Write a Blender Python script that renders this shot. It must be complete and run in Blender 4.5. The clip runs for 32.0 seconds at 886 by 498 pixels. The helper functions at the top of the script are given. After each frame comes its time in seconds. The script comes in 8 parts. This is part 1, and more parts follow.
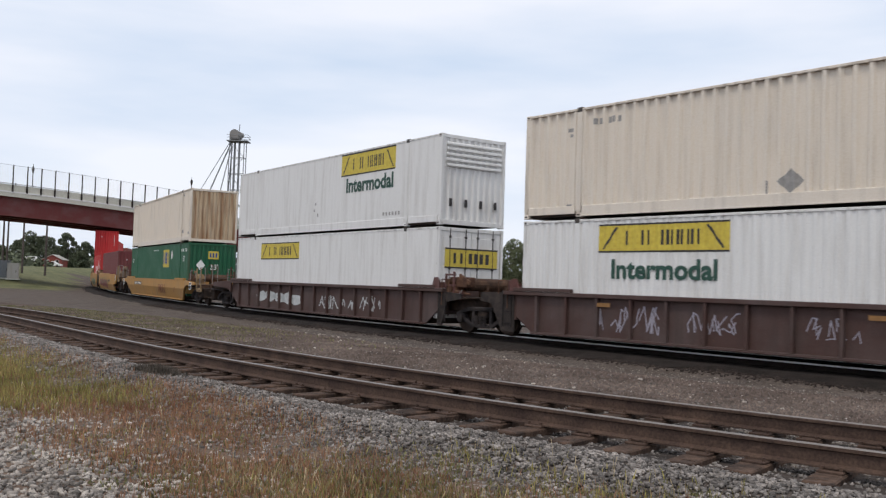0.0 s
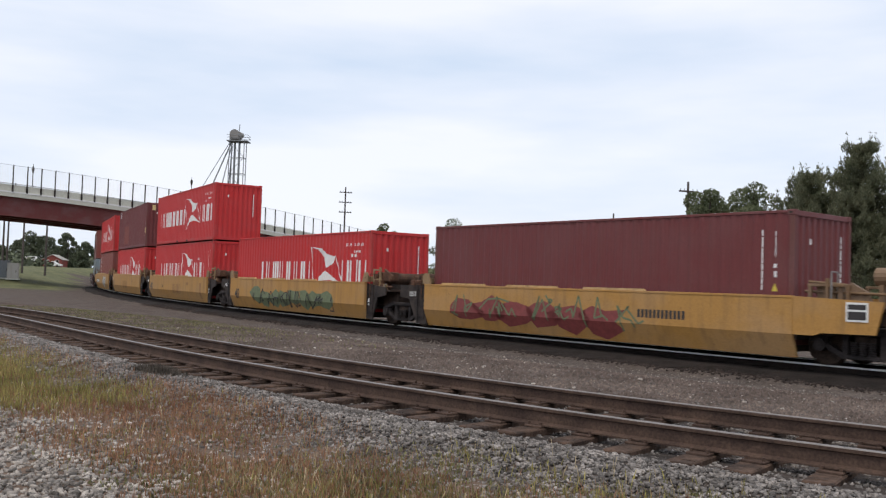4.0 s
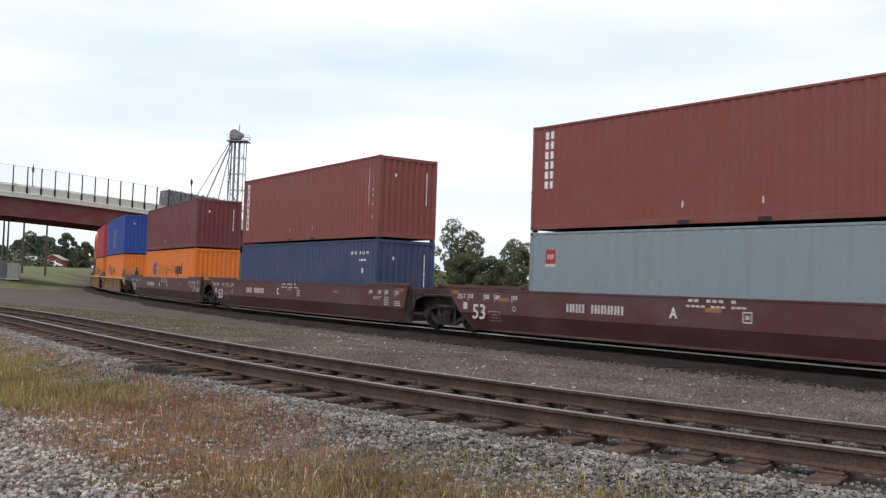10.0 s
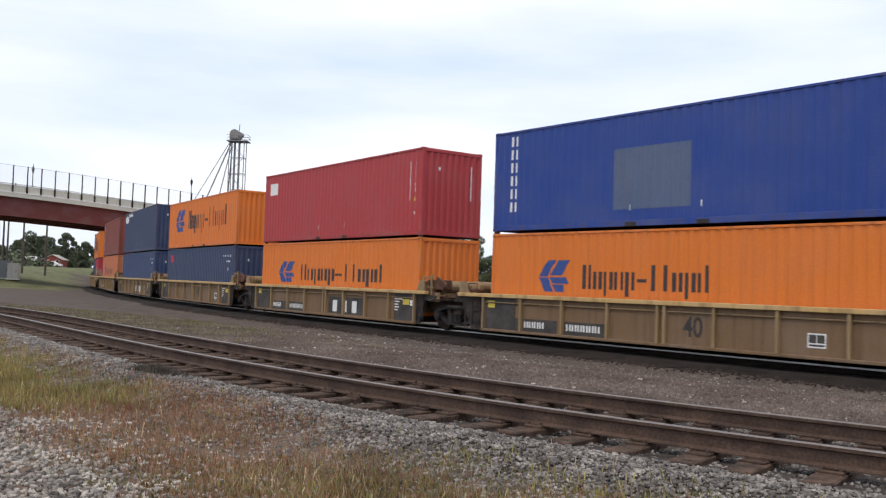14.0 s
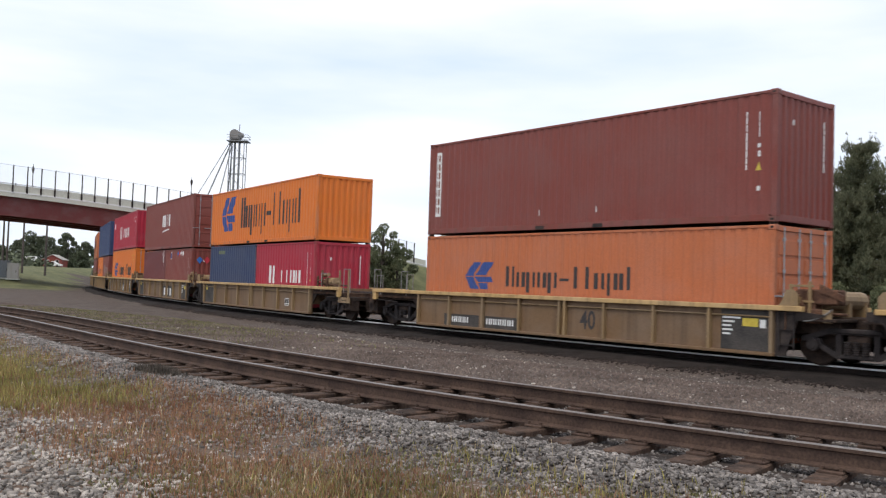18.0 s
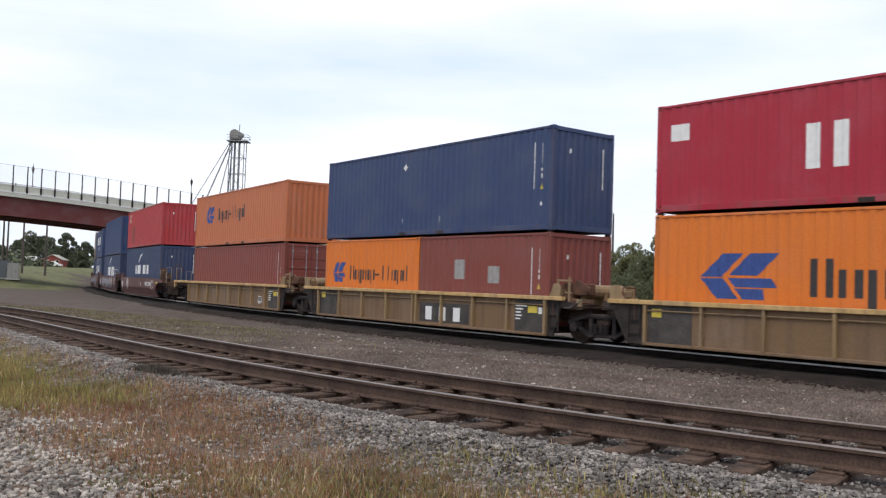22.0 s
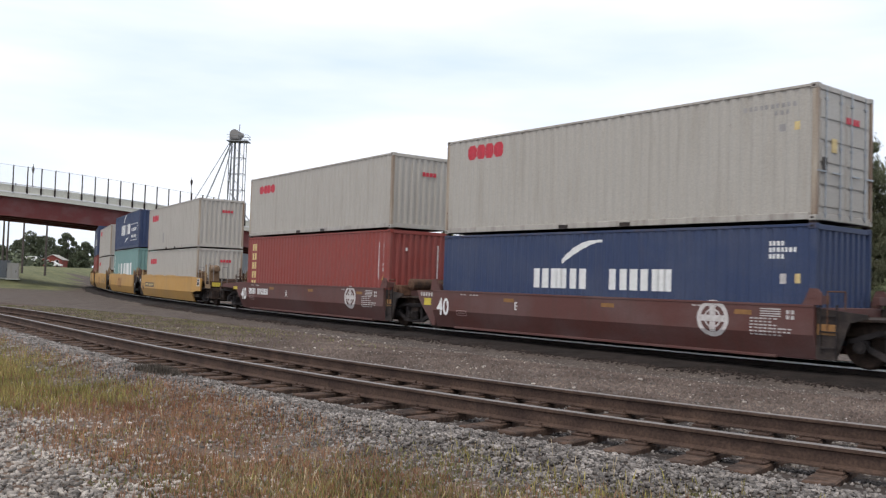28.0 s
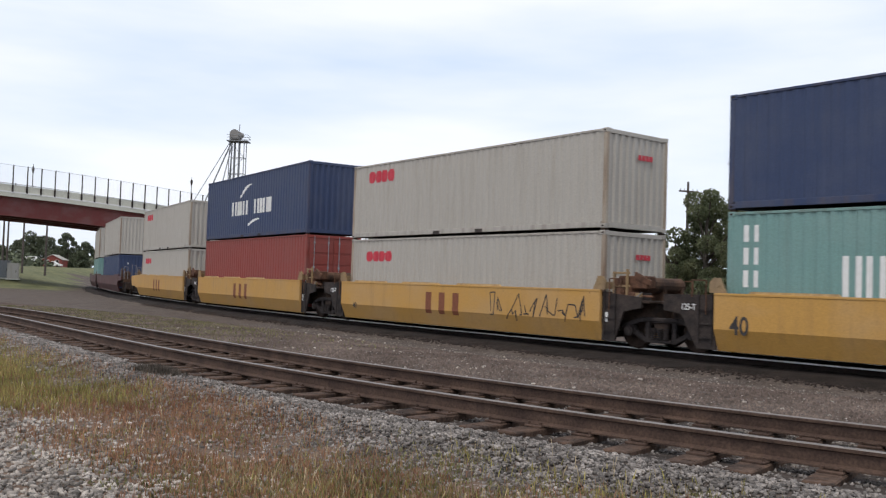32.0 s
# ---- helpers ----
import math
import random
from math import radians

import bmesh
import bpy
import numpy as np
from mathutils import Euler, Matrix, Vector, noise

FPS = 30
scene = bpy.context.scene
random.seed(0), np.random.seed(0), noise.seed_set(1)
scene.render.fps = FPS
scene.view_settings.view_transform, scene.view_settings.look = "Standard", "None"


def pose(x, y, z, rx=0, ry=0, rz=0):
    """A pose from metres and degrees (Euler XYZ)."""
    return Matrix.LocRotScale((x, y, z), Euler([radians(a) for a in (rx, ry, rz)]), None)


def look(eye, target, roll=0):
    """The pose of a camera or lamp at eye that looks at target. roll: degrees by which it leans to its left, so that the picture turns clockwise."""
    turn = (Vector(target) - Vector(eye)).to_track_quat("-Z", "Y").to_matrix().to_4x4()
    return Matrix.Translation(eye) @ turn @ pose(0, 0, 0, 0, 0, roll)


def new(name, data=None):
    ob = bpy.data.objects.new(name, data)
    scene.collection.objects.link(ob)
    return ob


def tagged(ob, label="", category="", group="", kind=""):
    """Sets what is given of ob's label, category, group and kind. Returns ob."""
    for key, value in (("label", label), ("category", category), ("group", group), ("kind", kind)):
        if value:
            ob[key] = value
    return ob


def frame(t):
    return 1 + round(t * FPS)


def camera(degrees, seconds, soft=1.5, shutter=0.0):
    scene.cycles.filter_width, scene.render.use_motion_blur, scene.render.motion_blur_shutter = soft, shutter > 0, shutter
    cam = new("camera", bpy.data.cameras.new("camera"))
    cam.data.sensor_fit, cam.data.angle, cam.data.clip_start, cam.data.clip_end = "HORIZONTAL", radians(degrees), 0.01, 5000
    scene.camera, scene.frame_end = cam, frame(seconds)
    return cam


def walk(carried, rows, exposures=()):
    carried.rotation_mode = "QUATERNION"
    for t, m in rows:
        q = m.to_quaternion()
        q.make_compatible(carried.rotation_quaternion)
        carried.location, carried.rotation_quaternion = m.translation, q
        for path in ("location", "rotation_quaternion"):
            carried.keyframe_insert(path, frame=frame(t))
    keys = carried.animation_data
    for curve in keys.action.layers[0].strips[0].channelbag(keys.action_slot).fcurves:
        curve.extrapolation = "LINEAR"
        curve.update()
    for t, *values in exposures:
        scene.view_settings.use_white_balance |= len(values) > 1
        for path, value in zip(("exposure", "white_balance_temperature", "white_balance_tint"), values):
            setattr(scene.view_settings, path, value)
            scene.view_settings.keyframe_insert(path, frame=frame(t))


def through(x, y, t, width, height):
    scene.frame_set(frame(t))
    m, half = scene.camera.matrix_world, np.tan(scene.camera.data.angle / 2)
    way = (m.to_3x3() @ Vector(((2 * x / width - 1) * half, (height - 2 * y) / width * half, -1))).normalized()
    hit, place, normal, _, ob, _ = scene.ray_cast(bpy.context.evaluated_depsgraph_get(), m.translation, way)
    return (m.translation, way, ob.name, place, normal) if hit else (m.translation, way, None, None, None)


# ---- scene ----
SECONDS = 32.0
EYE = (0.0, 0.0, 1.4145)
cam = camera(52.836, SECONDS, soft=1.25, shutter=0.10)
VIEW = look(EYE, (0.0, 10.0, 1.4145 + 10.0 * math.tan(radians(2.3167))), 1.864)
walk(cam, [(0.0, VIEW), (SECONDS, VIEW)], [(0.0, 0.02), (3.0, 0.06), (6.0, 0.11), (7.0, 0.18), (8.0, 0.20), (9.0, 0.11), (10.0, 0.24), (12.0, 0.15), (14.0, 0.20), (17.0, 0.34), (18.0, 0.25), (19.0, 0.11), (20.0, 0.23), (22.0, 0.25), (24.0, 0.19), (25.0, 0.31), (28.0, 0.29), (29.2, 0.15), (30.5, 0.06), (SECONDS, 0.15)])

# ---------------------------------------------------------------- sky and sun
SUN_ELEV, SUN_TURN = 62.0, 205.0
world = bpy.data.worlds.new("sky")
scene.world = world
world.use_nodes = True
wn, wl = world.node_tree.nodes, world.node_tree.links
wn.clear()
w_out = wn.new("ShaderNodeOutputWorld")
w_bg = wn.new("ShaderNodeBackground")
w_sky = wn.new("ShaderNodeTexSky")
w_sky.sky_type = "NISHITA"
w_sky.sun_disc = False
w_sky.sun_elevation, w_sky.sun_rotation = radians(SUN_ELEV), radians(SUN_TURN)
w_sky.air_density, w_sky.dust_density = 1.0, 1.5
w_dim = wn.new("ShaderNodeMixRGB")
w_dim.blend_type = "MULTIPLY"
w_dim.inputs[0].default_value = 1.0
w_dim.inputs[2].default_value = (0.12, 0.12, 0.12, 1)
w_co = wn.new("ShaderNodeTexCoord")
w_map = wn.new("ShaderNodeMapping")
w_map.inputs["Scale"].default_value = (1.3, 1.6, 6.5)
w_map.inputs["Rotation"].default_value = (0.10, -0.16, 0.0)
w_noise = wn.new("ShaderNodeTexNoise")
w_noise.inputs["Scale"].default_value = 1.25
w_noise.inputs["Detail"].default_value = 5.0
w_noise.inputs["Roughness"].default_value = 0.5
w_ramp = wn.new("ShaderNodeValToRGB")
w_ramp.color_ramp.elements[0].position, w_ramp.color_ramp.elements[0].color = 0.33, (0.66, 0.77, 0.94, 1)
w_ramp.color_ramp.elements[1].position, w_ramp.color_ramp.elements[1].color = 0.60, (0.945, 0.970, 1.055, 1)
w_mix = wn.new("ShaderNodeMixRGB")
w_mix.inputs[0].default_value = 0.90
wl.new(w_sky.outputs[0], w_dim.inputs[1])
wl.new(w_co.outputs["Generated"], w_map.inputs[0])
wl.new(w_map.outputs[0], w_noise.inputs["Vector"])
wl.new(w_noise.outputs[0], w_ramp.inputs[0])
wl.new(w_dim.outputs[0], w_mix.inputs[1])
wl.new(w_ramp.outputs[0], w_mix.inputs[2])
wl.new(w_mix.outputs[0], w_bg.inputs[0])
wl.new(w_bg.outputs[0], w_out.inputs[0])
w_bg.inputs[1].default_value = 1.0

sun = new("sun", bpy.data.lights.new("sun", "SUN"))
sun.data.energy, sun.data.angle, sun.data.color = 1.35, radians(16), (1.0, 0.91, 0.79)
_az = radians(SUN_TURN)
sun.matrix_world = look((math.sin(_az) * math.cos(radians(SUN_ELEV)) * 60, math.cos(_az) * math.cos(radians(SUN_ELEV)) * 60,
                         math.sin(radians(SUN_ELEV)) * 60), (0, 0, 0))

# ---------------------------------------------------------------- materials
def node_mat(name):
    m = bpy.data.materials.new(name)
    m.use_nodes = True
    return m, m.node_tree.nodes, m.node_tree.links, m.node_tree.nodes["Principled BSDF"]


def tex_vec(n, l, scale=(1, 1, 1), where="Object", shuffle=True):
    """Object-space coordinates, shifted from object to object."""
    co, mp = n.new("ShaderNodeTexCoord"), n.new("ShaderNodeMapping")
    mp.inputs["Scale"].default_value = scale
    l.new(co.outputs[where], mp.inputs[0])
    if shuffle:
        oi, mul = n.new("ShaderNodeObjectInfo"), n.new("ShaderNodeMath")
        mul.operation, mul.inputs[1].default_value = "MULTIPLY", 37.0
        l.new(oi.outputs["Random"], mul.inputs[0])
        l.new(mul.outputs[0], mp.inputs["Location"])
    return mp.outputs[0]


def noise_tex(n, l, vec, scale, detail=4.0, rough=0.55):
    t = n.new("ShaderNodeTexNoise")
    t.inputs["Scale"].default_value, t.inputs["Detail"].default_value, t.inputs["Roughness"].default_value = scale, detail, rough
    l.new(vec, t.inputs["Vector"])
    return t.outputs[0]


def ramp(n, l, fac, a, b, ca=(0, 0, 0), cb=(1, 1, 1)):
    r = n.new("ShaderNodeValToRGB")
    r.color_ramp.elements[0].position, r.color_ramp.elements[0].color = a, (*ca, 1)
    r.color_ramp.elements[1].position, r.color_ramp.elements[1].color = b, (*cb, 1)
    l.new(fac, r.inputs[0])
    return r.outputs[0]


def mix(n, l, fac, a, b, blend="MIX"):
    m = n.new("ShaderNodeMixRGB")
    m.blend_type = blend
    for sock, val in zip(m.inputs, (fac, a, b)):
        if isinstance(val, (int, float)):
            sock.default_value = val
        elif isinstance(val, tuple):
            sock.default_value = (*val, 1)
        else:
            l.new(val, sock)
    return m.outputs[0]


def bump(n, l, height, strength, dist, bsdf):
    b = n.new("ShaderNodeBump")
    b.inputs["Strength"].default_value, b.inputs["Distance"].default_value = strength, dist
    l.new(height, b.inputs["Height"])
    l.new(b.outputs[0], bsdf.inputs["Normal"])


def paint(name, rgb, dirt=0.25, rust=0.12, rough=0.5, dirt_rgb=(0.09, 0.07, 0.055), fade=0.18, gloss=0.35, run=0.48):
    """Weathered paint on steel: faded patches, running dirt, specks of rust."""
    m, n, l, b = node_mat(name)
    streak = noise_tex(n, l, tex_vec(n, l, (3.0, 3.0, 0.25)), 1.6, 5)
    patch = noise_tex(n, l, tex_vec(n, l, (0.5, 0.5, 0.7)), 1.3, 4)
    fine = noise_tex(n, l, tex_vec(n, l), 26.0, 3)
    grey = sum(rgb) / 3
    base = n.new("ShaderNodeRGB")
    base.name = "base"
    base.outputs[0].default_value = (*rgb, 1)
    faded = tuple(c * 0.72 + (grey * 0.6 + 0.22) * 0.28 for c in rgb)
    col = mix(n, l, ramp(n, l, patch, 0.42, 0.68, (0, 0, 0), (fade * 3, fade * 3, fade * 3)), base.outputs[0], faded)
    col = mix(n, l, ramp(n, l, streak, run, run + 0.32, (0, 0, 0), (dirt, dirt, dirt)), col, dirt_rgb)
    speck = noise_tex(n, l, tex_vec(n, l, (1.4, 1.4, 0.9)), 6.0, 6, 0.7)
    col = mix(n, l, ramp(n, l, speck, 0.66, 0.74, (0, 0, 0), (rust * 4, rust * 4, rust * 4)), col, (0.13, 0.055, 0.03))
    col = mix(n, l, 0.10, col, ramp(n, l, fine, 0.3, 0.7), "OVERLAY")
    l.new(col, b.inputs["Base Color"])
    l.new(ramp(n, l, patch, 0.3, 0.7, (rough - 0.08,) * 3, (rough + 0.12,) * 3), b.inputs["Roughness"])
    b.inputs["Specular IOR Level"].default_value = gloss
    bump(n, l, patch, 0.10, 0.03, b)
    return m


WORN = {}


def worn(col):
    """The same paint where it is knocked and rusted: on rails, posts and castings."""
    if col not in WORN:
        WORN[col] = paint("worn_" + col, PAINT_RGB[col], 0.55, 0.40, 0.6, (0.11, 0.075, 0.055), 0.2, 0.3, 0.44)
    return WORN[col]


def rough_mat(name, ca, cb, scale=4.0, rough=0.9, bumpy=0.3, dist=0.02, fine=40.0, island=False, shuffle=True):
    """Two-tone earthy or metallic surface with coarse and fine variation."""
    m, n, l, b = node_mat(name)
    vec = tex_vec(n, l, shuffle=shuffle)
    big, small = noise_tex(n, l, vec, scale, 6), noise_tex(n, l, vec, fine, 4)
    col = mix(n, l, ramp(n, l, big, 0.36, 0.66), ca, cb)
    col = mix(n, l, 0.35, col, ramp(n, l, small, 0.28, 0.72), "OVERLAY")
    if island:
        g = n.new("ShaderNodeNewGeometry")
        col = mix(n, l, 0.55 if island is True else island, col, ramp(n, l, g.outputs["Random Per Island"], 0.0, 1.0, (0.16, 0.16, 0.16), (0.86, 0.84, 0.82)), "OVERLAY")
    l.new(col, b.inputs["Base Color"])
    b.inputs["Roughness"].default_value = rough
    b.inputs["Specular IOR Level"].default_value = 0.25
    bump(n, l, small, bumpy, dist, b)
    return m


def plain(name, rgb, rough=0.6, metal=0.0, alpha=None):
    m, n, l, b = node_mat(name)
    vec = tex_vec(n, l)
    col = mix(n, l, 0.18, rgb, ramp(n, l, noise_tex(n, l, vec, 9.0, 5), 0.3, 0.7), "OVERLAY")
    l.new(col, b.inputs["Base Color"])
    b.inputs["Roughness"].default_value, b.inputs["Metallic"].default_value = rough, metal
    return m


PAINT = {
    "beige": paint("beige_paint", (0.72, 0.645, 0.55), 0.20, 0.06),
    "rusty_beige": paint("rust_run_beige_paint", (0.58, 0.46, 0.31), 1.0, 0.35, dirt_rgb=(0.22, 0.105, 0.042), run=0.36),
    "white": paint("white_paint", (0.73, 0.725, 0.71), 0.34, 0.09, fade=0.08, dirt_rgb=(0.26, 0.22, 0.18), run=0.47),
    "grey_white": paint("grey_white_paint", (0.415, 0.388, 0.345), 0.34, 0.12, fade=0.06, dirt_rgb=(0.21, 0.17, 0.12), run=0.50),
    "rusty_grey": paint("rust_streaked_grey_white_paint", (0.42, 0.36, 0.28), 0.9, 0.35, dirt_rgb=(0.13, 0.06, 0.028), run=0.38),
    "green": paint("green_paint", (0.012, 0.096, 0.044), 0.12, 0.02, fade=0.06),
    "red": paint("red_paint", (0.50, 0.026, 0.026), 0.12, 0.04, fade=0.07),
    "faded_red": paint("faded_red_paint", (0.40, 0.040, 0.044), 0.14, 0.04, fade=0.09),
    "crimson": paint("crimson_paint", (0.38, 0.018, 0.040), 0.10, 0.03, fade=0.10),
    "maroon": paint("maroon_paint", (0.150, 0.034, 0.034), 0.14, 0.05, fade=0.08),
    "brown": paint("brown_paint", (0.212, 0.052, 0.039), 0.16, 0.05, fade=0.10),
    "rust_red": paint("rust_red_paint", (0.25, 0.048, 0.037), 0.16, 0.05, fade=0.10),
    "pale_blue": paint("pale_blue_paint", (0.215, 0.262, 0.285), 0.18, 0.06, fade=0.1),
    "navy": paint("navy_paint", (0.032, 0.050, 0.112), 0.14, 0.05, fade=0.12),
    "royal": paint("royal_blue_paint", (0.016, 0.052, 0.26), 0.12, 0.04, fade=0.10),
    "blue": paint("blue_paint", (0.030, 0.054, 0.136), 0.14, 0.05, fade=0.14),
    "orange": paint("orange_paint", (0.69, 0.178, 0.022), 0.14, 0.04, fade=0.05),
    "faded_orange": paint("faded_orange_paint", (0.50, 0.150, 0.058), 0.16, 0.05, fade=0.10),
    "faded_blue": paint("faded_blue_overpaint", (0.085, 0.120, 0.215), 0.2, 0.05, fade=0.14),
    "teal": paint("teal_paint", (0.17, 0.30, 0.28), 0.22, 0.06, fade=0.12),
}
PAINT_RGB = {k: tuple(m.node_tree.nodes["base"].outputs[0].default_value[:3]) for k, m in PAINT.items()}
CAR_PAINT = {
    "yellow": paint("yellow_car_paint", (0.50, 0.278, 0.072), 0.40, 0.16, 0.6, (0.20, 0.12, 0.06), run=0.54),
    "chord_yellow": paint("worn_yellow_chord_paint", (0.52, 0.335, 0.135), 0.7, 0.16, 0.6, (0.16, 0.10, 0.05), run=0.44),
    "rib_tan": paint("tan_rib_paint", (0.28, 0.185, 0.088), 0.7, 0.2, 0.6, (0.12, 0.08, 0.05), run=0.44),
    "dirty_yellow": paint("grimy_yellow_car_paint", (0.185, 0.110, 0.056), 0.85, 0.30, 0.65, (0.10, 0.065, 0.04)),
    "old_yellow": paint("old_tan_yellow_car_paint", (0.42, 0.222, 0.060), 0.60, 0.26, 0.65, (0.15, 0.09, 0.05), run=0.50),
    "brown": paint("brown_car_paint", (0.110, 0.042, 0.035), 0.40, 0.18, 0.6, (0.07, 0.05, 0.04)),
    "red_brown": paint("red_brown_car_paint", (0.086, 0.030, 0.027), 0.40, 0.18, 0.6, (0.07, 0.05, 0.04)),
    "rust": paint("rust_car_paint", (0.070, 0.036, 0.030), 0.65, 0.30, 0.7, (0.05, 0.035, 0.03)),
}
M_WHITE = plain("white_lettering", (0.74, 0.74, 0.72), 0.6)
M_WORN_WHITE = plain("worn_white_stencil", (0.50, 0.47, 0.45), 0.7)
M_GREY_MARK = plain("grey_marking", (0.30, 0.29, 0.28), 0.7)
M_RED_MARK = plain("red_lettering", (0.50, 0.034, 0.055), 0.6)
M_NAVY_MARK = plain("dark_blue_emblem", (0.030, 0.068, 0.25), 0.6)
M_BLACK_MARK = plain("black_lettering", (0.035, 0.030, 0.030), 0.6)
M_GREEN_MARK = plain("dark_green_lettering", (0.02, 0.07, 0.05), 0.6)
M_YELLOW_MARK = plain("yellow_marking", (0.58, 0.45, 0.06), 0.6)
M_BROWN_MARK = plain("brown_lettering", (0.20, 0.065, 0.03), 0.7)
M_DULL_PLATE = plain("faded_yellow_plate", (0.25, 0.125, 0.040), 0.7)
M_FADED = plain("faded_brown_overpaint", (0.29, 0.150, 0.052), 0.7)
M_CREAM = plain("cream_lettering", (0.62, 0.48, 0.22), 0.6)
M_SILVER = plain("silver_spray_paint", (0.48, 0.50, 0.50), 0.5)
M_PINK = plain("dark_red_spray_paint", (0.21, 0.045, 0.042), 0.6)
M_OLIVE = plain("green_spray_paint", (0.14, 0.17, 0.09), 0.6)
M_LILAC = plain("grey_lilac_spray_paint", (0.33, 0.31, 0.36), 0.6)
M_STEEL = rough_mat("grimy_dark_steel", (0.022, 0.015, 0.012), (0.058, 0.037, 0.027), 5.0, 0.75, 0.3, 0.01)
M_BLACK = rough_mat("black_grimy_steel", (0.022, 0.018, 0.017), (0.056, 0.042, 0.036), 4.0, 0.7, 0.2, 0.01)
M_RUSTY = rough_mat("rusty_steel", (0.070, 0.036, 0.024), (0.150, 0.076, 0.046), 5.0, 0.85, 0.3, 0.01)
M_GRIME = rough_mat("grimy_brown_deck_steel", (0.045, 0.028, 0.020), (0.12, 0.066, 0.042), 3.0, 0.85, 0.3, 0.01)
M_DUSTY = rough_mat("dusty_cast_steel", (0.018, 0.015, 0.015), (0.048, 0.039, 0.037), 3.0, 0.8, 0.3, 0.01)
# polished head, its colour raised to paint the glint below the sills
M_RAILGLINT = plain("polished_rail_head", (0.78, 0.77, 0.76), 0.42, 0.6)
# rail steel with the shade under the cars put into its colour
M_SHADE_RAIL = rough_mat("oily_dark_rail_steel", (0.012, 0.009, 0.008), (0.026, 0.019, 0.016), 3.0, 0.95, 0.2, 0.004)
M_TOWER = plain("weathered_dark_grey_steel", (0.20, 0.21, 0.22), 0.6)
M_TREAD = plain("worn_wheel_tread", (0.42, 0.40, 0.38), 0.35, 0.9)
M_RAILSIDE = rough_mat("rusty_rail_steel", (0.050, 0.031, 0.024), (0.095, 0.060, 0.044), 3.0, 0.8, 0.2, 0.004)
M_RAILTOP = plain("worn_rail_head", (0.20, 0.175, 0.16), 0.5, 0.5)
M_TIE = rough_mat("weathered_tie_wood", (0.040, 0.027, 0.021), (0.110, 0.069, 0.049), 6.0, 0.95, 0.8, 0.02, 30.0)
M_BALLAST = rough_mat("grey_ballast_stone", (0.118, 0.107, 0.100), (0.275, 0.252, 0.234), 3.0, 0.95, 0.5, 0.01, 60.0, 0.85, False)
M_PALE_STONE = rough_mat("pale_gravel_stone", (0.17, 0.152, 0.136), (0.38, 0.348, 0.315), 3.0, 0.95, 0.4, 0.01, 60.0, 0.95, False)
M_CONCRETE = plain("cream_concrete", (0.56, 0.55, 0.47), 0.85)
M_GIRDER = paint("dark_red_girder_paint", (0.145, 0.030, 0.026), 0.25, 0.05, 0.55)


def leaf_mat(name, ca, cb, scale=0.7, through=0.50):
    """Thin leaves: two greens, and light that shines through them."""
    m = rough_mat(name, ca, cb, scale, 0.75, 0.1, 0.01, 8.0, 0.35)
    n, l = m.node_tree.nodes, m.node_tree.links
    b = n["Principled BSDF"]
    tr, mx = n.new("ShaderNodeBsdfTranslucent"), n.new("ShaderNodeMixShader")
    l.new(b.inputs["Base Color"].links[0].from_socket, tr.inputs["Color"])
    mx.inputs[0].default_value = through
    out = n["Material Output"].inputs["Surface"]
    l.new(b.outputs[0], mx.inputs[1])
    l.new(tr.outputs[0], mx.inputs[2])
    l.new(mx.outputs[0], out)
    return m


M_LEAF = leaf_mat("deciduous_leaf", (0.110, 0.132, 0.074), (0.195, 0.208, 0.115))
M_PINE = leaf_mat("pine_needle", (0.128, 0.142, 0.086), (0.205, 0.208, 0.128))
M_BRUSH = leaf_mat("light_green_brush_leaf", (0.150, 0.158, 0.078), (0.235, 0.235, 0.120))
M_FAR_LEAF = rough_mat("far_tree_leaf", (0.080, 0.095, 0.060), (0.120, 0.135, 0.085), 0.4, 0.7, 0.1, 0.01, 5.0, True)
# oily stones whose dark tone also paints the edge of the train's shadow
M_SHADE_STONE = rough_mat("oily_dark_ballast_stone", (0.022, 0.016, 0.014), (0.062, 0.048, 0.042), 3.0, 0.95, 0.4, 0.01, 60.0, True, False)
M_BARK = rough_mat("grey_bark", (0.06, 0.05, 0.04), (0.13, 0.11, 0.09), 6.0, 0.95, 0.6, 0.02)
M_POST = plain("pale_grey_steel_post", (0.22, 0.21, 0.20), 0.6)
M_POLE = rough_mat("weathered_pole_wood", (0.06, 0.05, 0.045), (0.13, 0.11, 0.10), 5.0, 0.9, 0.4, 0.01)
M_GALV = plain("galvanised_steel", (0.34, 0.36, 0.38), 0.5, 0.6)
M_GREEN_GRASS = rough_mat("grass_blade_green", (0.19, 0.180, 0.055), (0.34, 0.285, 0.100), 0.8, 0.8, 0.1, 0.01, 20.0, True, False)
M_DRY_GRASS = rough_mat("grass_blade_dry", (0.215, 0.105, 0.060), (0.34, 0.190, 0.112), 0.8, 0.85, 0.1, 0.01, 20.0, True, False)


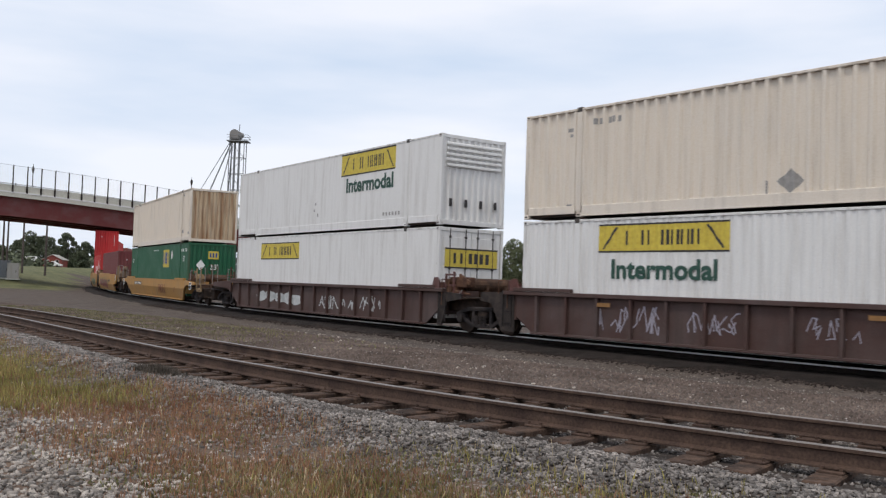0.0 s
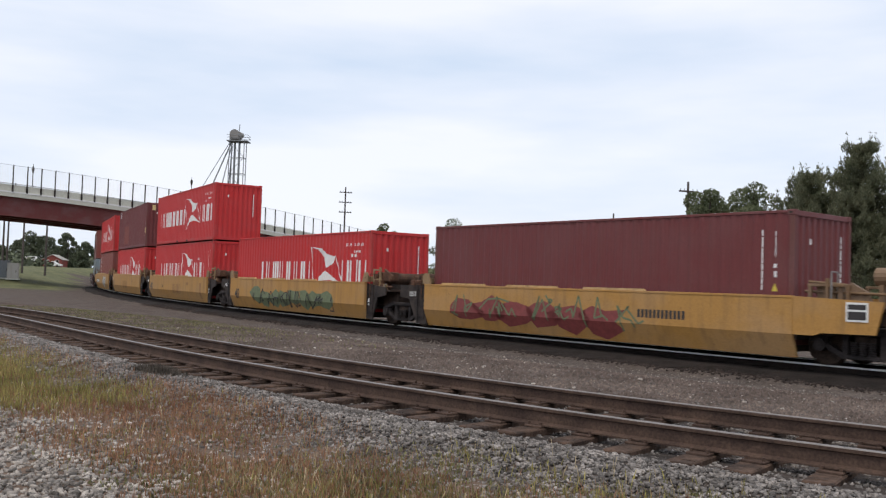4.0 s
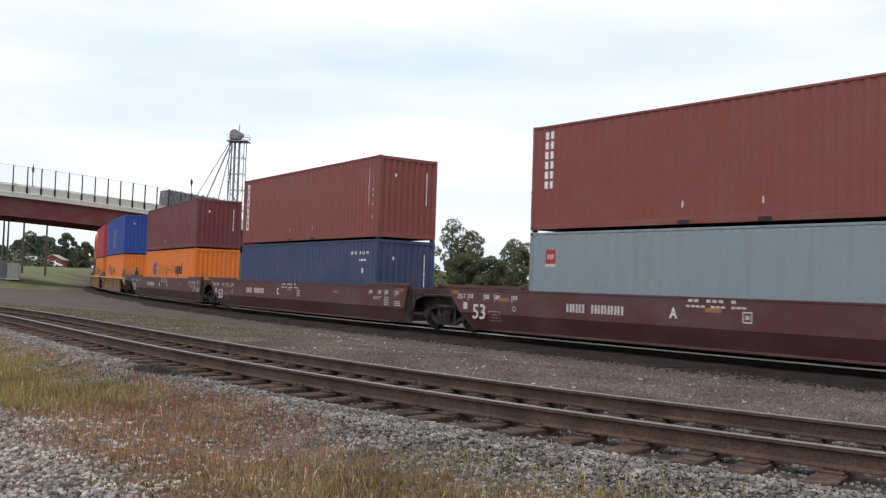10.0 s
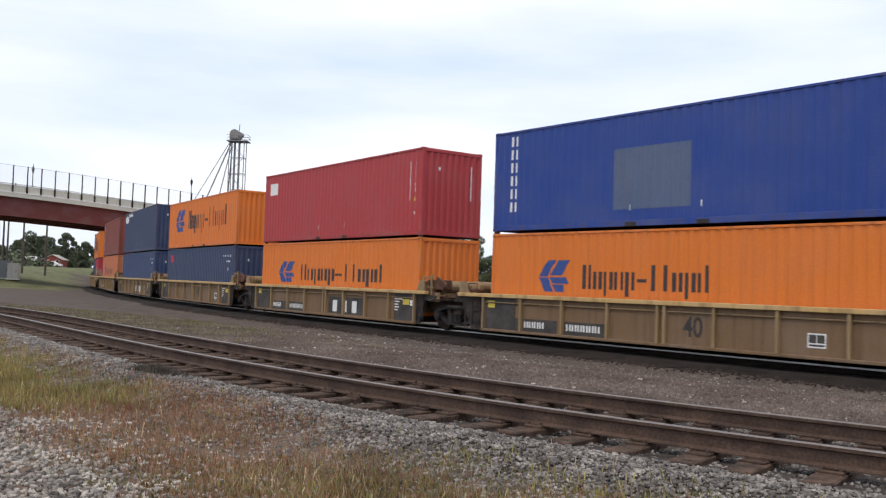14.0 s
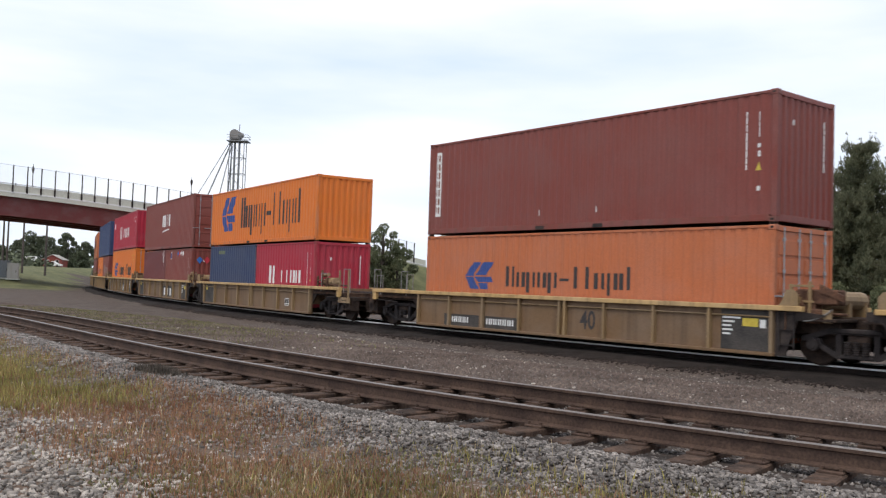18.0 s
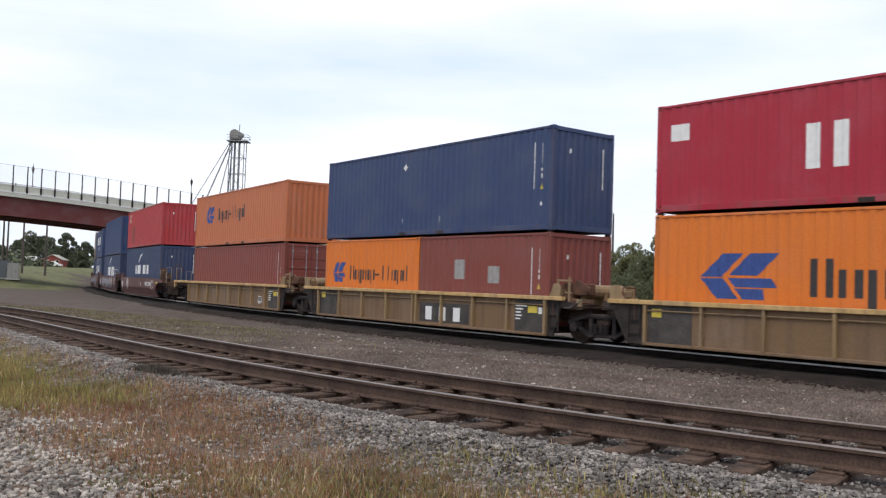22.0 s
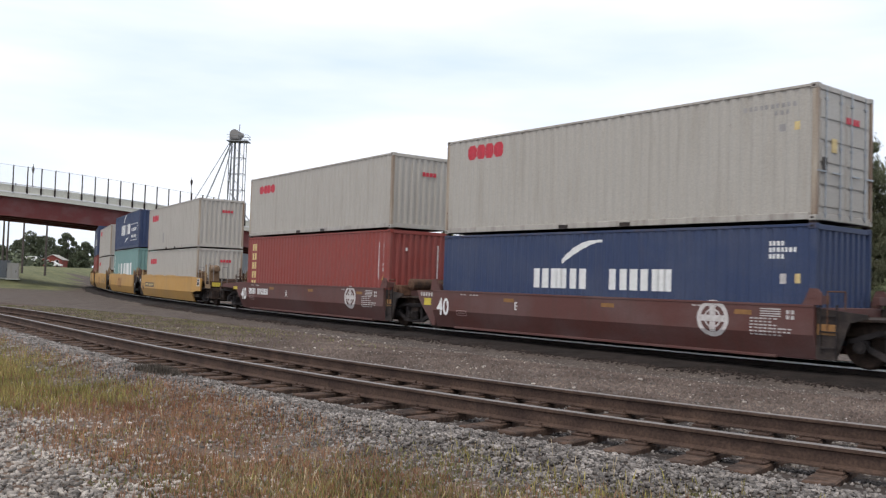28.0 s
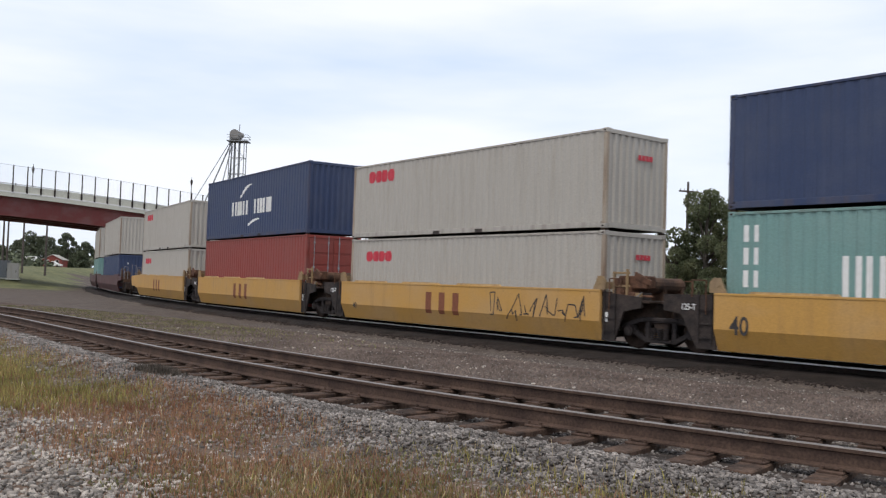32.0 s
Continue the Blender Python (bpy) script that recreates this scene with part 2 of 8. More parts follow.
# ---------------------------------------------------------------- mesh building
class Shape:
    """Collects faces and turns them into one mesh."""

    def __init__(self):
        self.v, self.f, self.m = [], [], []

    def add(self, verts, faces, mat=0):
        o = len(self.v)
        self.v += [tuple(p) for p in verts]
        self.f += [tuple(i + o for i in q) for q in faces]
        self.m += [mat] * len(faces)
        return self

    def box(self, x0, x1, y0, y1, z0, z1, bev=0.0, mat=0):
        if bev <= 0:
            v = [(x, y, z) for x in (x0, x1) for y in (y0, y1) for z in (z0, z1)]
            return self.add(v, [(0, 1, 3, 2), (4, 6, 7, 5), (0, 4, 5, 1), (2, 3, 7, 6), (0, 2, 6, 4), (1, 5, 7, 3)], mat)
        lo, hi = (x0, y0, z0), (x1, y1, z1)
        v, at = [], {}
        for c in range(8):
            s = [(c >> 2) & 1, (c >> 1) & 1, c & 1]
            for ax in range(3):
                p = [(hi[i] if s[i] else lo[i]) if i == ax else (hi[i] - bev if s[i] else lo[i] + bev) for i in range(3)]
                at[(c, ax)] = len(v)
                v.append(tuple(p))
        f = []
        for ax in range(3):
            o1, o2 = [i for i in range(3) if i != ax]
            b1, b2, ba = 1 << (2 - o1), 1 << (2 - o2), 1 << (2 - ax)
            for side in (0, ba):
                q = [at[(side, ax)], at[(side | b1, ax)], at[(side | b1 | b2, ax)], at[(side | b2, ax)]]
                f.append(q)
        for ax in range(3):
            o1, o2 = [i for i in range(3) if i != ax]
            ba = 1 << (2 - ax)
            for s1 in (0, 1 << (2 - o1)):
                for s2 in (0, 1 << (2 - o2)):
                    c0, c1 = s1 | s2, s1 | s2 | ba
                    f.append([at[(c0, o1)], at[(c1, o1)], at[(c1, o2)], at[(c0, o2)]])
        for c in range(8):
            f.append([at[(c, 0)], at[(c, 1)], at[(c, 2)]])
        mid = Vector([(a + b) / 2 for a, b in zip(lo, hi)])
        fixed = []
        for q in f:
            p = [Vector(v[i]) for i in q]
            nrm = (p[1] - p[0]).cross(p[2] - p[0])
            fixed.append(q if nrm.dot(sum(p, Vector()) / len(p) - mid) > 0 else q[::-1])
        return self.add(v, fixed, mat)

    def rod(self, a, b, r, n=8, r2=None, mat=0, caps=True):
        a, b = Vector(a), Vector(b)
        d = (b - a).normalized()
        u = d.cross(Vector((0, 0, 1)) if abs(d.z) < 0.95 else Vector((1, 0, 0))).normalized()
        w = d.cross(u)
        r2 = r if r2 is None else r2
        v = []
        for p, rr in ((a, r), (b, r2)):
            v += [p + (u * math.cos(2 * math.pi * i / n) + w * math.sin(2 * math.pi * i / n)) * rr for i in range(n)]
        f = [(i, (i + 1) % n, n + (i + 1) % n, n + i) for i in range(n)]
        if caps:
            f += [tuple(range(n))[::-1], tuple(range(n, 2 * n))]
        return self.add(v, f, mat)

    def slab(self, pts, y0, y1, mat=0):
        """An outline in x and z, drawn out from y0 to y1."""
        n = len(pts)
        v = [(x, y0, z) for x, z in pts] + [(x, y1, z) for x, z in pts]
        f = [tuple(range(n)), tuple(range(n, 2 * n))[::-1]] + [((i + 1) % n, i, n + i, n + (i + 1) % n) for i in range(n)]
        return self.add(v, f, mat)

    def weld(self):
        """Joins corners that lie on each other."""
        at, to, v = {}, [], []
        for p in self.v:
            k = (round(p[0], 4), round(p[1], 4), round(p[2], 4))
            if k not in at:
                at[k] = len(v)
                v.append(p)
            to.append(at[k])
        faces = [(tuple(dict.fromkeys(to[i] for i in q)), m) for q, m in zip(self.f, self.m)]
        faces = [(q, m) for q, m in faces if len(q) >= 3]
        self.v, self.f, self.m = v, [q for q, m in faces], [m for q, m in faces]
        return self

    def mesh(self, name, *mats, smooth=False):
        me = bpy.data.meshes.new(name)
        me.from_pydata(self.v, [], self.f)
        for m in mats:
            me.materials.append(m)
        if len(mats) > 1:
            me.polygons.foreach_set("material_index", self.m)
        if smooth:
            me.polygons.foreach_set("use_smooth", [True] * len(me.polygons))
        me.update()
        return me


def part(name, me, parent, label="", at=None):
    ob = new(name, me)
    ob.parent = parent
    if at is not None:
        ob.matrix_basis = at
    return tagged(ob, label)


def thing(name, label, category, at=None, group="", kind="", data=None):
    ob = new(name, data)
    if at is not None:
        ob.matrix_basis = at
    return tagged(ob, label, category, group, kind)


# ---------------------------------------------------------------- lines of the two tracks
BEND_S = (-160.0, -159.0, -140.0, -90.0, -60.0, -35.0, -15.0, 5.0, 30.0, 60.0, 61.0)
BEND_K = (0.0, 0.002586, 0.002586, 0.002471, 0.002446, 0.003266, 0.005294, 0.003696, 0.002848, 0.00240, 0.0)
_s = np.arange(-700.0, 620.0, 0.25)
_k = np.interp(_s, BEND_S, BEND_K)
_i0 = int(np.argmin(abs(_s)))
_th = np.concatenate([[0], np.cumsum((_k[1:] + _k[:-1]) / 2 * 0.25)])
_th += radians(-51.348) - _th[_i0]
_X = np.concatenate([[0], np.cumsum((np.cos(_th)[1:] + np.cos(_th)[:-1]) / 2 * 0.25)])
_Y = np.concatenate([[0], np.cumsum((np.sin(_th)[1:] + np.sin(_th)[:-1]) / 2 * 0.25)])
_X, _Y = _X - _X[_i0] + 3.888, _Y - _Y[_i0] + 25.025


def main_line(s):
    """Place and heading on the line on which the train runs, s metres along it."""
    return float(np.interp(s, _s, _X)), float(np.interp(s, _s, _Y)), float(np.interp(s, _s, _th))


SIDE_DIR = radians(-48)
SIDE_D = np.array([math.cos(SIDE_DIR), math.sin(SIDE_DIR)])
SIDE_N = np.array([-math.sin(SIDE_DIR), math.cos(SIDE_DIR)])
SIDE_Z = 0.26


def side_off(e):
    """Offset of the near track's centre line at e metres along its chord."""
    e = np.asarray(e, float)
    c = np.clip(e, -34.0, 3.0)
    n = 0.000321146 * c ** 3 + 0.019443987 * c * c + 0.309128701 * c + 8.552423909
    return n + side_slope(e) * (e - c)


def side_slope(e):
    c = np.clip(e, -34.0, 3.0)
    return 3 * 0.000321146 * c * c + 2 * 0.019443987 * c + 0.309128701


def side_line(e):
    n = float(side_off(e))
    slope = (float(side_off(e + 0.05)) - float(side_off(e - 0.05))) / 0.1
    x, y = SIDE_D * e + SIDE_N * n
    return x, y, SIDE_DIR + math.atan(slope)


def side_dist(x, y):
    """Signed distance of points from the near track's centre line (negative towards the camera) and the place along it."""
    e, n = x * SIDE_D[0] + y * SIDE_D[1], x * SIDE_N[0] + y * SIDE_N[1]
    return (n - side_off(e)) * np.cos(np.arctan(side_slope(e))), e


def main_dist(x, y):
    """Distance of points from the train's centre line; positive on the far side."""
    pts = np.stack([_X[::12], _Y[::12]], 1)
    th = _th[::12]
    x, y = np.ravel(x), np.ravel(y)
    out = np.empty(len(x))
    for a in range(0, len(x), 4000):
        dx, dy = x[a:a + 4000, None] - pts[None, :, 0], y[a:a + 4000, None] - pts[None, :, 1]
        j = np.argmin(dx * dx + dy * dy, 1)
        r = np.arange(len(j))
        out[a:a + 4000] = -np.sin(th[j]) * dx[r, j] + np.cos(th[j]) * dy[r, j]
    return out


def smooth_step(x, a, b):
    t = np.clip((x - a) / (b - a), 0, 1)
    return t * t * (3 - 2 * t)


def lumps(x, y, k, seed):
    """Cheap rolling unevenness."""
    r = np.random.RandomState(seed)
    out = 0
    for _ in range(6):
        a, f, p = r.uniform(0, 6.28), k * r.uniform(0.5, 1.8), r.uniform(0, 6.28)
        out = out + np.sin((x * math.cos(a) + y * math.sin(a)) * f + p)
    return out / 6


def ground_z(x, y):
    x, y = np.asarray(x, float), np.asarray(y, float)
    shape = x.shape
    x, y = x.ravel(), y.ravel()
    dn, e = side_dist(x, y)
    dm = main_dist(x, y)
    z = np.full(len(x), -0.12) + 0.03 * lumps(x, y, 1.2, 3) + 0.02 * lumps(x, y, 4.0, 4)
    z += (0.045 - z) * (1 - smooth_step(abs(dn), 1.75, 2.9))
    z += (0.005 - z) * (1 - smooth_step(abs(dn), 1.12, 1.42))
    z += (-0.30 - z) * smooth_step(dn, 5.5, 9.0) * (1 - smooth_step(abs(dm), 26.0, 40.0))
    z += (-0.235 - z) * (1 - smooth_step(abs(dm), 1.6, 3.2))
    # the ground climbs slowly behind the near side's grass bank on the far left
    rise = smooth_step(y, 78.0, 104.0) * smooth_step(-dm, 3.5, 9.0)
    z += rise * (1.15 + 0.016 * np.clip(y - 95.0, 0, 120))
    rise2 = smooth_step(y, 120, 260) * smooth_step(abs(dm), 10, 60)
    z += rise2 * 0.6 * (1 - rise)
    return z.reshape(shape)


# ---------------------------------------------------------------- ground
def ground_mat():
    m, n, l, b = node_mat("grey_gravel_and_dirt")
    vec = tex_vec(n, l, where="Object", shuffle=False)
    big, mid, fine, tiny = (noise_tex(n, l, vec, s, d) for s, d in ((0.22, 5), (1.3, 6), (9.0, 5), (45.0, 3)))
    col = mix(n, l, ramp(n, l, mid, 0.35, 0.68), (0.074, 0.058, 0.049), (0.122, 0.100, 0.087))
    col = mix(n, l, ramp(n, l, big, 0.45, 0.7), col, (0.096, 0.074, 0.060))
    col = mix(n, l, 0.55, col, ramp(n, l, fine, 0.25, 0.75), "OVERLAY")
    col = mix(n, l, 0.65, col, ramp(n, l, tiny, 0.25, 0.75), "OVERLAY")
    l.new(col, b.inputs["Base Color"])
    b.inputs["Roughness"].default_value = 0.95
    b.inputs["Specular IOR Level"].default_value = 0.2
    bump(n, l, tiny, 0.7, 0.03, b)
    return m


M_GROUND = ground_mat()
M_GRAVEL = rough_mat("packed_gravel_chip", (0.074, 0.055, 0.047), (0.156, 0.122, 0.104), 0.6, 0.95, 0.4, 0.01, 60.0, True, False)
M_CRIB = rough_mat("dark_crib_ballast", (0.030, 0.024, 0.021), (0.075, 0.060, 0.052), 2.0, 0.95, 0.8, 0.04, 22.0, False, False)
# stained ballast, taken near black to hold the train's shadow as well
M_SHADE_BED = rough_mat("dark_oily_ballast", (0.012, 0.009, 0.007), (0.026, 0.019, 0.016), 2.0, 0.95, 0.8, 0.04, 22.0, False, False)
M_WEED_LEAF = rough_mat("weed_leaf", (0.125, 0.125, 0.058), (0.23, 0.215, 0.105), 0.8, 0.85, 0.1, 0.01, 20.0, True, False)
M_STRAW = rough_mat("pale_straw", (0.28, 0.22, 0.130), (0.40, 0.325, 0.205), 0.8, 0.85, 0.1, 0.01, 20.0, True, False)
M_SOIL = rough_mat("weedy_soil", (0.105, 0.070, 0.050), (0.165, 0.115, 0.083), 1.5, 0.95, 0.6, 0.03, 25.0, False, False)
M_GRASS_GROUND = rough_mat("mown_grass_ground", (0.085, 0.090, 0.040), (0.150, 0.150, 0.070), 0.5, 0.95, 0.5, 0.03, 10.0, False, False)


def axis(fine0, fine1, step, lo, hi):
    v = list(np.arange(fine0, fine1 + step / 2, step))
    g, a = step, fine1
    while a < hi:
        g = min(g * 1.16, 160.0)
        a += g
        v.append(a)
    g, a = step, fine0
    while a > lo:
        g = min(g * 1.16, 160.0)
        a -= g
        v.insert(0, a)
    return np.array(v)


def build_ground():
    xs, ys = axis(-22.0, 14.0, 0.4, -2400, 2400), axis(3.0, 44.0, 0.4, -1500, 3600)
    gx, gy = np.meshgrid(xs, ys)
    gz = ground_z(gx, gy)
    nx, ny = len(xs), len(ys)
    verts = np.stack([gx.ravel(), gy.ravel(), gz.ravel()], 1)
    i = (np.arange(ny - 1)[:, None] * nx + np.arange(nx - 1)[None, :]).ravel()
    faces = np.stack([i, i + 1, i + nx + 1, i + nx], 1)
    me = bpy.data.meshes.new("ground")
    me.from_pydata(verts.tolist(), [], faces.tolist())
    for m in (M_GROUND, M_SOIL, M_GRASS_GROUND, M_CRIB):
        me.materials.append(m)
    c = verts[faces].mean(1)
    dn, e = side_dist(c[:, 0], c[:, 1])
    dm = main_dist(c[:, 0], c[:, 1])
    wob = 0.5 * lumps(c[:, 0], c[:, 1], 1.5, 8)
    idx = np.zeros(len(faces), int)
    idx[(dn < -2.5 + wob) & (dn > -40)] = 1
    idx[(c[:, 1] > 82) & (dm < -5)] = 2
    idx[(dm > 75 + 6 * wob)] = 2
    idx[abs(dn) < 1.35] = 3
    me.polygons.foreach_set("material_index", idx.tolist())
    me.polygons.foreach_set("use_smooth", [True] * len(faces))
    tagged(new("ground", me), "grey gravel and dirt ground with weedy soil beside the tracks", "ground", kind="structure")


build_ground()


# ---------------------------------------------------------------- tracks
RAIL_OUTLINE = ((-0.070, -0.172), (0.070, -0.172), (0.070, -0.160), (0.012, -0.140), (0.012, -0.045), (0.037, -0.034), (0.037, -0.006),
                (0.030, 0.0), (-0.030, 0.0), (-0.037, -0.006), (-0.037, -0.034), (-0.012, -0.045), (-0.012, -0.140), (-0.070, -0.160))


def rail_mesh(name, line, marks, off, z, head):
    sh, n = Shape(), len(RAIL_OUTLINE)
    for s in marks:
        x, y, th = line(s)
        nx, ny = -math.sin(th), math.cos(th)
        sh.v += [(x + nx * (off + a), y + ny * (off + a), z + b) for a, b in RAIL_OUTLINE]
    for j in range(len(marks) - 1):
        for i in range(n):
            k = (i + 1) % n
            sh.f.append((j * n + i, j * n + k, (j + 1) * n + k, (j + 1) * n + i))
            # on the main line the head's sides carry the painted glint too
            sh.m.append(1 if i in (6, 7, 8) or head is M_RAILGLINT and i in (5, 9) else 0)
    # the main line's rail sides get the darker, shaded steel
    return sh.mesh(name, M_SHADE_RAIL if head is M_RAILGLINT else M_RAILSIDE, head)


def build_track(line, z, marks, tie_at, name, label, head):
    tr = thing(name, label, "railway track", kind="structure")
    for off in (0.7525, -0.7525):
        part("rail", rail_mesh("rail", line, marks, off, z, head), tr, "rusty steel rail with a worn bright head")
    rnd = random.Random(5)
    sets = []
    for q in range(4):
        sh = Shape()
        L, b = 1.30, 0.115
        sh.box(-b, b, -L, L, -0.17, 0.0, 0.012)
        for k in range(5):
            y = rnd.uniform(-L + 0.1, L - 0.1)
            w = rnd.uniform(0.006, 0.014)
            sh.box(-b * rnd.uniform(0.2, 0.9), b * rnd.uniform(0.2, 0.9), y, y + w, -0.001, 0.004)
        sets.append(sh.mesh("tie", M_TIE))
    plate = Shape().box(-0.10, 0.10, -0.15, 0.15, 0.0, 0.02, 0.004)
    for dx in (-0.07, 0.07):
        for dy in (-0.10, 0.10):
            plate.rod((dx, dy, 0.018), (dx, dy, 0.05), 0.014, 6)
    plate = plate.mesh("tie_plate", M_RAILSIDE)
    for i, (s, near) in enumerate(tie_at):
        x, y, th = line(s + rnd.uniform(-0.06, 0.06))
        m = Matrix.Translation((x, y, z - 0.190 + rnd.uniform(-0.012, 0.006))) @ Matrix.Rotation(th + rnd.uniform(-0.03, 0.03), 4, "Z") \
            @ Matrix.Translation((0, rnd.uniform(-0.08, 0.08), 0))
        tie = part("tie", sets[i % 4], tr, at=m)
        if near:
            for off in (0.7525, -0.7525):
                part("tie_plate", plate, tie, at=Matrix.Translation((0, off, 0)))


SIDE_MARKS = list(np.arange(-140, -40, 4.0)) + list(np.arange(-40, 14.1, 1.0))
build_track(side_line, SIDE_Z, SIDE_MARKS, [(e, e > -22) for e in np.arange(-48, 2.0, 0.52)], "near_track",
            "rusty siding track on weathered wooden ties in grey ballast", M_RAILTOP)
MAIN_MARKS = list(np.arange(-230, -60, 5.0)) + list(np.arange(-60, 60.1, 1.5))
build_track(main_line, 0.015, MAIN_MARKS, [(s, False) for s in np.arange(-60, 16, 0.55)], "main_track",
            "curved main line track with dark ties under the train", M_RAILGLINT)


def build_bed():
    """The ballast bed under the train, the train's shade put into its colour, with a ragged shoulder."""
    sh, rnd = Shape(), random.Random(9)
    ss = np.arange(-220.0, 60.0, 0.8)
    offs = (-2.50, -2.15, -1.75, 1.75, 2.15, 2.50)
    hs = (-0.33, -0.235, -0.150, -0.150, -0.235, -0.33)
    for s in ss:
        x, y, th = main_line(float(s))
        for o, h in zip(offs, hs):
            o = o + (rnd.uniform(-0.22, 0.22) if abs(o) > 2 else 0)
            sh.v.append((x - math.sin(th) * o, y + math.cos(th) * o, h + rnd.uniform(-0.015, 0.015)))
    n = len(offs)
    for j in range(len(ss) - 1):
        for i in range(n - 1):
            sh.f.append((j * n + i, (j + 1) * n + i, (j + 1) * n + i + 1, j * n + i + 1))
            sh.m.append(0)
    tagged(new("ballast_bed", sh.mesh("ballast_bed", M_SHADE_BED)), "oil-stained ballast bed, darkened further with the train's shade", "ballast", kind="structure")


build_bed()


# ---------------------------------------------------------------- loose stones and weeds
def blob_proto(rnd):
    """A broken, angular stone."""
    v = np.array([(x, y, z) for x in (-1, 1) for y in (-1, 1) for z in (-1, 1)], float) * 0.62
    v = v * rnd.uniform(0.6, 1.35, (8, 1)) + rnd.uniform(-0.22, 0.22, (8, 3))
    q = [(0, 1, 3, 2), (4, 6, 7, 5), (0, 4, 5, 1), (2, 3, 7, 6), (0, 2, 6, 4), (1, 5, 7, 3)]
    f = []
    for a, b, c, d in q:
        f += [(a, b, c), (a, c, d)]
    return v, np.array(f)


def fast_mesh(name, verts, tris, mat):
    me = bpy.data.meshes.new(name)
    nv, nt, k = len(verts), len(tris), tris.shape[1]
    me.vertices.add(nv)
    me.vertices.foreach_set("co", verts.astype(np.float32).ravel())
    me.loops.add(nt * k)
    me.loops.foreach_set("vertex_index", tris.astype(np.int32).ravel())
    me.polygons.add(nt)
    me.polygons.foreach_set("loop_start", (np.arange(nt) * k).astype(np.int32))
    me.polygons.foreach_set("loop_total", np.full(nt, k, np.int32))
    me.materials.append(mat)
    me.update(calc_edges=True)
    me.validate()
    return me


def scatter_stones(name, label, mat, pts, sizes, seed):
    rnd = np.random.RandomState(seed)
    protos = [blob_proto(rnd) for _ in range(10)]
    z = ground_z(pts[:, 0], pts[:, 1])
    n = len(pts)
    which = rnd.randint(0, 10, n)
    V = np.stack([p[0] for p in protos])[which]
    a = rnd.uniform(0, 6.283, n)
    sc = sizes[:, None] * rnd.uniform(0.7, 1.25, (n, 3)) * np.array([1, 1, 0.75])
    V = V * sc[:, None, :]
    tilt = rnd.uniform(-0.5, 0.5, n)
    y2, z2 = V[:, :, 1] * np.cos(tilt)[:, None] - V[:, :, 2] * np.sin(tilt)[:, None], V[:, :, 1] * np.sin(tilt)[:, None] + V[:, :, 2] * np.cos(tilt)[:, None]
    x3, y3 = V[:, :, 0] * np.cos(a)[:, None] - y2 * np.sin(a)[:, None], V[:, :, 0] * np.sin(a)[:, None] + y2 * np.cos(a)[:, None]
    P = np.stack([x3 + pts[:, 0:1], y3 + pts[:, 1:2], z2 + (z + sizes * 0.25)[:, None]], 2)
    F = protos[0][1][None] + (np.arange(n) * 8)[:, None, None]
    me = fast_mesh(name, P.reshape(-1, 3), F.reshape(-1, 3), mat)
    return tagged(new(name, me), label, "gravel", kind="stuff")


def scatter_chips(name, label, mat, p, sizes, seed):
    """Small four-sided chips of gravel lying on the ground."""
    r = np.random.RandomState(seed)
    n = len(p)
    z = ground_z(p[:, 0], p[:, 1])
    a = r.uniform(0, 6.283, n)[:, None] + np.arange(4)[None] * 1.5708 + r.uniform(-0.5, 0.5, (n, 4))
    rad = sizes[:, None] * r.uniform(0.6, 1.3, (n, 4))
    low = np.stack([p[:, 0:1] + np.cos(a) * rad, p[:, 1:2] + np.sin(a) * rad, np.repeat((z - 0.008)[:, None], 4, 1)], 2)
    top = np.stack([p[:, 0] + sizes * r.uniform(-0.3, 0.3, n), p[:, 1] + sizes * r.uniform(-0.3, 0.3, n), z + sizes * r.uniform(0.5, 1.1, n)], 1)
    V = np.concatenate([low, top[:, None]], 1)
    F = np.array([(0, 1, 4), (1, 2, 4), (2, 3, 4), (3, 0, 4)])[None] + (np.arange(n) * 5)[:, None, None]
    return tagged(new(name, fast_mesh(name, V.reshape(-1, 3), F.reshape(-1, 3), mat)), label, "gravel", kind="stuff")


def sample(n, seed, e0, e1, d0, d1):
    """Random places by stretch along and distance from the near track."""
    r = np.random.RandomState(seed)
    e, d = r.uniform(e0, e1, n), r.uniform(d0, d1, n)
    p = SIDE_D[None] * e[:, None] + SIDE_N[None] * (side_off(e) + d)[:, None]
    return p, e, d, r


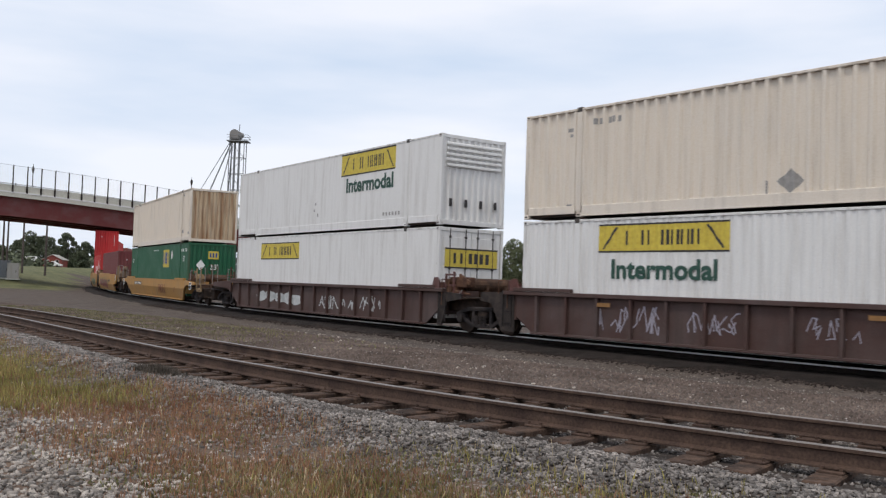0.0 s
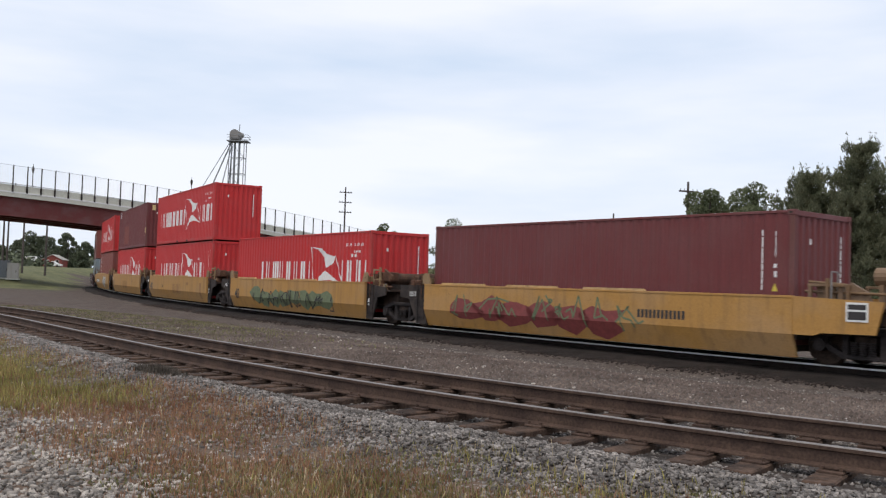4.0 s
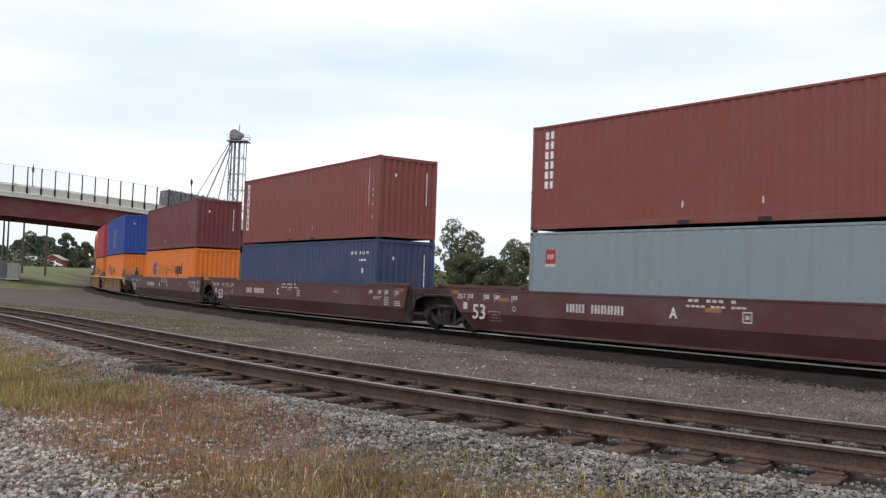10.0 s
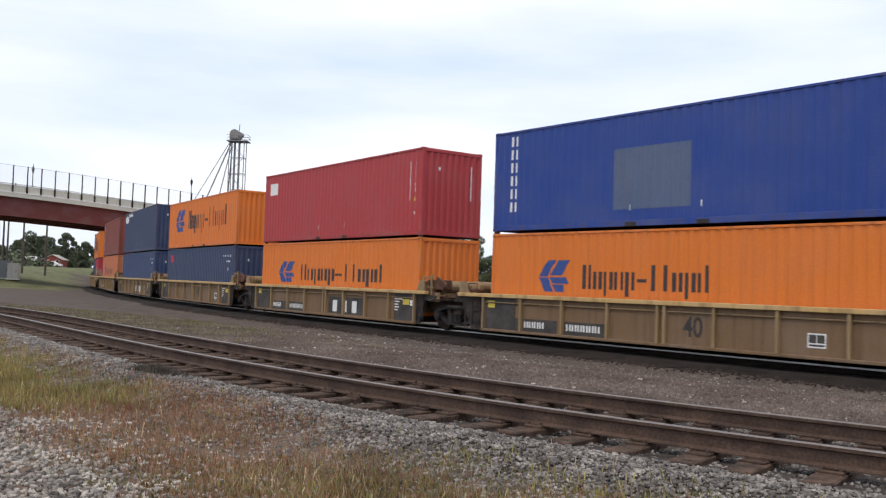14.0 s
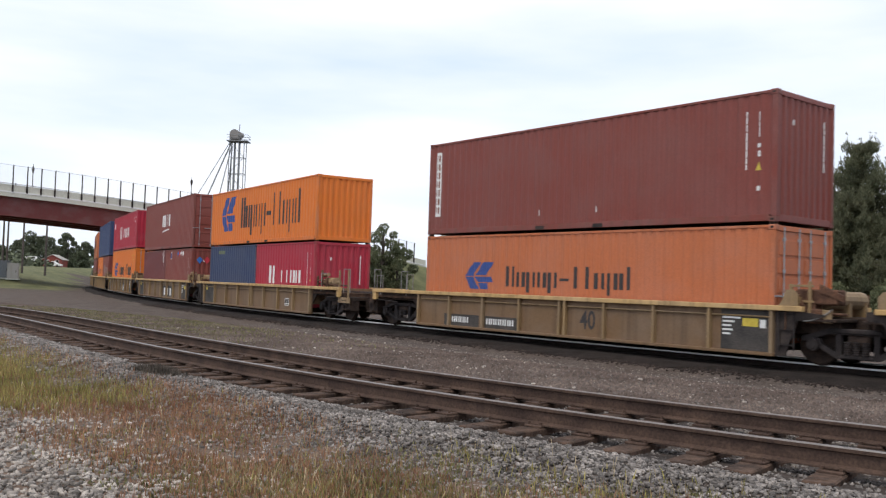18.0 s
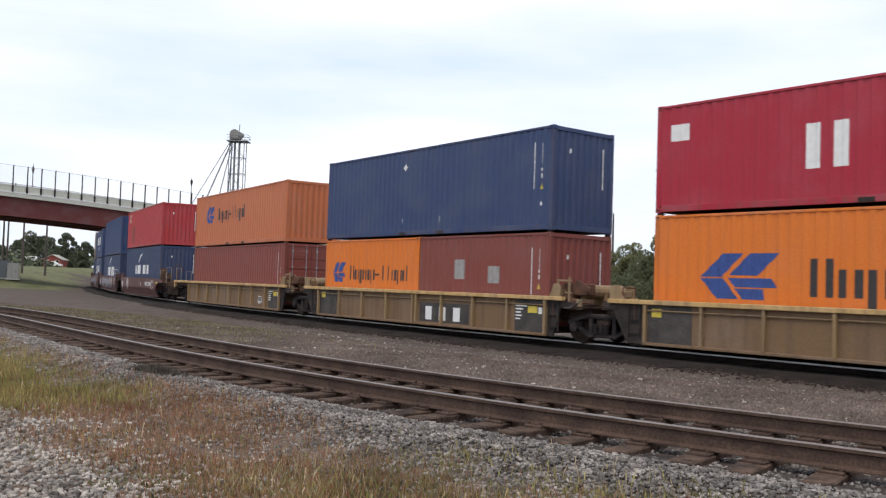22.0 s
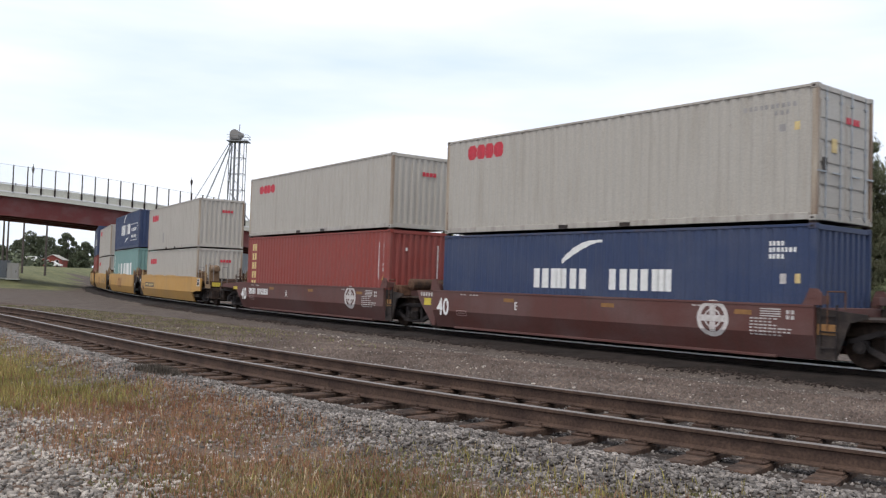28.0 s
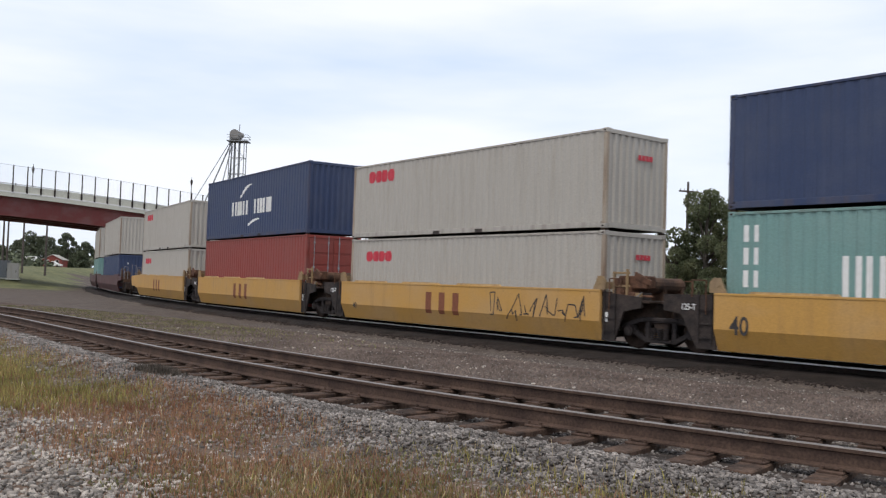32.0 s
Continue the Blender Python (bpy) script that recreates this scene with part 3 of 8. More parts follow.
def build_stones():
    p, e, d, r = sample(78000, 11, -14.0, 1.5, -3.4, 1.35)
    keep = r.uniform(0, 1, len(e)) < np.where(d < -2.3, np.clip(1 - (-2.3 - d) / 1.0, 0.12, 1), 1.0)
    keep &= r.uniform(0, 1, len(e)) < np.where(e < -9, 0.6, 1.0)
    keep &= (d < -1.28) | (r.uniform(0, 1, len(e)) < 0.24)
    p, d = p[keep], d[keep]
    scatter_stones("ballast", "loose grey crushed stone ballast around the near track", M_BALLAST, p, r.uniform(0.009, 0.028, len(p)), 21)
    p, e, d, r = sample(14000, 12, -36.0, -14.0, -2.6, -1.25)
    scatter_stones("far_ballast", "grey crushed stone ballast further along the near track", M_BALLAST, p, r.uniform(0.02, 0.045, len(p)), 22)
    p, e, d, r = sample(26000, 13, -13.0, -2.0, -7.5, -3.0)
    keep = r.uniform(0, 1, len(e)) < smooth_step(-d, 3.4, 4.7) * 0.95 + 0.05
    p = p[keep]
    scatter_stones("pale_gravel", "pale loose gravel in front of the weeds", M_PALE_STONE, p, r.uniform(0.010, 0.034, len(p)) ** 1.0, 23)
    p, e, d, r = sample(42000, 19, -20.0, 5.0, -15.0, -3.2)
    keep = r.uniform(0, 1, len(e)) < np.clip(0.75 + 0.8 * lumps(p[:, 0], p[:, 1], 0.7, 33), 0.05, 1) * smooth_step(15.0 + d, 0.0, 5.0)
    scatter_chips("loose_gravel", "thin spread of pale gravel on the dirt", M_PALE_STONE, p[keep], r.uniform(0.012, 0.034, keep.sum()), 29)
    p, e, d, r = sample(9000, 14, -30.0, 2.0, 1.3, 9.5)
    scatter_stones("scattered_gravel", "sparse gravel scattered on the dirt between the tracks", M_BALLAST, p, r.uniform(0.008, 0.020, len(p)), 24)
    p, e, d, r = sample(90000, 17, -24.0, 2.0, 1.5, 7.6)
    scatter_chips("gravel_surface", "packed brown grey gravel between the two tracks", M_GRAVEL, p, 0.010 + 0.036 * r.uniform(0, 1, len(p)) ** 2, 27)
    p, e, d, r = sample(30000, 18, -48.0, -24.0, 1.5, 8.0)
    scatter_chips("far_gravel_surface", "packed grey gravel further along between the tracks", M_GRAVEL, p, r.uniform(0.02, 0.05, len(p)), 28)
    # stones thinning outwards, so the painted shade band ends softly
    r = np.random.RandomState(16)
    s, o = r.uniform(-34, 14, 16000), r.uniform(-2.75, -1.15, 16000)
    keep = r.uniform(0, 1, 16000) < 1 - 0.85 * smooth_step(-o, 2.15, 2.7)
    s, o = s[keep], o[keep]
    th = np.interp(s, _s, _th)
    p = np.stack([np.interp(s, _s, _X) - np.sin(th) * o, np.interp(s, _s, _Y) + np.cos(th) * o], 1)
    scatter_stones("dark_ballast", "oil-stained crushed stone, coloured dark for the shade beside the train", M_SHADE_STONE, p, r.uniform(0.018, 0.042, len(p)), 26)
    p, e, d, r = sample(1500, 15, -26.0, 0.0, 1.6, 8.5)
    scatter_stones("pale_litter_stones", "a few pale stones lying on the dirt", M_PALE_STONE, p, 0.010 + 0.032 * r.uniform(0, 1, len(p)) ** 3, 25)


def scatter_blades(name, label, mat, p, heights, seed, width=0.006, heads=False):
    r = np.random.RandomState(seed)
    n = len(p)
    z = ground_z(p[:, 0], p[:, 1])
    a, lean = r.uniform(0, 6.283, n), r.uniform(0.05, 0.45, n) * heights
    w = width * r.uniform(0.6, 1.5, n)
    ux, uy = np.cos(a), np.sin(a)
    b = r.uniform(0, 6.283, n)
    lx, ly = np.cos(b) * lean, np.sin(b) * lean
    base = np.stack([p[:, 0], p[:, 1], z - 0.01], 1)
    mid = base + np.stack([lx * 0.35, ly * 0.35, heights * 0.6], 1)
    tip = base + np.stack([lx, ly, heights], 1)
    side = np.stack([ux * w, uy * w, 0 * w], 1)
    V = np.stack([base - side, base + side, mid + side * 0.8, mid - side * 0.8, tip + side * (1.1 if heads else 0.12), tip - side * (1.1 if heads else 0.12)], 1)
    F = np.array([(0, 1, 2, 3), (3, 2, 4, 5)])[None] + (np.arange(n) * 6)[:, None, None]
    me = fast_mesh(name, V.reshape(-1, 3), F.reshape(-1, 4), mat)
    return tagged(new(name, me), label, "weeds", kind="stuff")


def weed_keep(e, d, r, lo, hi):
    x, y = (SIDE_D[None] * e[:, None] + SIDE_N[None] * (side_off(e) + d)[:, None]).T
    patch = lumps(x, y, 2.2, 31) * 0.9 + lumps(x, y, 6.0, 32) * 0.5
    edge = smooth_step(d, lo - 0.5, lo + 0.5) * (1 - smooth_step(d, hi - 0.5, hi + 0.3))
    return r.uniform(0, 1, len(e)) < edge * np.clip(0.62 + patch, 0.14, 1)


def build_weeds():
    p, e, d, r = sample(230000, 41, -24.0, -2.6, -5.0, -1.2)
    k = weed_keep(e, d, r, np.where(e > -6, -4.8, -4.3), -1.9 - 0.5 * smooth_step(e, -9, -5))
    p, e = p[k], e[k]
    scatter_blades("dry_weeds", "dry reddish brown weeds beside the track", M_DRY_GRASS, p, 0.02 + 0.085 * r.uniform(0, 1, len(p)) ** 1.5, 51, 0.0028)
    p, e, d, r = sample(110000, 42, -26.0, -2.6, -4.8, -1.5)
    k = weed_keep(e, d, r, -4.4, np.where(e < -10, -2.25, -2.0)) & (r.uniform(0, 1, len(e)) < np.clip(0.10 + 0.9 * smooth_step(-e, 9.3, 11.2) + 0.55 * smooth_step(e, -6.6, -5.2), 0, 1))
    p, e = p[k], e[k]
    scatter_blades("green_weeds", "patchy yellow green grass growing in the gravel", M_GREEN_GRASS, p, (0.02 + 0.10 * r.uniform(0, 1, len(p)) ** 1.4) * (1 + 0.7 * (e < -10)), 52, 0.0035)
    p, e, d, r = sample(46000, 46, -9.0, -2.8, -4.8, -2.0)
    k = weed_keep(e, d, r, -4.6, -2.2) & (r.uniform(0, 1, len(e)) < 0.15 + 0.85 * smooth_step(e, -7.0, -5.4))
    scatter_blades("leafy_weeds", "small broad-leaved green weeds", M_WEED_LEAF, p[k], r.uniform(0.012, 0.05, k.sum()), 56, 0.009)
    p, e, d, r = sample(9000, 43, -22.0, -2.8, -4.6, -1.6)
    k = weed_keep(e, d, r, -4.4, -2.0) & (r.uniform(0, 1, len(e)) < 0.18 + 0.82 * smooth_step(e, -7.0, -5.6))
    p = p[k]
    scatter_blades("seed_stalks", "thin dry stalks with seed heads", M_STRAW, p, r.uniform(0.05, 0.17, len(p)), 53, 0.0025, True)
    p, e, d, r = sample(34000, 44, -42.0, -16.0, 2.0, 8.0)
    k = weed_keep(e, d, r, 2.6, 7.0) & (r.uniform(0, 1, len(e)) < 0.08 + 0.92 * smooth_step(-e, 17.0, 27.0))
    p = p[k]
    scatter_blades("yellow_grass", "low yellowing grass between the two tracks", M_WEED_LEAF, p, r.uniform(0.03, 0.085, len(p)), 54, 0.010)
    p, e, d, r = sample(2600, 45, -12.7, -11.5, -1.85, -1.30)
    q = ((e + 12.05 - 0.9 * (d + 1.58)) / 0.62) ** 2 + ((d + 1.58) / 0.28) ** 2
    k = q < r.uniform(0, 1.1, len(q)) ** 1.4
    p, q = p[k], q[k]
    scatter_blades("dark_tuft", "dark dead tuft of grass at the ballast edge", M_BARK, p, r.uniform(0.03, 0.16, len(p)) * (1.1 - 0.6 * q), 55, 0.005)


# ---------------------------------------------------------------- containers
CACHE = {}


def cached(key, make):
    if key not in CACHE:
        CACHE[key] = make()
    return CACHE[key]


class Wall:
    """The corrugated outline of a container's long side: how far it lies in, along x."""

    def __init__(self, x0, x1, pitch, depth, flat=0.30, slope=0.20):
        n = max(1, round((x1 - x0) / pitch))
        p = (x1 - x0) / n
        self.pts = []
        for i in range(n):
            a = x0 + i * p
            self.pts += [(a, 0.0), (a + p * flat, 0.0), (a + p * (flat + slope), depth), (a + p * (1 - slope), depth)]
        self.pts.append((x1, 0.0))
        self.x = np.array([q[0] for q in self.pts])
        self.d = np.array([q[1] for q in self.pts])

    def __call__(self, x):
        return float(np.interp(x, self.x, self.d))


def sheet(sh, pts, z0, z1, y, sign):
    """Corrugated sheet along x at y; sign -1 faces the near side."""
    n = len(pts)
    v = [(x, y - sign * d, z) for z in (z0, z1) for x, d in pts]
    f = [((i, i + 1, n + i + 1, n + i) if sign < 0 else (i + 1, i, n + i, n + i + 1)) for i in range(n - 1)]
    return sh.add(v, f)


SPEC = {  # length, width, corrugation pitch, depth
    "40": (12.19, 2.44, 0.278, 0.024),
    "40plate": (12.19, 2.44, 0.610, 0.004),
    "20": (6.06, 2.44, 0.278, 0.024),
    "53": (16.15, 2.59, 0.325, 0.075),
    "53green": (16.15, 2.59, 0.330, 0.014),
    "53plate": (16.15, 2.59, 0.610, 0.004),
    "53fine": (16.15, 2.59, 0.230, 0.026),
}


def wall_of(kind):
    L, W, pitch, depth = SPEC[kind]
    return cached(("wall", kind), lambda: Wall(-L / 2 + 0.13, L / 2 - 0.13, pitch, depth, 0.86 if kind.endswith("plate") else 0.20 if kind == "53" else 0.30, 0.02 if kind.endswith("plate") else 0.17 if kind == "53" else 0.20))


def container(kind, height, col, label, doors="back", end_col=None, group="shipping containers"):
    """A steel box on its lower castings: posts, rails, castings, corrugated sides, ends or doors, roof."""
    L, W, pitch, depth = SPEC[kind]
    mat = PAINT[col]
    h = height
    ob = thing("shipping_container", label, "container", group=group)
    key = (kind, h, col)
    wall = wall_of(kind)

    def both(name, make):
        return cached((name, *key), make)
    posts_x = [-L / 2 + 0.065, L / 2 - 0.065] + ([-6.10, 6.10] if kind.startswith("53") else [])
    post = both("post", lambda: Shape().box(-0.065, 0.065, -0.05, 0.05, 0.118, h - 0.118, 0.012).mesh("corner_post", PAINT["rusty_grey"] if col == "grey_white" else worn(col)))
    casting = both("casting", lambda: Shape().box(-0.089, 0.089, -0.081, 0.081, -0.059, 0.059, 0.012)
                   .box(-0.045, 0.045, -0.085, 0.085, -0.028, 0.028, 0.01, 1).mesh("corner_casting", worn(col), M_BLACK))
    for x in posts_x:
        for s in (-1, 1):
            part("corner_post", post, ob, at=Matrix.Translation((x, s * (W / 2 - 0.052), 0)))
            for z in (0.059, h - 0.059):
                part("corner_casting", casting, ob, "worn steel corner casting", at=Matrix.Translation((x + (0.025 if x < 0 else -0.025), s * (W / 2 - 0.079), z)))
    tall = 0.30 if kind.startswith("53") else 0.17
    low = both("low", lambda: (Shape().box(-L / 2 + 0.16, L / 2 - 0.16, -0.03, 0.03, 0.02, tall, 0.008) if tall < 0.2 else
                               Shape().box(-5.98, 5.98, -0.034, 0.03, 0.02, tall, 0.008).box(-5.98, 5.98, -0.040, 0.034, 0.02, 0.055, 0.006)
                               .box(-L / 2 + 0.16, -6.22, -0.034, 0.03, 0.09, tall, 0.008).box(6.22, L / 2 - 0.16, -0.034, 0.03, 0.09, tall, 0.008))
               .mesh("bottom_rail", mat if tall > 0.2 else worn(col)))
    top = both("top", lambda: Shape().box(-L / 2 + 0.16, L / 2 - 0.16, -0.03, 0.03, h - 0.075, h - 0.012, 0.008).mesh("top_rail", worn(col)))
    side = {}
    for s in (-1, 1):
        part("bottom_rail", low, ob, at=Matrix.Translation((0, s * (W / 2 - 0.035), 0)) @ Matrix.Diagonal((1, -s, 1, 1)))
        part("top_rail", top, ob, at=Matrix.Translation((0, s * (W / 2 - 0.035), 0)))
        me = both(("side", s), lambda: sheet(Shape(), wall.pts, tall - 0.002, h - 0.07, s * (W / 2 - 0.016), s).mesh("side_panel", mat))
        side[s] = part("side_panel", me, ob)
    roof = both("roof", lambda: Shape().box(-L / 2 + 0.05, L / 2 - 0.05, -W / 2 + 0.06, W / 2 - 0.06, h - 0.05, h - 0.022).mesh("roof", mat))
    part("roof", roof, ob)
    floor = both("floor", lambda: Shape().box(-L / 2 + 0.1, L / 2 - 0.1, -W / 2 + 0.07, W / 2 - 0.07, 0.04, 0.16).mesh("floor", M_STEEL))
    part("floor", floor, ob)
    front_mat = PAINT[end_col] if end_col else mat
    for lead in (True, False):
        sx = 1 if lead else -1
        flip = Matrix.Rotation(0 if lead else math.pi, 4, "Z")
        door = (doors == "front") == lead
        for z0, z1, nm in ((0.02, 0.17, "end_sill"), (h - 0.13, h - 0.015, "end_header")):
            part(nm, both(nm, lambda: Shape().box(L / 2 - 0.085, L / 2 - 0.01, -W / 2 + 0.11, W / 2 - 0.11, z0, z1, 0.008).mesh(nm, mat)), ob, at=flip)
        if not door:
            def make_end():
                w = Wall(-W / 2 + 0.10, W / 2 - 0.10, 0.25, 0.045)
                sh = sheet(Shape(), w.pts, 0.165, h - 0.125, 0.0, -1)
                return Shape().add([(L / 2 - 0.02 + y * -1.0 if False else L / 2 - 0.02 - y, x, z) for x, y, z in sh.v], sh.f).mesh("end_wall", front_mat)
            part("end_wall", cached(("end", *key, end_col), make_end), ob, at=flip)
        else:
            for s in (-1, 1):
                def make_door():
                    sh = Shape()
                    wd = W / 2 - 0.12
                    sh.box(L / 2 - 0.075, L / 2 - 0.03, 0.008, wd, 0.175, h - 0.135, 0.008)
                    for k in range(5):
                        z = 0.30 + k * (h - 0.55) / 5
                        sh.box(L / 2 - 0.032, L / 2 - 0.014, 0.05, wd - 0.05, z, z + (h - 0.55) / 5 - 0.07, 0.012)
                    return sh.mesh("door", mat)
                leaf = part("door", both("door", make_door), ob, at=flip if s > 0 else flip @ Matrix.Diagonal((1, -1, 1, 1)))
                for y in (0.24, 0.86):
                    def make_rod():
                        sh = Shape().rod((L / 2 - 0.002, 0, 0.07), (L / 2 - 0.002, 0, h - 0.05), 0.017, 6)
                        for z in (0.13, 0.75, 1.55, h - 0.35):
                            sh.box(L / 2 - 0.03, L / 2 + 0.02, -0.04, 0.04, z, z + 0.07, 0.006)
                        sh.box(L / 2 - 0.0, L / 2 + 0.024, -0.02, 0.36, 1.02, 1.06, 0.006)
                        return sh.mesh("lock_rod", M_BAY if kind == "53plate" else M_GALV)
                    part("lock_rod", both("rod", make_rod), leaf, "door locking rod with its handle", at=Matrix.Translation((0, y, 0)))
    ob["wide"] = W
    return ob


def clip_x(poly, a, keep_low):
    out = []
    for i, p in enumerate(poly):
        q = poly[(i + 1) % len(poly)]
        ip, iq = (p[0] <= a) == keep_low or p[0] == a, (q[0] <= a) == keep_low or q[0] == a
        if ip:
            out.append(p)
        if ip != iq and p[0] != q[0]:
            t = (a - p[0]) / (q[0] - p[0])
            out.append((a, p[1] + t * (q[1] - p[1])))
    return out


def mark(ob, kind, name, polys, mat, label, lift=0.004, end=False):
    """Paint laid on the corrugations of the near side, from flat outlines in x and z; letter shapes become parts of their own."""
    for g in [q for q in polys if isinstance(q, Glyph)]:
        mark(ob, kind, "letter_shape", list(g), mat, label, lift)
    polys = [q for q in polys if not isinstance(q, Glyph)]
    W = SPEC[kind][1]
    wall = wall_of(kind)
    sh = Shape()
    for poly in polys:
        lo, hi = min(p[0] for p in poly), max(p[0] for p in poly)
        cuts = [lo] + [float(c) for c in wall.x if lo + 1e-6 < c < hi - 1e-6] + [hi]
        for a, b in zip(cuts[:-1], cuts[1:]):
            q = clip_x(clip_x(poly, b, True), a, False)
            if len(q) >= 3:
                v = [(x, -(W / 2 - 0.016) + wall(x) - lift, z) for x, z in q]
                area = sum(q[i][0] * q[(i + 1) % len(q)][1] - q[(i + 1) % len(q)][0] * q[i][1] for i in range(len(q)))
                sh.add(v if area > 0 else v[::-1], [tuple(range(len(v)))])
    if sh.f:
        return tagged(part(name, sh.weld().mesh(name, mat), ob, label), kind="stuff" if name == "code_marking" else "")


def rect(x0, x1, z0, z1, shear=0.0):
    s = shear * (z1 - z0)
    return [(x0, z0), (x1, z0), (x1 + s, z1), (x0 + s, z1)]


class Glyph(list):
    """The outlines of one painted letter shape."""


def bars(x0, x1, z0, z1, pattern, stroke=0.30):
    """A word as plain upright bars, a letter at a time: digits are full bars, x low ones, p reaches below the line, d above it, - is a dash."""
    n = len(pattern)
    w = (x1 - x0) / n
    low, h = z0 + (z1 - z0) * 0.72, z1 - z0
    out = []
    for i, c in enumerate(pattern):
        if c == " ":
            continue
        a, b = x0 + w * (i + 0.08), x0 + w * (i + 0.92)
        sw = w * 0.84 * stroke
        if c == "-":
            out.append(Glyph([rect(a, b, z0 + h * 0.32, z0 + h * 0.45)]))
            continue
        k = int(c) if c.isdigit() else 2
        g = Glyph()
        for j in range(k):
            x = a + (b - a - sw) * (0.5 if k == 1 else j / (k - 1))
            bottom = z0 - h * 0.26 if c == "p" and j == 0 else z0
            top = z1 if c.isdigit() or (c == "d" and j == 1) else low
            g.append(rect(x, x + sw, bottom, top))
        out.append(g)
    return out


def bars_down(x, width, z1, z0, n):
    """A word set downwards: one block a letter."""
    h = (z1 - z0) / n
    return [Glyph([rect(x + width * k, x + width * (k + 0.30), z0 + h * i + h * 0.14, z0 + h * i + h * 0.88) for k in (0.0, 0.60)]) for i in range(n)]


# ---------------------------------------------------------------- well cars
def wheel_mesh():
    def make():
        sh = Shape()
        sh.rod((0, -0.07, 0), (0, 0.06, 0), 0.42, 20)
        sh.rod((0, 0.04, 0), (0, 0.07, 0), 0.45, 20)
        sh.rod((0, -0.075, 0), (0, -0.06, 0), 0.40, 20, 0.42)
        sh.rod((0, -0.12, 0), (0, -0.06, 0), 0.11, 12)
        return sh.mesh("wheel", M_STEEL)
    return cached("wheel", make)


def truck(car, x):
    """Two-axle truck: bolster, side frames with springs, axles, wheels."""
    def bolster():
        return Shape().box(-0.22, 0.22, -1.05, 1.05, 0.42, 0.66, 0.03).rod((0, 0, 0.6), (0, 0, 0.80), 0.22, 14).mesh("truck", M_STEEL)
    b = part("truck", cached("bolster", bolster), car, "dark grimy cast steel truck", at=Matrix.Translation((x, 0, 0)))

    def frame_side():
        sh = Shape()
        sh.slab([(-1.14, 0.48), (-0.56, 0.66), (0.56, 0.66), (1.14, 0.48), (1.14, 0.58), (0.56, 0.78), (-0.56, 0.78), (-1.14, 0.58)], -0.06, 0.06)
        sh.slab([(-0.82, 0.38), (-0.42, 0.17), (0.42, 0.17), (0.82, 0.38), (0.78, 0.48), (0.38, 0.27), (-0.38, 0.27), (-0.78, 0.48)], -0.06, 0.06)
        for k in (-0.38, 0.38):
            sh.box(k - 0.06, k + 0.06, -0.055, 0.055, 0.25, 0.68, 0.012)
        for k in (-0.89, 0.89):
            sh.slab([(k - 0.17, 0.36), (k + 0.17, 0.36), (k + 0.13, 0.56), (k - 0.13, 0.56)], -0.065, 0.065)
        sh.box(-0.34, 0.34, -0.10, 0.10, 0.17, 0.25, 0.02)
        sh.box(-0.50, 0.50, -0.09, 0.09, 0.68, 0.78, 0.02)
        for k in (-0.18, 0.0, 0.18):
            for z in np.arange(0.27, 0.50, 0.045):
                sh.rod((k, -0.075, z), (k, -0.075, z + 0.028), 0.075, 10, caps=True)
        for k in (-0.89, 0.89):
            sh.rod((k, -0.14, 0.43), (k, 0.05, 0.43), 0.13, 12)
            sh.rod((k, -0.16, 0.43), (k, -0.13, 0.43), 0.09, 6)
        return sh.mesh("side_frame", M_DUSTY)
    for s in (-1, 1):
        part("side_frame", cached("side_frame", frame_side), b, at=Matrix.Rotation(0 if s < 0 else math.pi, 4, "Z") @ Matrix.Translation((0, -1.02, 0)))
        for k in (-0.89, 0.89):
            part("wheel", wheel_mesh(), b, "steel wheel with a worn tread", at=Matrix.Translation((k, s * 0.755, 0.42)) @ Matrix.Rotation(0 if s < 0 else math.pi, 4, "Z"))
    for k in (-0.89, 0.89):
        part("axle", cached("axle", lambda: Shape().rod((0, -0.9, 0.42), (0, 0.9, 0.42), 0.085, 10).mesh("axle", M_STEEL)), b, at=Matrix.Translation((k, 0, 0)))


KIND = {  # paint, sill bottom, sill top, ribs, well length, slanted ends
    "ribbed_long": ("rust", 0.14, 1.30, 14, 16.5, True),
    "yellow_long": ("old_yellow", 0.14, 1.22, 0, 16.4, True),
    "yellow_short": ("yellow", 0.13, 1.42, 0, 12.45, False),
    "tan_short": ("old_yellow", 0.13, 1.42, 0, 12.45, False),
    "brown_long": ("red_brown", 0.13, 1.32, 0, 16.5, True),
    "ribbed_short": ("dirty_yellow", 0.12, 1.20, 8, 12.45, False),
    "brown_short": ("brown", 0.12, 1.24, 0, 12.45, False),
}
CAR_LABEL = {
    "ribbed_long": "rust brown ribbed well car with chalky graffiti",
    "yellow_long": "grimy yellow steel well car with slanted ends",
    "yellow_short": "yellow smooth-sided articulated well car unit",
    "tan_short": "grimy tan yellow smooth-sided articulated well car unit",
    "brown_long": "brown smooth-sided long articulated well car unit",
    "ribbed_short": "dirty yellow ribbed articulated well car unit",
    "brown_short": "brown articulated well car unit with white lettering",
}


def text_mesh(body, size, mat, squash=1.0):
    def make():
        cu = bpy.data.curves.new("lettering", "FONT")
        cu.body, cu.size, cu.extrude, cu.align_x, cu.resolution_u, cu.offset = body, size, 0.002, "CENTER", 3, size * (0.030 if squash > 1 else 0.014)
        tmp = bpy.data.objects.new("lettering", cu)
        me = bpy.data.meshes.new_from_object(tmp)
        bpy.data.objects.remove(tmp)
        me.materials.clear()
        me.materials.append(mat)
        me.transform(Matrix.Diagonal((squash, 1, 1, 1)))
        return me
    return cached(("text", body, size, mat.name, squash), make)


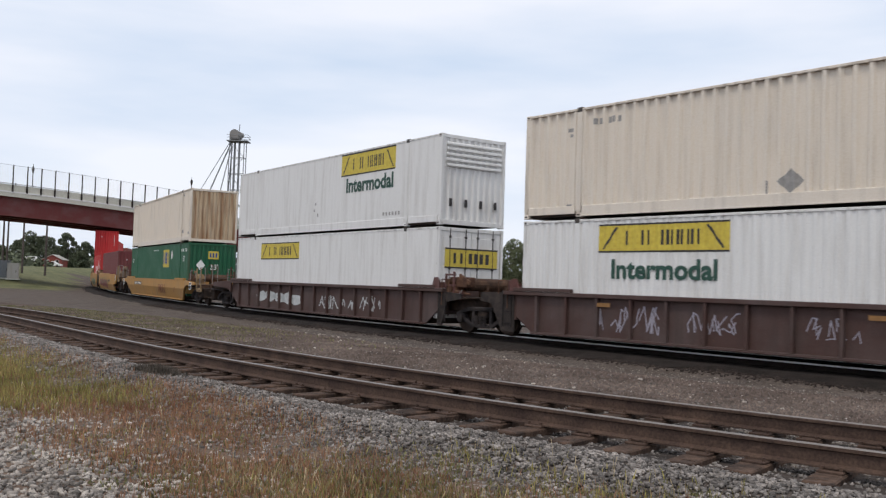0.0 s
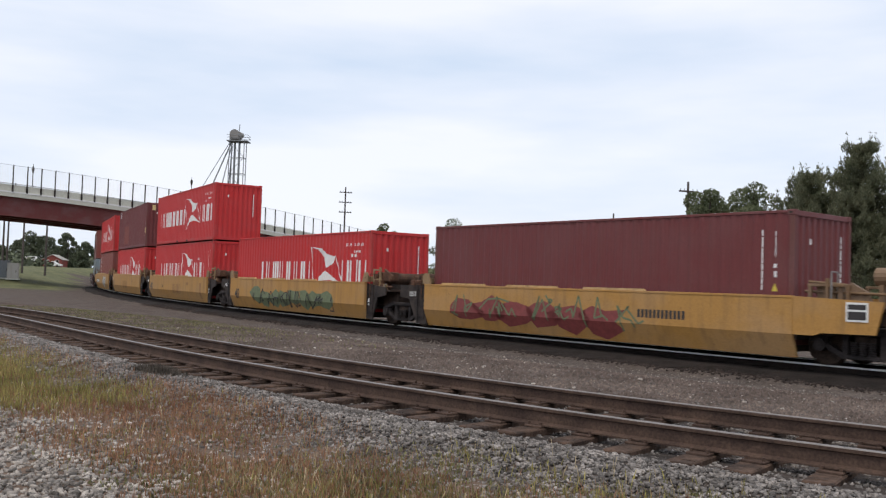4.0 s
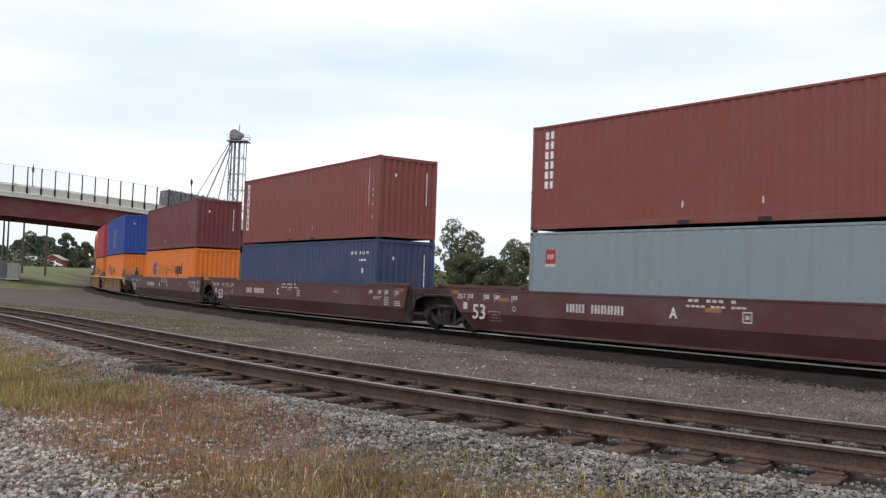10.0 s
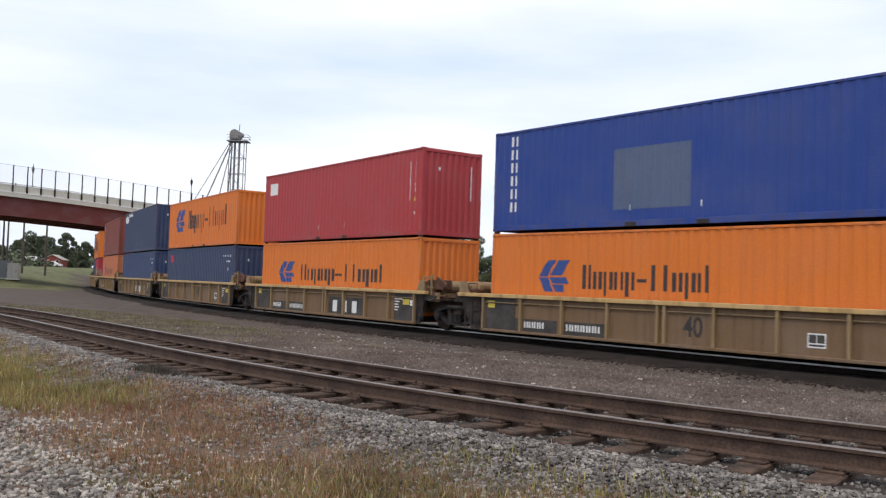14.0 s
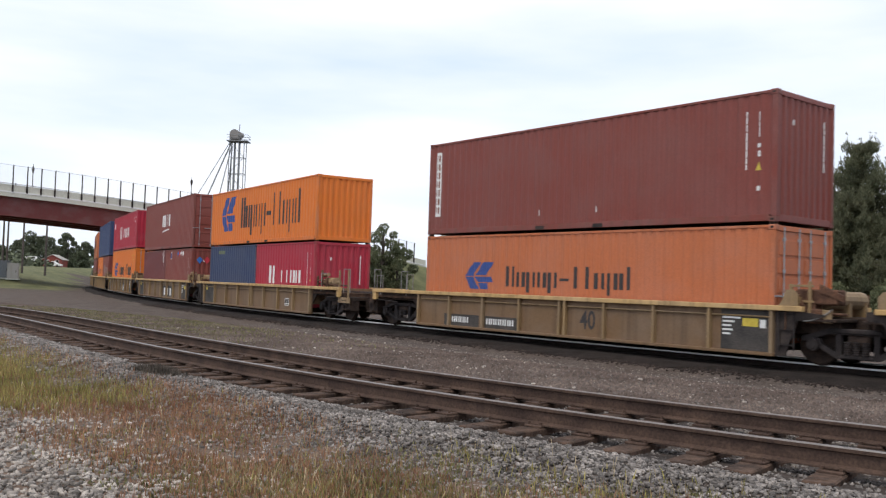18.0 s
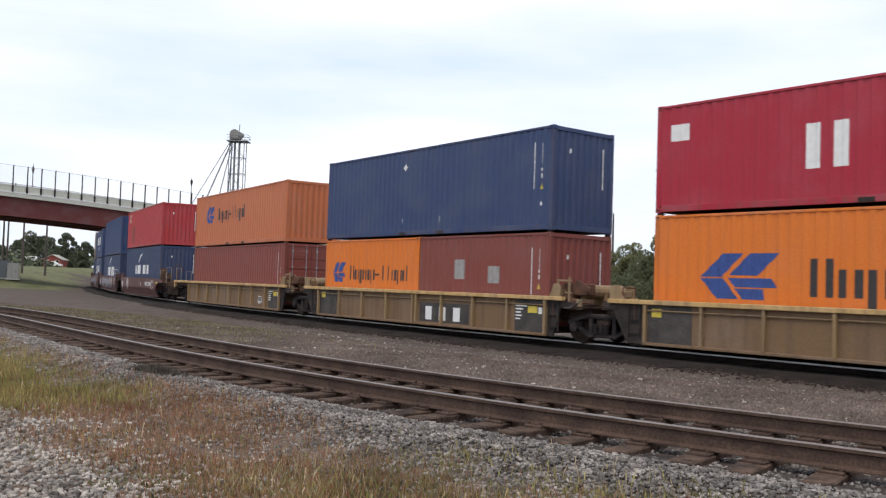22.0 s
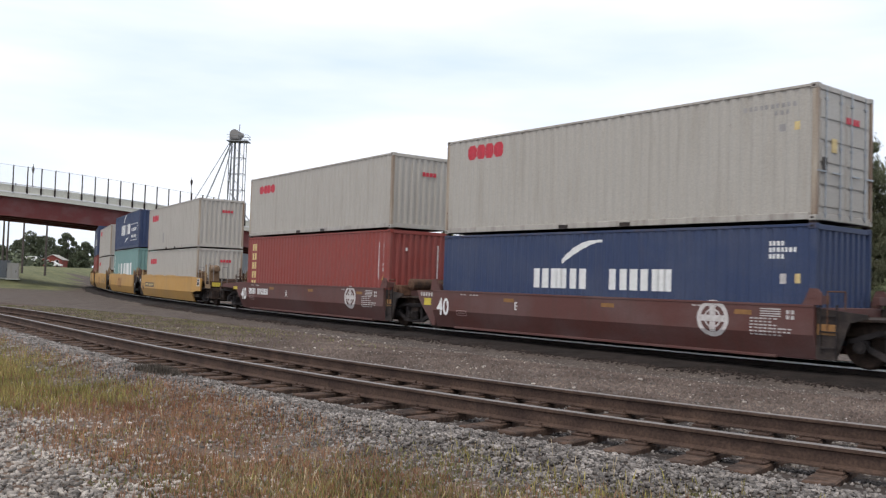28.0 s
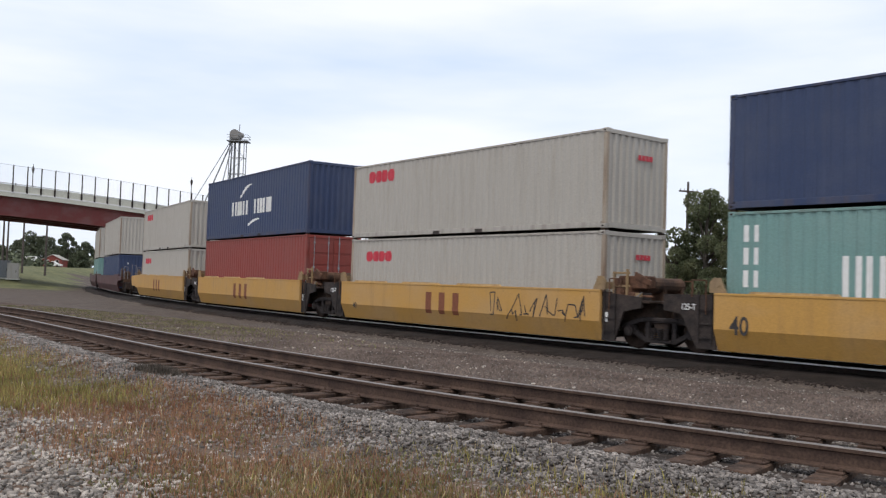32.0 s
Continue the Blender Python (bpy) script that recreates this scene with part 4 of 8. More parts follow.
def lettering(parent, body, x, z, y, size, mat, label="", squash=0.8):
    """Upright lettering on the near side at y."""
    return part("lettering", text_mesh(body, size, mat, squash), parent, label or "painted lettering",
                at=Matrix.Translation((x, y - 0.004, z)) @ Matrix.Rotation(math.pi / 2, 4, "X"))


def flat_mark(parent, name, polys, mat, label, y=-1.5, lift=0.004):
    for g in [q for q in polys if isinstance(q, Glyph)]:
        flat_mark(parent, "letter_shape", list(g), mat, label, y, lift)
    polys = [q for q in polys if not isinstance(q, Glyph)]
    if not polys:
        return None
    sh = Shape()
    for poly in polys:
        for below in ((True, False) if y == -HALF else (False,)):
            q = [(p[1], p[0]) for p in clip_x([(p[1], p[0]) for p in poly], KNEE, below)] if y == -HALF else poly
            if len(q) < 3:
                continue
            area = sum(q[i][0] * q[(i + 1) % len(q)][1] - q[(i + 1) % len(q)][0] * q[i][1] for i in range(len(q)))
            q = q if area > 0 else q[::-1]
            sh.add([(x, y - lift + (TUCK * (KNEE - z) / (KNEE - 0.13) if below else 0), z) for x, z in q], [tuple(range(len(q)))])
    if not sh.f:
        return None
    return tagged(part(name, sh.weld().mesh(name, mat), parent, label), kind="stuff" if name in ("stencil", "graffiti", "emblem_detail") else "")


HALF = 1.50
KNEE, TUCK = 0.62, 0.20      # the sides of smooth cars bend inwards below the knee
M_BAY = rough_mat("dark_grey_painted_panel", (0.045, 0.042, 0.040), (0.085, 0.075, 0.068), 2.0, 0.7, 0.2, 0.01)


def end_gear(car, kind, a, reach, z1, at, s, e):
    """What stands on and hangs from the coupler end of a car, on one side of it."""
    short_yellow = kind in ("yellow_short", "tan_short")
    yel = "yellow" in kind or kind in ("tan_short", "ribbed_short")
    y = -HALF
    if kind == "ribbed_short":
        part("chord_end", cached(("chord_end", reach), lambda: Shape().box(a + 0.352, a + reach - 1.15, y, y + 0.16, z1 - 0.11, z1, 0.012).box(a + reach - 1.35, a + reach - 1.15, y + 0.02, y + 0.14, z1 - 0.36, z1 - 0.11, 0.01)
                                 .mesh("chord_end", CAR_PAINT["chord_yellow"])), car, "yellow chord end over the truck", at=at)

    def rack():
        sh = Shape()
        for x, h in ((a + 0.25, 0.40), (a + 0.62, 0.62), (a + 1.05, 0.34)):
            sh.box(x - 0.035, x + 0.035, y + 0.22, y + 0.29, z1 - 0.22, z1 + h * (0.6 if short_yellow else 1.0), 0.008)
        sh.box(a + 0.2, a + 1.1, y + 0.23, y + 0.28, z1 + 0.20, z1 + 0.26, 0.008)
        sh.rod((a + 0.1, y + 0.34, z1 + 0.10), (a + reach - 1.1, y + 0.34, z1 + 0.06), 0.03, 7)
        return sh.mesh("pipe_rack", CAR_PAINT["dirty_yellow"] if short_yellow else M_RUSTY if yel else M_GRIME)
    if s < 0 or kind != "ribbed_short":
        part("pipe_rack", cached(("rack", kind, reach), rack), car, "rusty uprights and pipes", at=at)
    if s < 0 and not (short_yellow and e < 0):
        def cylinder():
            if kind in ("yellow_short", "tan_short"):
                sh = Shape().rod((a + 1.45, y + 0.66, z1 + 0.42), (a + 2.25, y + 0.66, z1 + 0.42), 0.19, 14).rod((a + 2.25, y + 0.66, z1 + 0.42), (a + 2.34, y + 0.66, z1 + 0.42), 0.19, 14, 0.11)
                for x in (a + 1.6, a + 2.1):
                    sh.box(x - 0.04, x + 0.04, y + 0.48, y + 0.84, z1 - 0.22, z1 + 0.26)
                return sh.mesh("brake_cylinder", CAR_PAINT["dirty_yellow"])
            sh = Shape().rod((a + 0.35, y + 0.62, z1 + 0.16), (a + 1.15, y + 0.62, z1 + 0.16), 0.19, 14).rod((a + 1.15, y + 0.62, z1 + 0.16), (a + 1.45, y + 0.62, z1 + 0.16), 0.05, 8)
            sh.box(a + 0.45, a + 0.55, y + 0.45, y + 0.79, z1 - 0.22, z1 + 0.02).box(a + 0.95, a + 1.05, y + 0.45, y + 0.79, z1 - 0.22, z1 + 0.02)
            return sh.rod((a + 0.3, y + 0.5, z1 + 0.42), (a + 0.8, y + 0.44, z1 + 0.46), 0.07, 9).mesh("brake_cylinder", CAR_PAINT["rib_tan"] if yel else M_GRIME)
        part("brake_cylinder", cached(("bcyl", kind, reach), cylinder), car, "grimy brake cylinder and pipes", at=at)
    part("lever", cached(("lever", kind, reach), lambda: Shape().rod((a + 1.2, y + 0.12, 0.80), (a + reach - 1.1, y + 0.10, 0.86), 0.022, 6).rod((a + reach - 1.1, y + 0.10, 0.86), (a + reach - 0.55, -0.5, 0.84), 0.02, 6)
                         .mesh("lever", M_DUSTY)), car, "thin uncoupling lever", at=at)
    if yel and kind != "ribbed_short" and (e > 0 or kind == "yellow_long"):
        plate = part("sign_plate", cached(("splate", kind), lambda: Shape().box(a + 1.14, a + 1.58, y - 0.008, y + 0.008, z1 - 0.48, z1 - 0.10).mesh("sign_plate", M_WHITE)), car, "white notice plate with dark marks", at=at)
        part("plate_marking", cached(("smarks", kind), lambda: Shape().box(a + 1.18, a + 1.54, y - 0.012, y - 0.008, z1 - 0.24, z1 - 0.14).box(a + 1.18, a + 1.54, y - 0.012, y - 0.008, z1 - 0.44, z1 - 0.28)
                                      .mesh("plate_marking", M_BLACK_MARK)), plate)
    elif kind == "brown_short":
        part("reflector", cached(("refl", kind), lambda: Shape().box(a + 0.28, a + 0.72, y - 0.006, y + 0.008, z1 - 0.33, z1 - 0.20).mesh("reflector", M_YELLOW_MARK)), car, "yellow reflective plate", at=at)
    if s < 0:
        part("underframe", cached(("under", kind, reach), lambda: Shape().box(a + 0.15, a + reach - 1.15, -0.62, 0.62, 0.52, 0.84, 0.03).box(a + 0.5, a + reach - 1.6, -0.95, 0.95, 0.84, 0.92, 0.02).mesh("underframe", M_STEEL)), car, "dark underframe and brake rigging", at=at)
        if kind in ("yellow_short", "tan_short", "brown_short"):
            part("brake_stand", cached(("bstand", kind, reach), lambda: Shape().box(a + 0.34, a + 0.74, y + 0.34, y + 0.50, z1 - 0.22, z1 + (0.30 if yel else 0.62), 0.02).box(a + 0.80, a + 0.92, y + 0.30, y + 0.55, z1 - 0.22, z1 + (0.22 if yel else 0.44), 0.02)
                                       .slab([(a + 0.95, z1 - 0.2), (a + 1.5, z1 - 0.2), (a + 1.4, z1 + 0.10), (a + 1.05, z1 + 0.30)], y + 0.36, y + 0.44).rod((a + 0.2, y + 0.30, z1 + (0.30 if yel else 0.55)), (a + 1.0, y + 0.30, z1 + (0.24 if yel else 0.30)), 0.03, 7)
                                       .mesh("brake_stand", CAR_PAINT["dirty_yellow"] if yel else M_RUSTY)), car, "worn brake stand and linkage", at=at)
        if yel:
            part("platform_panel", cached(("plat", kind, reach), lambda: Shape().box(a + 2.30, a + reach - 0.46, y + 0.10, y + 0.13, z1 - 0.56, z1 - 0.36, 0.008).box(a + 2.40, a + 2.47, y + 0.05, y + 0.10, z1 - 0.40, z1 + 0.62, 0.006)
                          .box(a + reach - 0.54, a + reach - 0.48, y + 0.05, y + 0.10, z1 - 0.40, z1 + 0.62, 0.006).mesh("platform_panel", CAR_PAINT["rib_tan"])), car, "pale end platform panel with two posts", at=at)
    part("step_well", cached(("stepwell", kind, reach), lambda: Shape().box(a + reach - 1.10, a + reach - 0.62, y + 0.26, y + 0.62, 0.34, 0.86, 0.03).box(a + reach - 0.95, a + reach - 0.50, -0.48, 0.0, 0.42, 0.80, 0.03)
                             .mesh("step_well", M_STEEL)), car, "dark step and draft gear box", at=at)
    if e > 0 and kind == "yellow_short":
        part("end_board", cached(("eboard", kind, reach), lambda: Shape().box(a + reach - 0.84, a + reach - 0.82, y + 0.30, y + 0.72, z1 - 0.46, z1 - 0.26).mesh("end_board", M_YELLOW_MARK)), car, "yellow board on the end sill", at=at)


def joint_gear(car, kind, a, reach, z0, z1, turn, e):
    """Brackets, ladder and lettering where two units meet over one truck."""
    y = -HALF
    for s in (-1, 1):
        at = turn if s < 0 else turn @ Matrix.Diagonal((1, -1, 1, 1))
        tan = CAR_PAINT["rib_tan"] if kind in ("yellow_short", "tan_short", "ribbed_short") else CAR_PAINT["brown"]

        def bracket():
            sh = Shape().slab([(a - 0.28, z1 + 0.003), (a + 0.14, z1 + 0.003), (a + 0.14, z1 + 0.24), (a + 0.04, z1 + 0.34), (a - 0.12, z1 + 0.34), (a - 0.20, z1 + 0.14)], y + 0.03, y + 0.08)
            sh.box(a - 0.02, a + 0.12, y + 0.08, y + 0.42, z1 + 0.02, z1 + 0.20, 0.01)
            return sh.rod((a - 0.06, y + 0.02, z1 + 0.20), (a - 0.06, y + 0.10, z1 + 0.20), 0.07, 10).mesh("guide_bracket", tan)
        out = Matrix.Translation(((0.85 if e < 0 else 0.40) if kind == "ribbed_short" else 0.0, 0, 0))
        if kind != "brown_long":
            part("guide_bracket", cached(("gbracket", kind), bracket), car, "worn container guide bracket", at=at @ out)

        def ladder():
            sh = Shape()
            for x in (a + 0.10, a + 0.44):
                sh.box(x - 0.015, x + 0.015, y + 0.065, y + 0.085, z0 + 0.15, z1 + 0.02)
            for k in range(3):
                sh.box(a + 0.085, a + 0.455, y + 0.062, y + 0.088, z0 + 0.25 + k * 0.32, z0 + 0.28 + k * 0.32)
            return sh.mesh("ladder", M_DUSTY)
        if "brown" not in kind or e > 0:
            part("ladder", cached(("ladder", kind), ladder), car, "short steel ladder", at=at)
        if e > 0 and s < 0 and "brown" not in kind:
            def gear():
                sh = Shape()
                for x, h in ((a + 0.30, 0.46), (a + 0.72, 0.52)):
                    sh.box(x - 0.03, x + 0.03, y + 0.16, y + 0.22, z1 - 0.28, z1 + h, 0.006)
                sh.box(a + 0.26, a + 0.80, y + 0.17, y + 0.21, z1 + 0.40, z1 + 0.45, 0.006).box(a + 0.26, a + 0.80, y + 0.17, y + 0.21, z1 + 0.08, z1 + 0.13, 0.006)
                sh.box(a + 1.02, a + 1.20, y + 0.14, y + 0.20, z1 - 0.32, z1 - 0.06, 0.006)
                return sh.mesh("gear_frame", tan)
            part("gear_frame", cached(("gearframe", kind), gear), car, "worn frame round the brake gear")

            def boxes():
                sh = Shape().box(a + 0.36, a + 1.28, y + 0.26, y + 0.60, z1 + 0.04, z1 + 0.36, 0.03).slab([(a + 0.9, z1 + 0.30), (a + 1.40, z1 + 0.12), (a + 1.40, z1 + 0.24), (a + 0.9, z1 + 0.46)], y + 0.24, y + 0.32)
                sh.rod((a + 0.42, y + 0.24, z1 + 0.20), (a + 0.42, y + 0.16, z1 + 0.20), 0.10, 10).rod((a + 0.1, y + 0.22, z1 - 0.10), (a + 1.5, y + 0.22, z1 - 0.14), 0.03, 7)
                return sh.box(a + 0.60, a + 0.96, y + 0.18, y + 0.40, z1 - 0.34, z1 - 0.04, 0.03).mesh("brake_gear", M_RUSTY)
            part("brake_gear", cached(("gearbox", kind), boxes), car, "rusty brake gear boxes")

            def hose():
                sh = Shape()
                pts = [Vector((a + 0.62 + 0.62 * t, y + 0.12, z1 - 0.30 + 0.26 * t * t)) for t in np.linspace(0, 1, 7)]
                for p, q in zip(pts[:-1], pts[1:]):
                    sh.rod(p, q, 0.014, 6)
                return sh.mesh("hose", M_POST)
            part("hose", cached(("gearhose", kind), hose), car, "pale thin hose")
        if kind in ("yellow_short", "tan_short"):
            if s < 0 and e < 0:
                lettering(car, "125-T", -(a + 0.72), z1 - 0.40, y + 0.095, 0.20, M_WHITE)
            elif s < 0:
                flat_mark(car, "placard", [rect(a + 0.06, a + 0.20, 0.62, 0.86)], M_WHITE, "small white plate", y + 0.095)
    if kind == "brown_short" and e > 0:
        flat_mark(car, "reflector", [rect(a + 0.03, a + 0.42, 0.64, 0.86)], M_DULL_PLATE, "faded yellow reflective plate", y + 0.095)
    if kind == "brown_short" and e < 0:
        flat_mark(car, "reflector", [rect(-a - 0.56, -a - 0.20, z1 - 0.48, z1 - 0.26)], M_YELLOW_MARK, "yellow reflective plate", y + 0.095)
        flat_mark(car, "stencil", [rect(-a - 0.74 + k * 0.13, -a - 0.66 + k * 0.13, z1 - 0.20, z1 - 0.08) for k in range(5)], M_WORN_WHITE, "small white code marks", y + 0.095)
    if kind == "ribbed_short" and e < 0:
        flat_mark(car, "reflector", [rect(-a + 0.22, -a + 0.50, 0.80, 1.0)], M_YELLOW_MARK, "yellow reflective plate", y + 0.112)
    if kind == "ribbed_short" and e > 0:
        flat_mark(car, "stencil", [rect(a - 1.28, a - 1.28 + w, 0.88 - 0.09 * k, 0.92 - 0.09 * k) for k, w in enumerate((0.46, 0.30, 0.22, 0.26, 0.2))], M_WHITE, "small unreadable stencil marks", y + 0.112)
        flat_mark(car, "reflector", [rect(a - 0.78, a - 0.40, 0.72, 0.90)], M_YELLOW_MARK, "yellow reflective plate", y + 0.112)
        flat_mark(car, "placard", [rect(a - 0.36, a - 0.22, 0.70, 0.88)], M_WHITE, "small white plate", y + 0.112)


def well_car(kind, lead, trail, reach_l, reach_t):
    """One unit. lead, trail: 'end' (coupler and own truck) or 'joint'; reach: metres from the well's end to the joint or coupler."""
    pname, z0, z1, ribs, well, slant = KIND[kind]
    mat = CAR_PAINT[pname]
    car = thing("well_car", CAR_LABEL[kind], "rail car", group="well cars of the train")
    a = well / 2

    def sill():
        sh = Shape()
        cut = (0.22 if kind == "brown_long" else 0.55) if slant else 0.0
        y = -HALF
        if ribs:
            yy = y + 0.13
            sh.slab([(-a, z0 + (0.5 if slant else 0)), (-a + cut * 1.3, z0), (a - cut * 1.3, z0), (a, z0 + (0.5 if slant else 0)), (a, z1 - 0.02), (-a, z1 - 0.02)], yy, yy + 0.05)
        else:
            up = z0 + (0.62 if slant else 0.0)
            knee = KNEE if not slant or kind == "brown_long" else max(KNEE, up)
            sh.slab([(-a, knee), (a, knee), (a, z1), (-a, z1)], y, y + 0.09)
            lo = [(-a, up), (-a + cut * 1.6, z0), (a - cut * 1.6, z0), (a, up), (a, knee), (-a, knee)] if slant and up < knee - 0.01 else \
                ([(-a + cut * 1.6, z0), (a - cut * 1.6, z0), (a, knee), (-a, knee)] if slant else [(-a, z0), (a, z0), (a, knee), (-a, knee)])
            if kind == "brown_long":
                lead_k, trail_k = a + 0.05 + 0.30 * (knee - z0) / (z1 - z0), a + 1.0 * (knee - z0) / (z1 - z0)
                sh.slab([(a, knee), (lead_k, knee), (a + 0.35, z1), (a, z1)], y, y + 0.09).slab([(-trail_k, knee), (-a, knee), (-a, z1), (-a - 1.0, z1)], y, y + 0.09)
                lo = [(-a, z0), (a + 0.05, z0), (lead_k, knee), (-trail_k, knee)]
            n = len(lo)
            tuck = lambda z: TUCK * (knee - z) / (knee - z0)
            v = [(x, y + tuck(z), z) for x, z in lo] + [(x, y + tuck(z) + 0.08, z) for x, z in lo]
            sh.add(v, [tuple(range(n)), tuple(range(n, 2 * n))[::-1]] + [((i + 1) % n, i, n + i, n + (i + 1) % n) for i in range(n)])
            sh.box(-a, a, y - 0.012, y, z1 - 0.05, z1, 0.004)
        return sh.mesh("side_sill", mat)
    for s in (-1, 1):
        turn = Matrix.Identity(4) if s < 0 else Matrix.Diagonal((1, -1, 1, 1))
        side = part("side_sill", cached(("sill", kind), sill), car, at=turn)
        if ribs:
            chord_mat = CAR_PAINT["chord_yellow"] if kind == "ribbed_short" else mat
            part("top_chord", cached(("chord", kind, lead, trail), lambda: Shape().box(-a - (1.05 if (kind, trail) == ("ribbed_short", "joint") else 0.35), a + (0.65 if (kind, lead) == ("ribbed_short", "joint") else 0.35), -HALF, -HALF + 0.2, z1 - 0.11, z1, 0.012).mesh("top_chord", chord_mat)),
                 car, "yellow top chord" if kind == "ribbed_short" else "", at=turn)
            part("bottom_chord", cached(("bchord", kind), lambda: Shape().box(-a + (0.7 if slant else 0), a - (0.7 if slant else 0), -HALF + 0.03, -HALF + 0.2, z0, z0 + 0.07, 0.01)
                                        .mesh("bottom_chord", mat)), car, at=turn)
            rib = cached(("rib", kind), lambda: Shape().box(-0.04, 0.04, -HALF + 0.02, -HALF + 0.14, z0 + 0.06, z1 - 0.10, 0.01).mesh("rib", CAR_PAINT["rib_tan"] if kind == "ribbed_short" else mat))
            for i in range(ribs + 1):
                x = -a + 0.06 + (2 * a - 0.12) * i / ribs if kind == "ribbed_short" else -a + 0.9 + (2 * a - 1.8) * i / ribs
                part("rib", rib, side, at=Matrix.Translation((x, 0, 0)))
            if kind == "ribbed_short":
                part("stringer", cached(("stringer", kind), lambda: Shape().rod((-a + 0.1, -HALF + 0.10, z1 - 0.25), (a - 0.1, -HALF + 0.10, z1 - 0.25), 0.022, 6).mesh("stringer", CAR_PAINT["rib_tan"])), side, "thin pipe under the chord")
                part("rib", rib, side, at=Matrix.Translation((0.20, 0, 0)))
                bay = cached("dark_bay", lambda: Shape().box(-0.62, 0.62, -HALF + 0.115, -HALF + 0.13, z0 + 0.08, z1 - 0.12).mesh("end_bay", M_BAY))
                for e in [k for k, how in ((-1, trail), (1, lead)) if how == "joint"]:
                    part("end_bay", bay, side, "dark grey end bay panel", at=Matrix.Translation((e * (a - 0.70), 0, 0)))
        elif kind in ("yellow_short", "tan_short"):
            for x in (-4.4, -1.5, 1.4):
                part("guide_lip", cached(("lip", kind), lambda: Shape().slab([(-1.0, z1), (1.0, z1), (0.95, z1 + 0.05), (-0.95, z1 + 0.05)], -HALF + 0.02, -HALF + 0.09).mesh("guide_lip", CAR_PAINT["chord_yellow"])),
                     car, "worn container guide lip", at=turn @ Matrix.Translation((x, 0, 0)))
        else:
            part("sill_flange", cached(("flange", kind), lambda: Shape().box(-a + 0.9, a - 0.9, -HALF + TUCK - 0.06, -HALF + TUCK + 0.06, z0 - 0.02, z0 + 0.04, 0.008).mesh("sill_flange", mat)), car, at=turn)
        if kind in ("yellow_long", "brown_long", "ribbed_long"):
            for e in (-1, 1):
                near = 2.35
                part("end_guard", cached(("guard", kind, e if kind == "brown_long" else 0), lambda: Shape().box(-near if e < 0 and kind == "brown_long" else -1.05, 1.55 if e > 0 and kind == "brown_long" else 1.05, -HALF - 0.02, -HALF + 0.12, z1 + 0.003, z1 + 0.10, 0.01).mesh("end_guard", mat)), car,
                     at=turn @ Matrix.Translation((e * (a - 1.1), 0, 0)))
    part("well_floor", cached(("floor", kind), lambda: Shape().box(-a + 0.9, a - 0.9, -HALF + 0.2, HALF - 0.2, z0 + 0.02, 0.38).mesh("well_floor", M_STEEL)), car)
    for e, how, reach in ((1, lead, reach_l), (-1, trail, reach_t)):
        turn = Matrix.Identity(4) if e > 0 else Matrix.Rotation(math.pi, 4, "Z")
        part("bulkhead", cached(("bulk", kind), lambda: Shape().box(a - 0.06, a + 0.04, -HALF + 0.12, HALF - 0.12, 0.5, z1 - 0.05, 0.01).mesh("bulkhead", M_BLACK if kind in ("yellow_short", "tan_short") else mat)), car, at=turn)
        end_mat = M_BLACK if kind in ("yellow_short", "ribbed_short") else mat
        joint_gear(car, kind, a, reach, z0, z1, turn, e) if how == "joint" else None
        if how == "joint":
            part("underframe", cached(("junder", kind), lambda: Shape().box(a + 0.06, a + reach - 0.30, -1.0, 1.0, 0.62, z1 - 0.30, 0.02).mesh("underframe", M_STEEL)), car, "dark underframe", at=turn)
            part("centre_sill", cached(("csill", kind), lambda: Shape().box(a, a + reach - 0.02, -0.45, 0.45, 0.66, 1.0, 0.02).mesh("centre_sill", M_STEEL)), car, at=turn)
            part("end_deck", cached(("deck", kind), lambda: Shape().box(a + 0.04, a + reach - 0.22, -HALF + 0.12, HALF - 0.12, z1 - 0.30, z1 - 0.24, 0.008).mesh("end_deck", M_STEEL)), car, at=turn)
            for s in (-1, 1):
                t2 = turn if s < 0 else turn @ Matrix.Diagonal((1, -1, 1, 1))
                wide = 0.22 if ribs else 0.42
                if kind == "brown_long" and e < 0:
                    continue
                if kind == "brown_short" and e < 0:
                    part("end_panel", cached(("panel", kind, e), lambda: Shape().slab([(a + 0.002, z0 + 0.02), (a + 0.12, z0 + 0.02), (a + 0.80, z1 - 0.35), (a + 0.95, z1 - 0.03), (a + 0.002, z1 - 0.03)], -HALF + 0.10, -HALF + 0.15).mesh("end_panel", mat)), car, "slanted brown end panel", at=t2)
                    continue
                part("end_panel", cached(("panel", kind, e), lambda: Shape().slab([(a + 0.002, z0 + 0.02), (a + wide, z0 + 0.02), (a + wide + 0.28, 0.90), (a + reach - 0.45, 1.0), (a + reach - 0.45, z1 - 0.16), (a + 0.002, z1 - 0.06)] if e > 0 else
                                                                               [(a + 0.002, z0 + 0.02), (a + 0.50, z0 + 0.02), (a + 0.92, 0.92), (a + reach - 0.30, 0.98), (a + reach - 0.30, z1 - 0.06), (a + 0.002, z1 - 0.04)],
                                                                               -HALF + 0.10, -HALF + 0.15).mesh("end_panel", M_BLACK)), car, "dark end panel", at=t2)
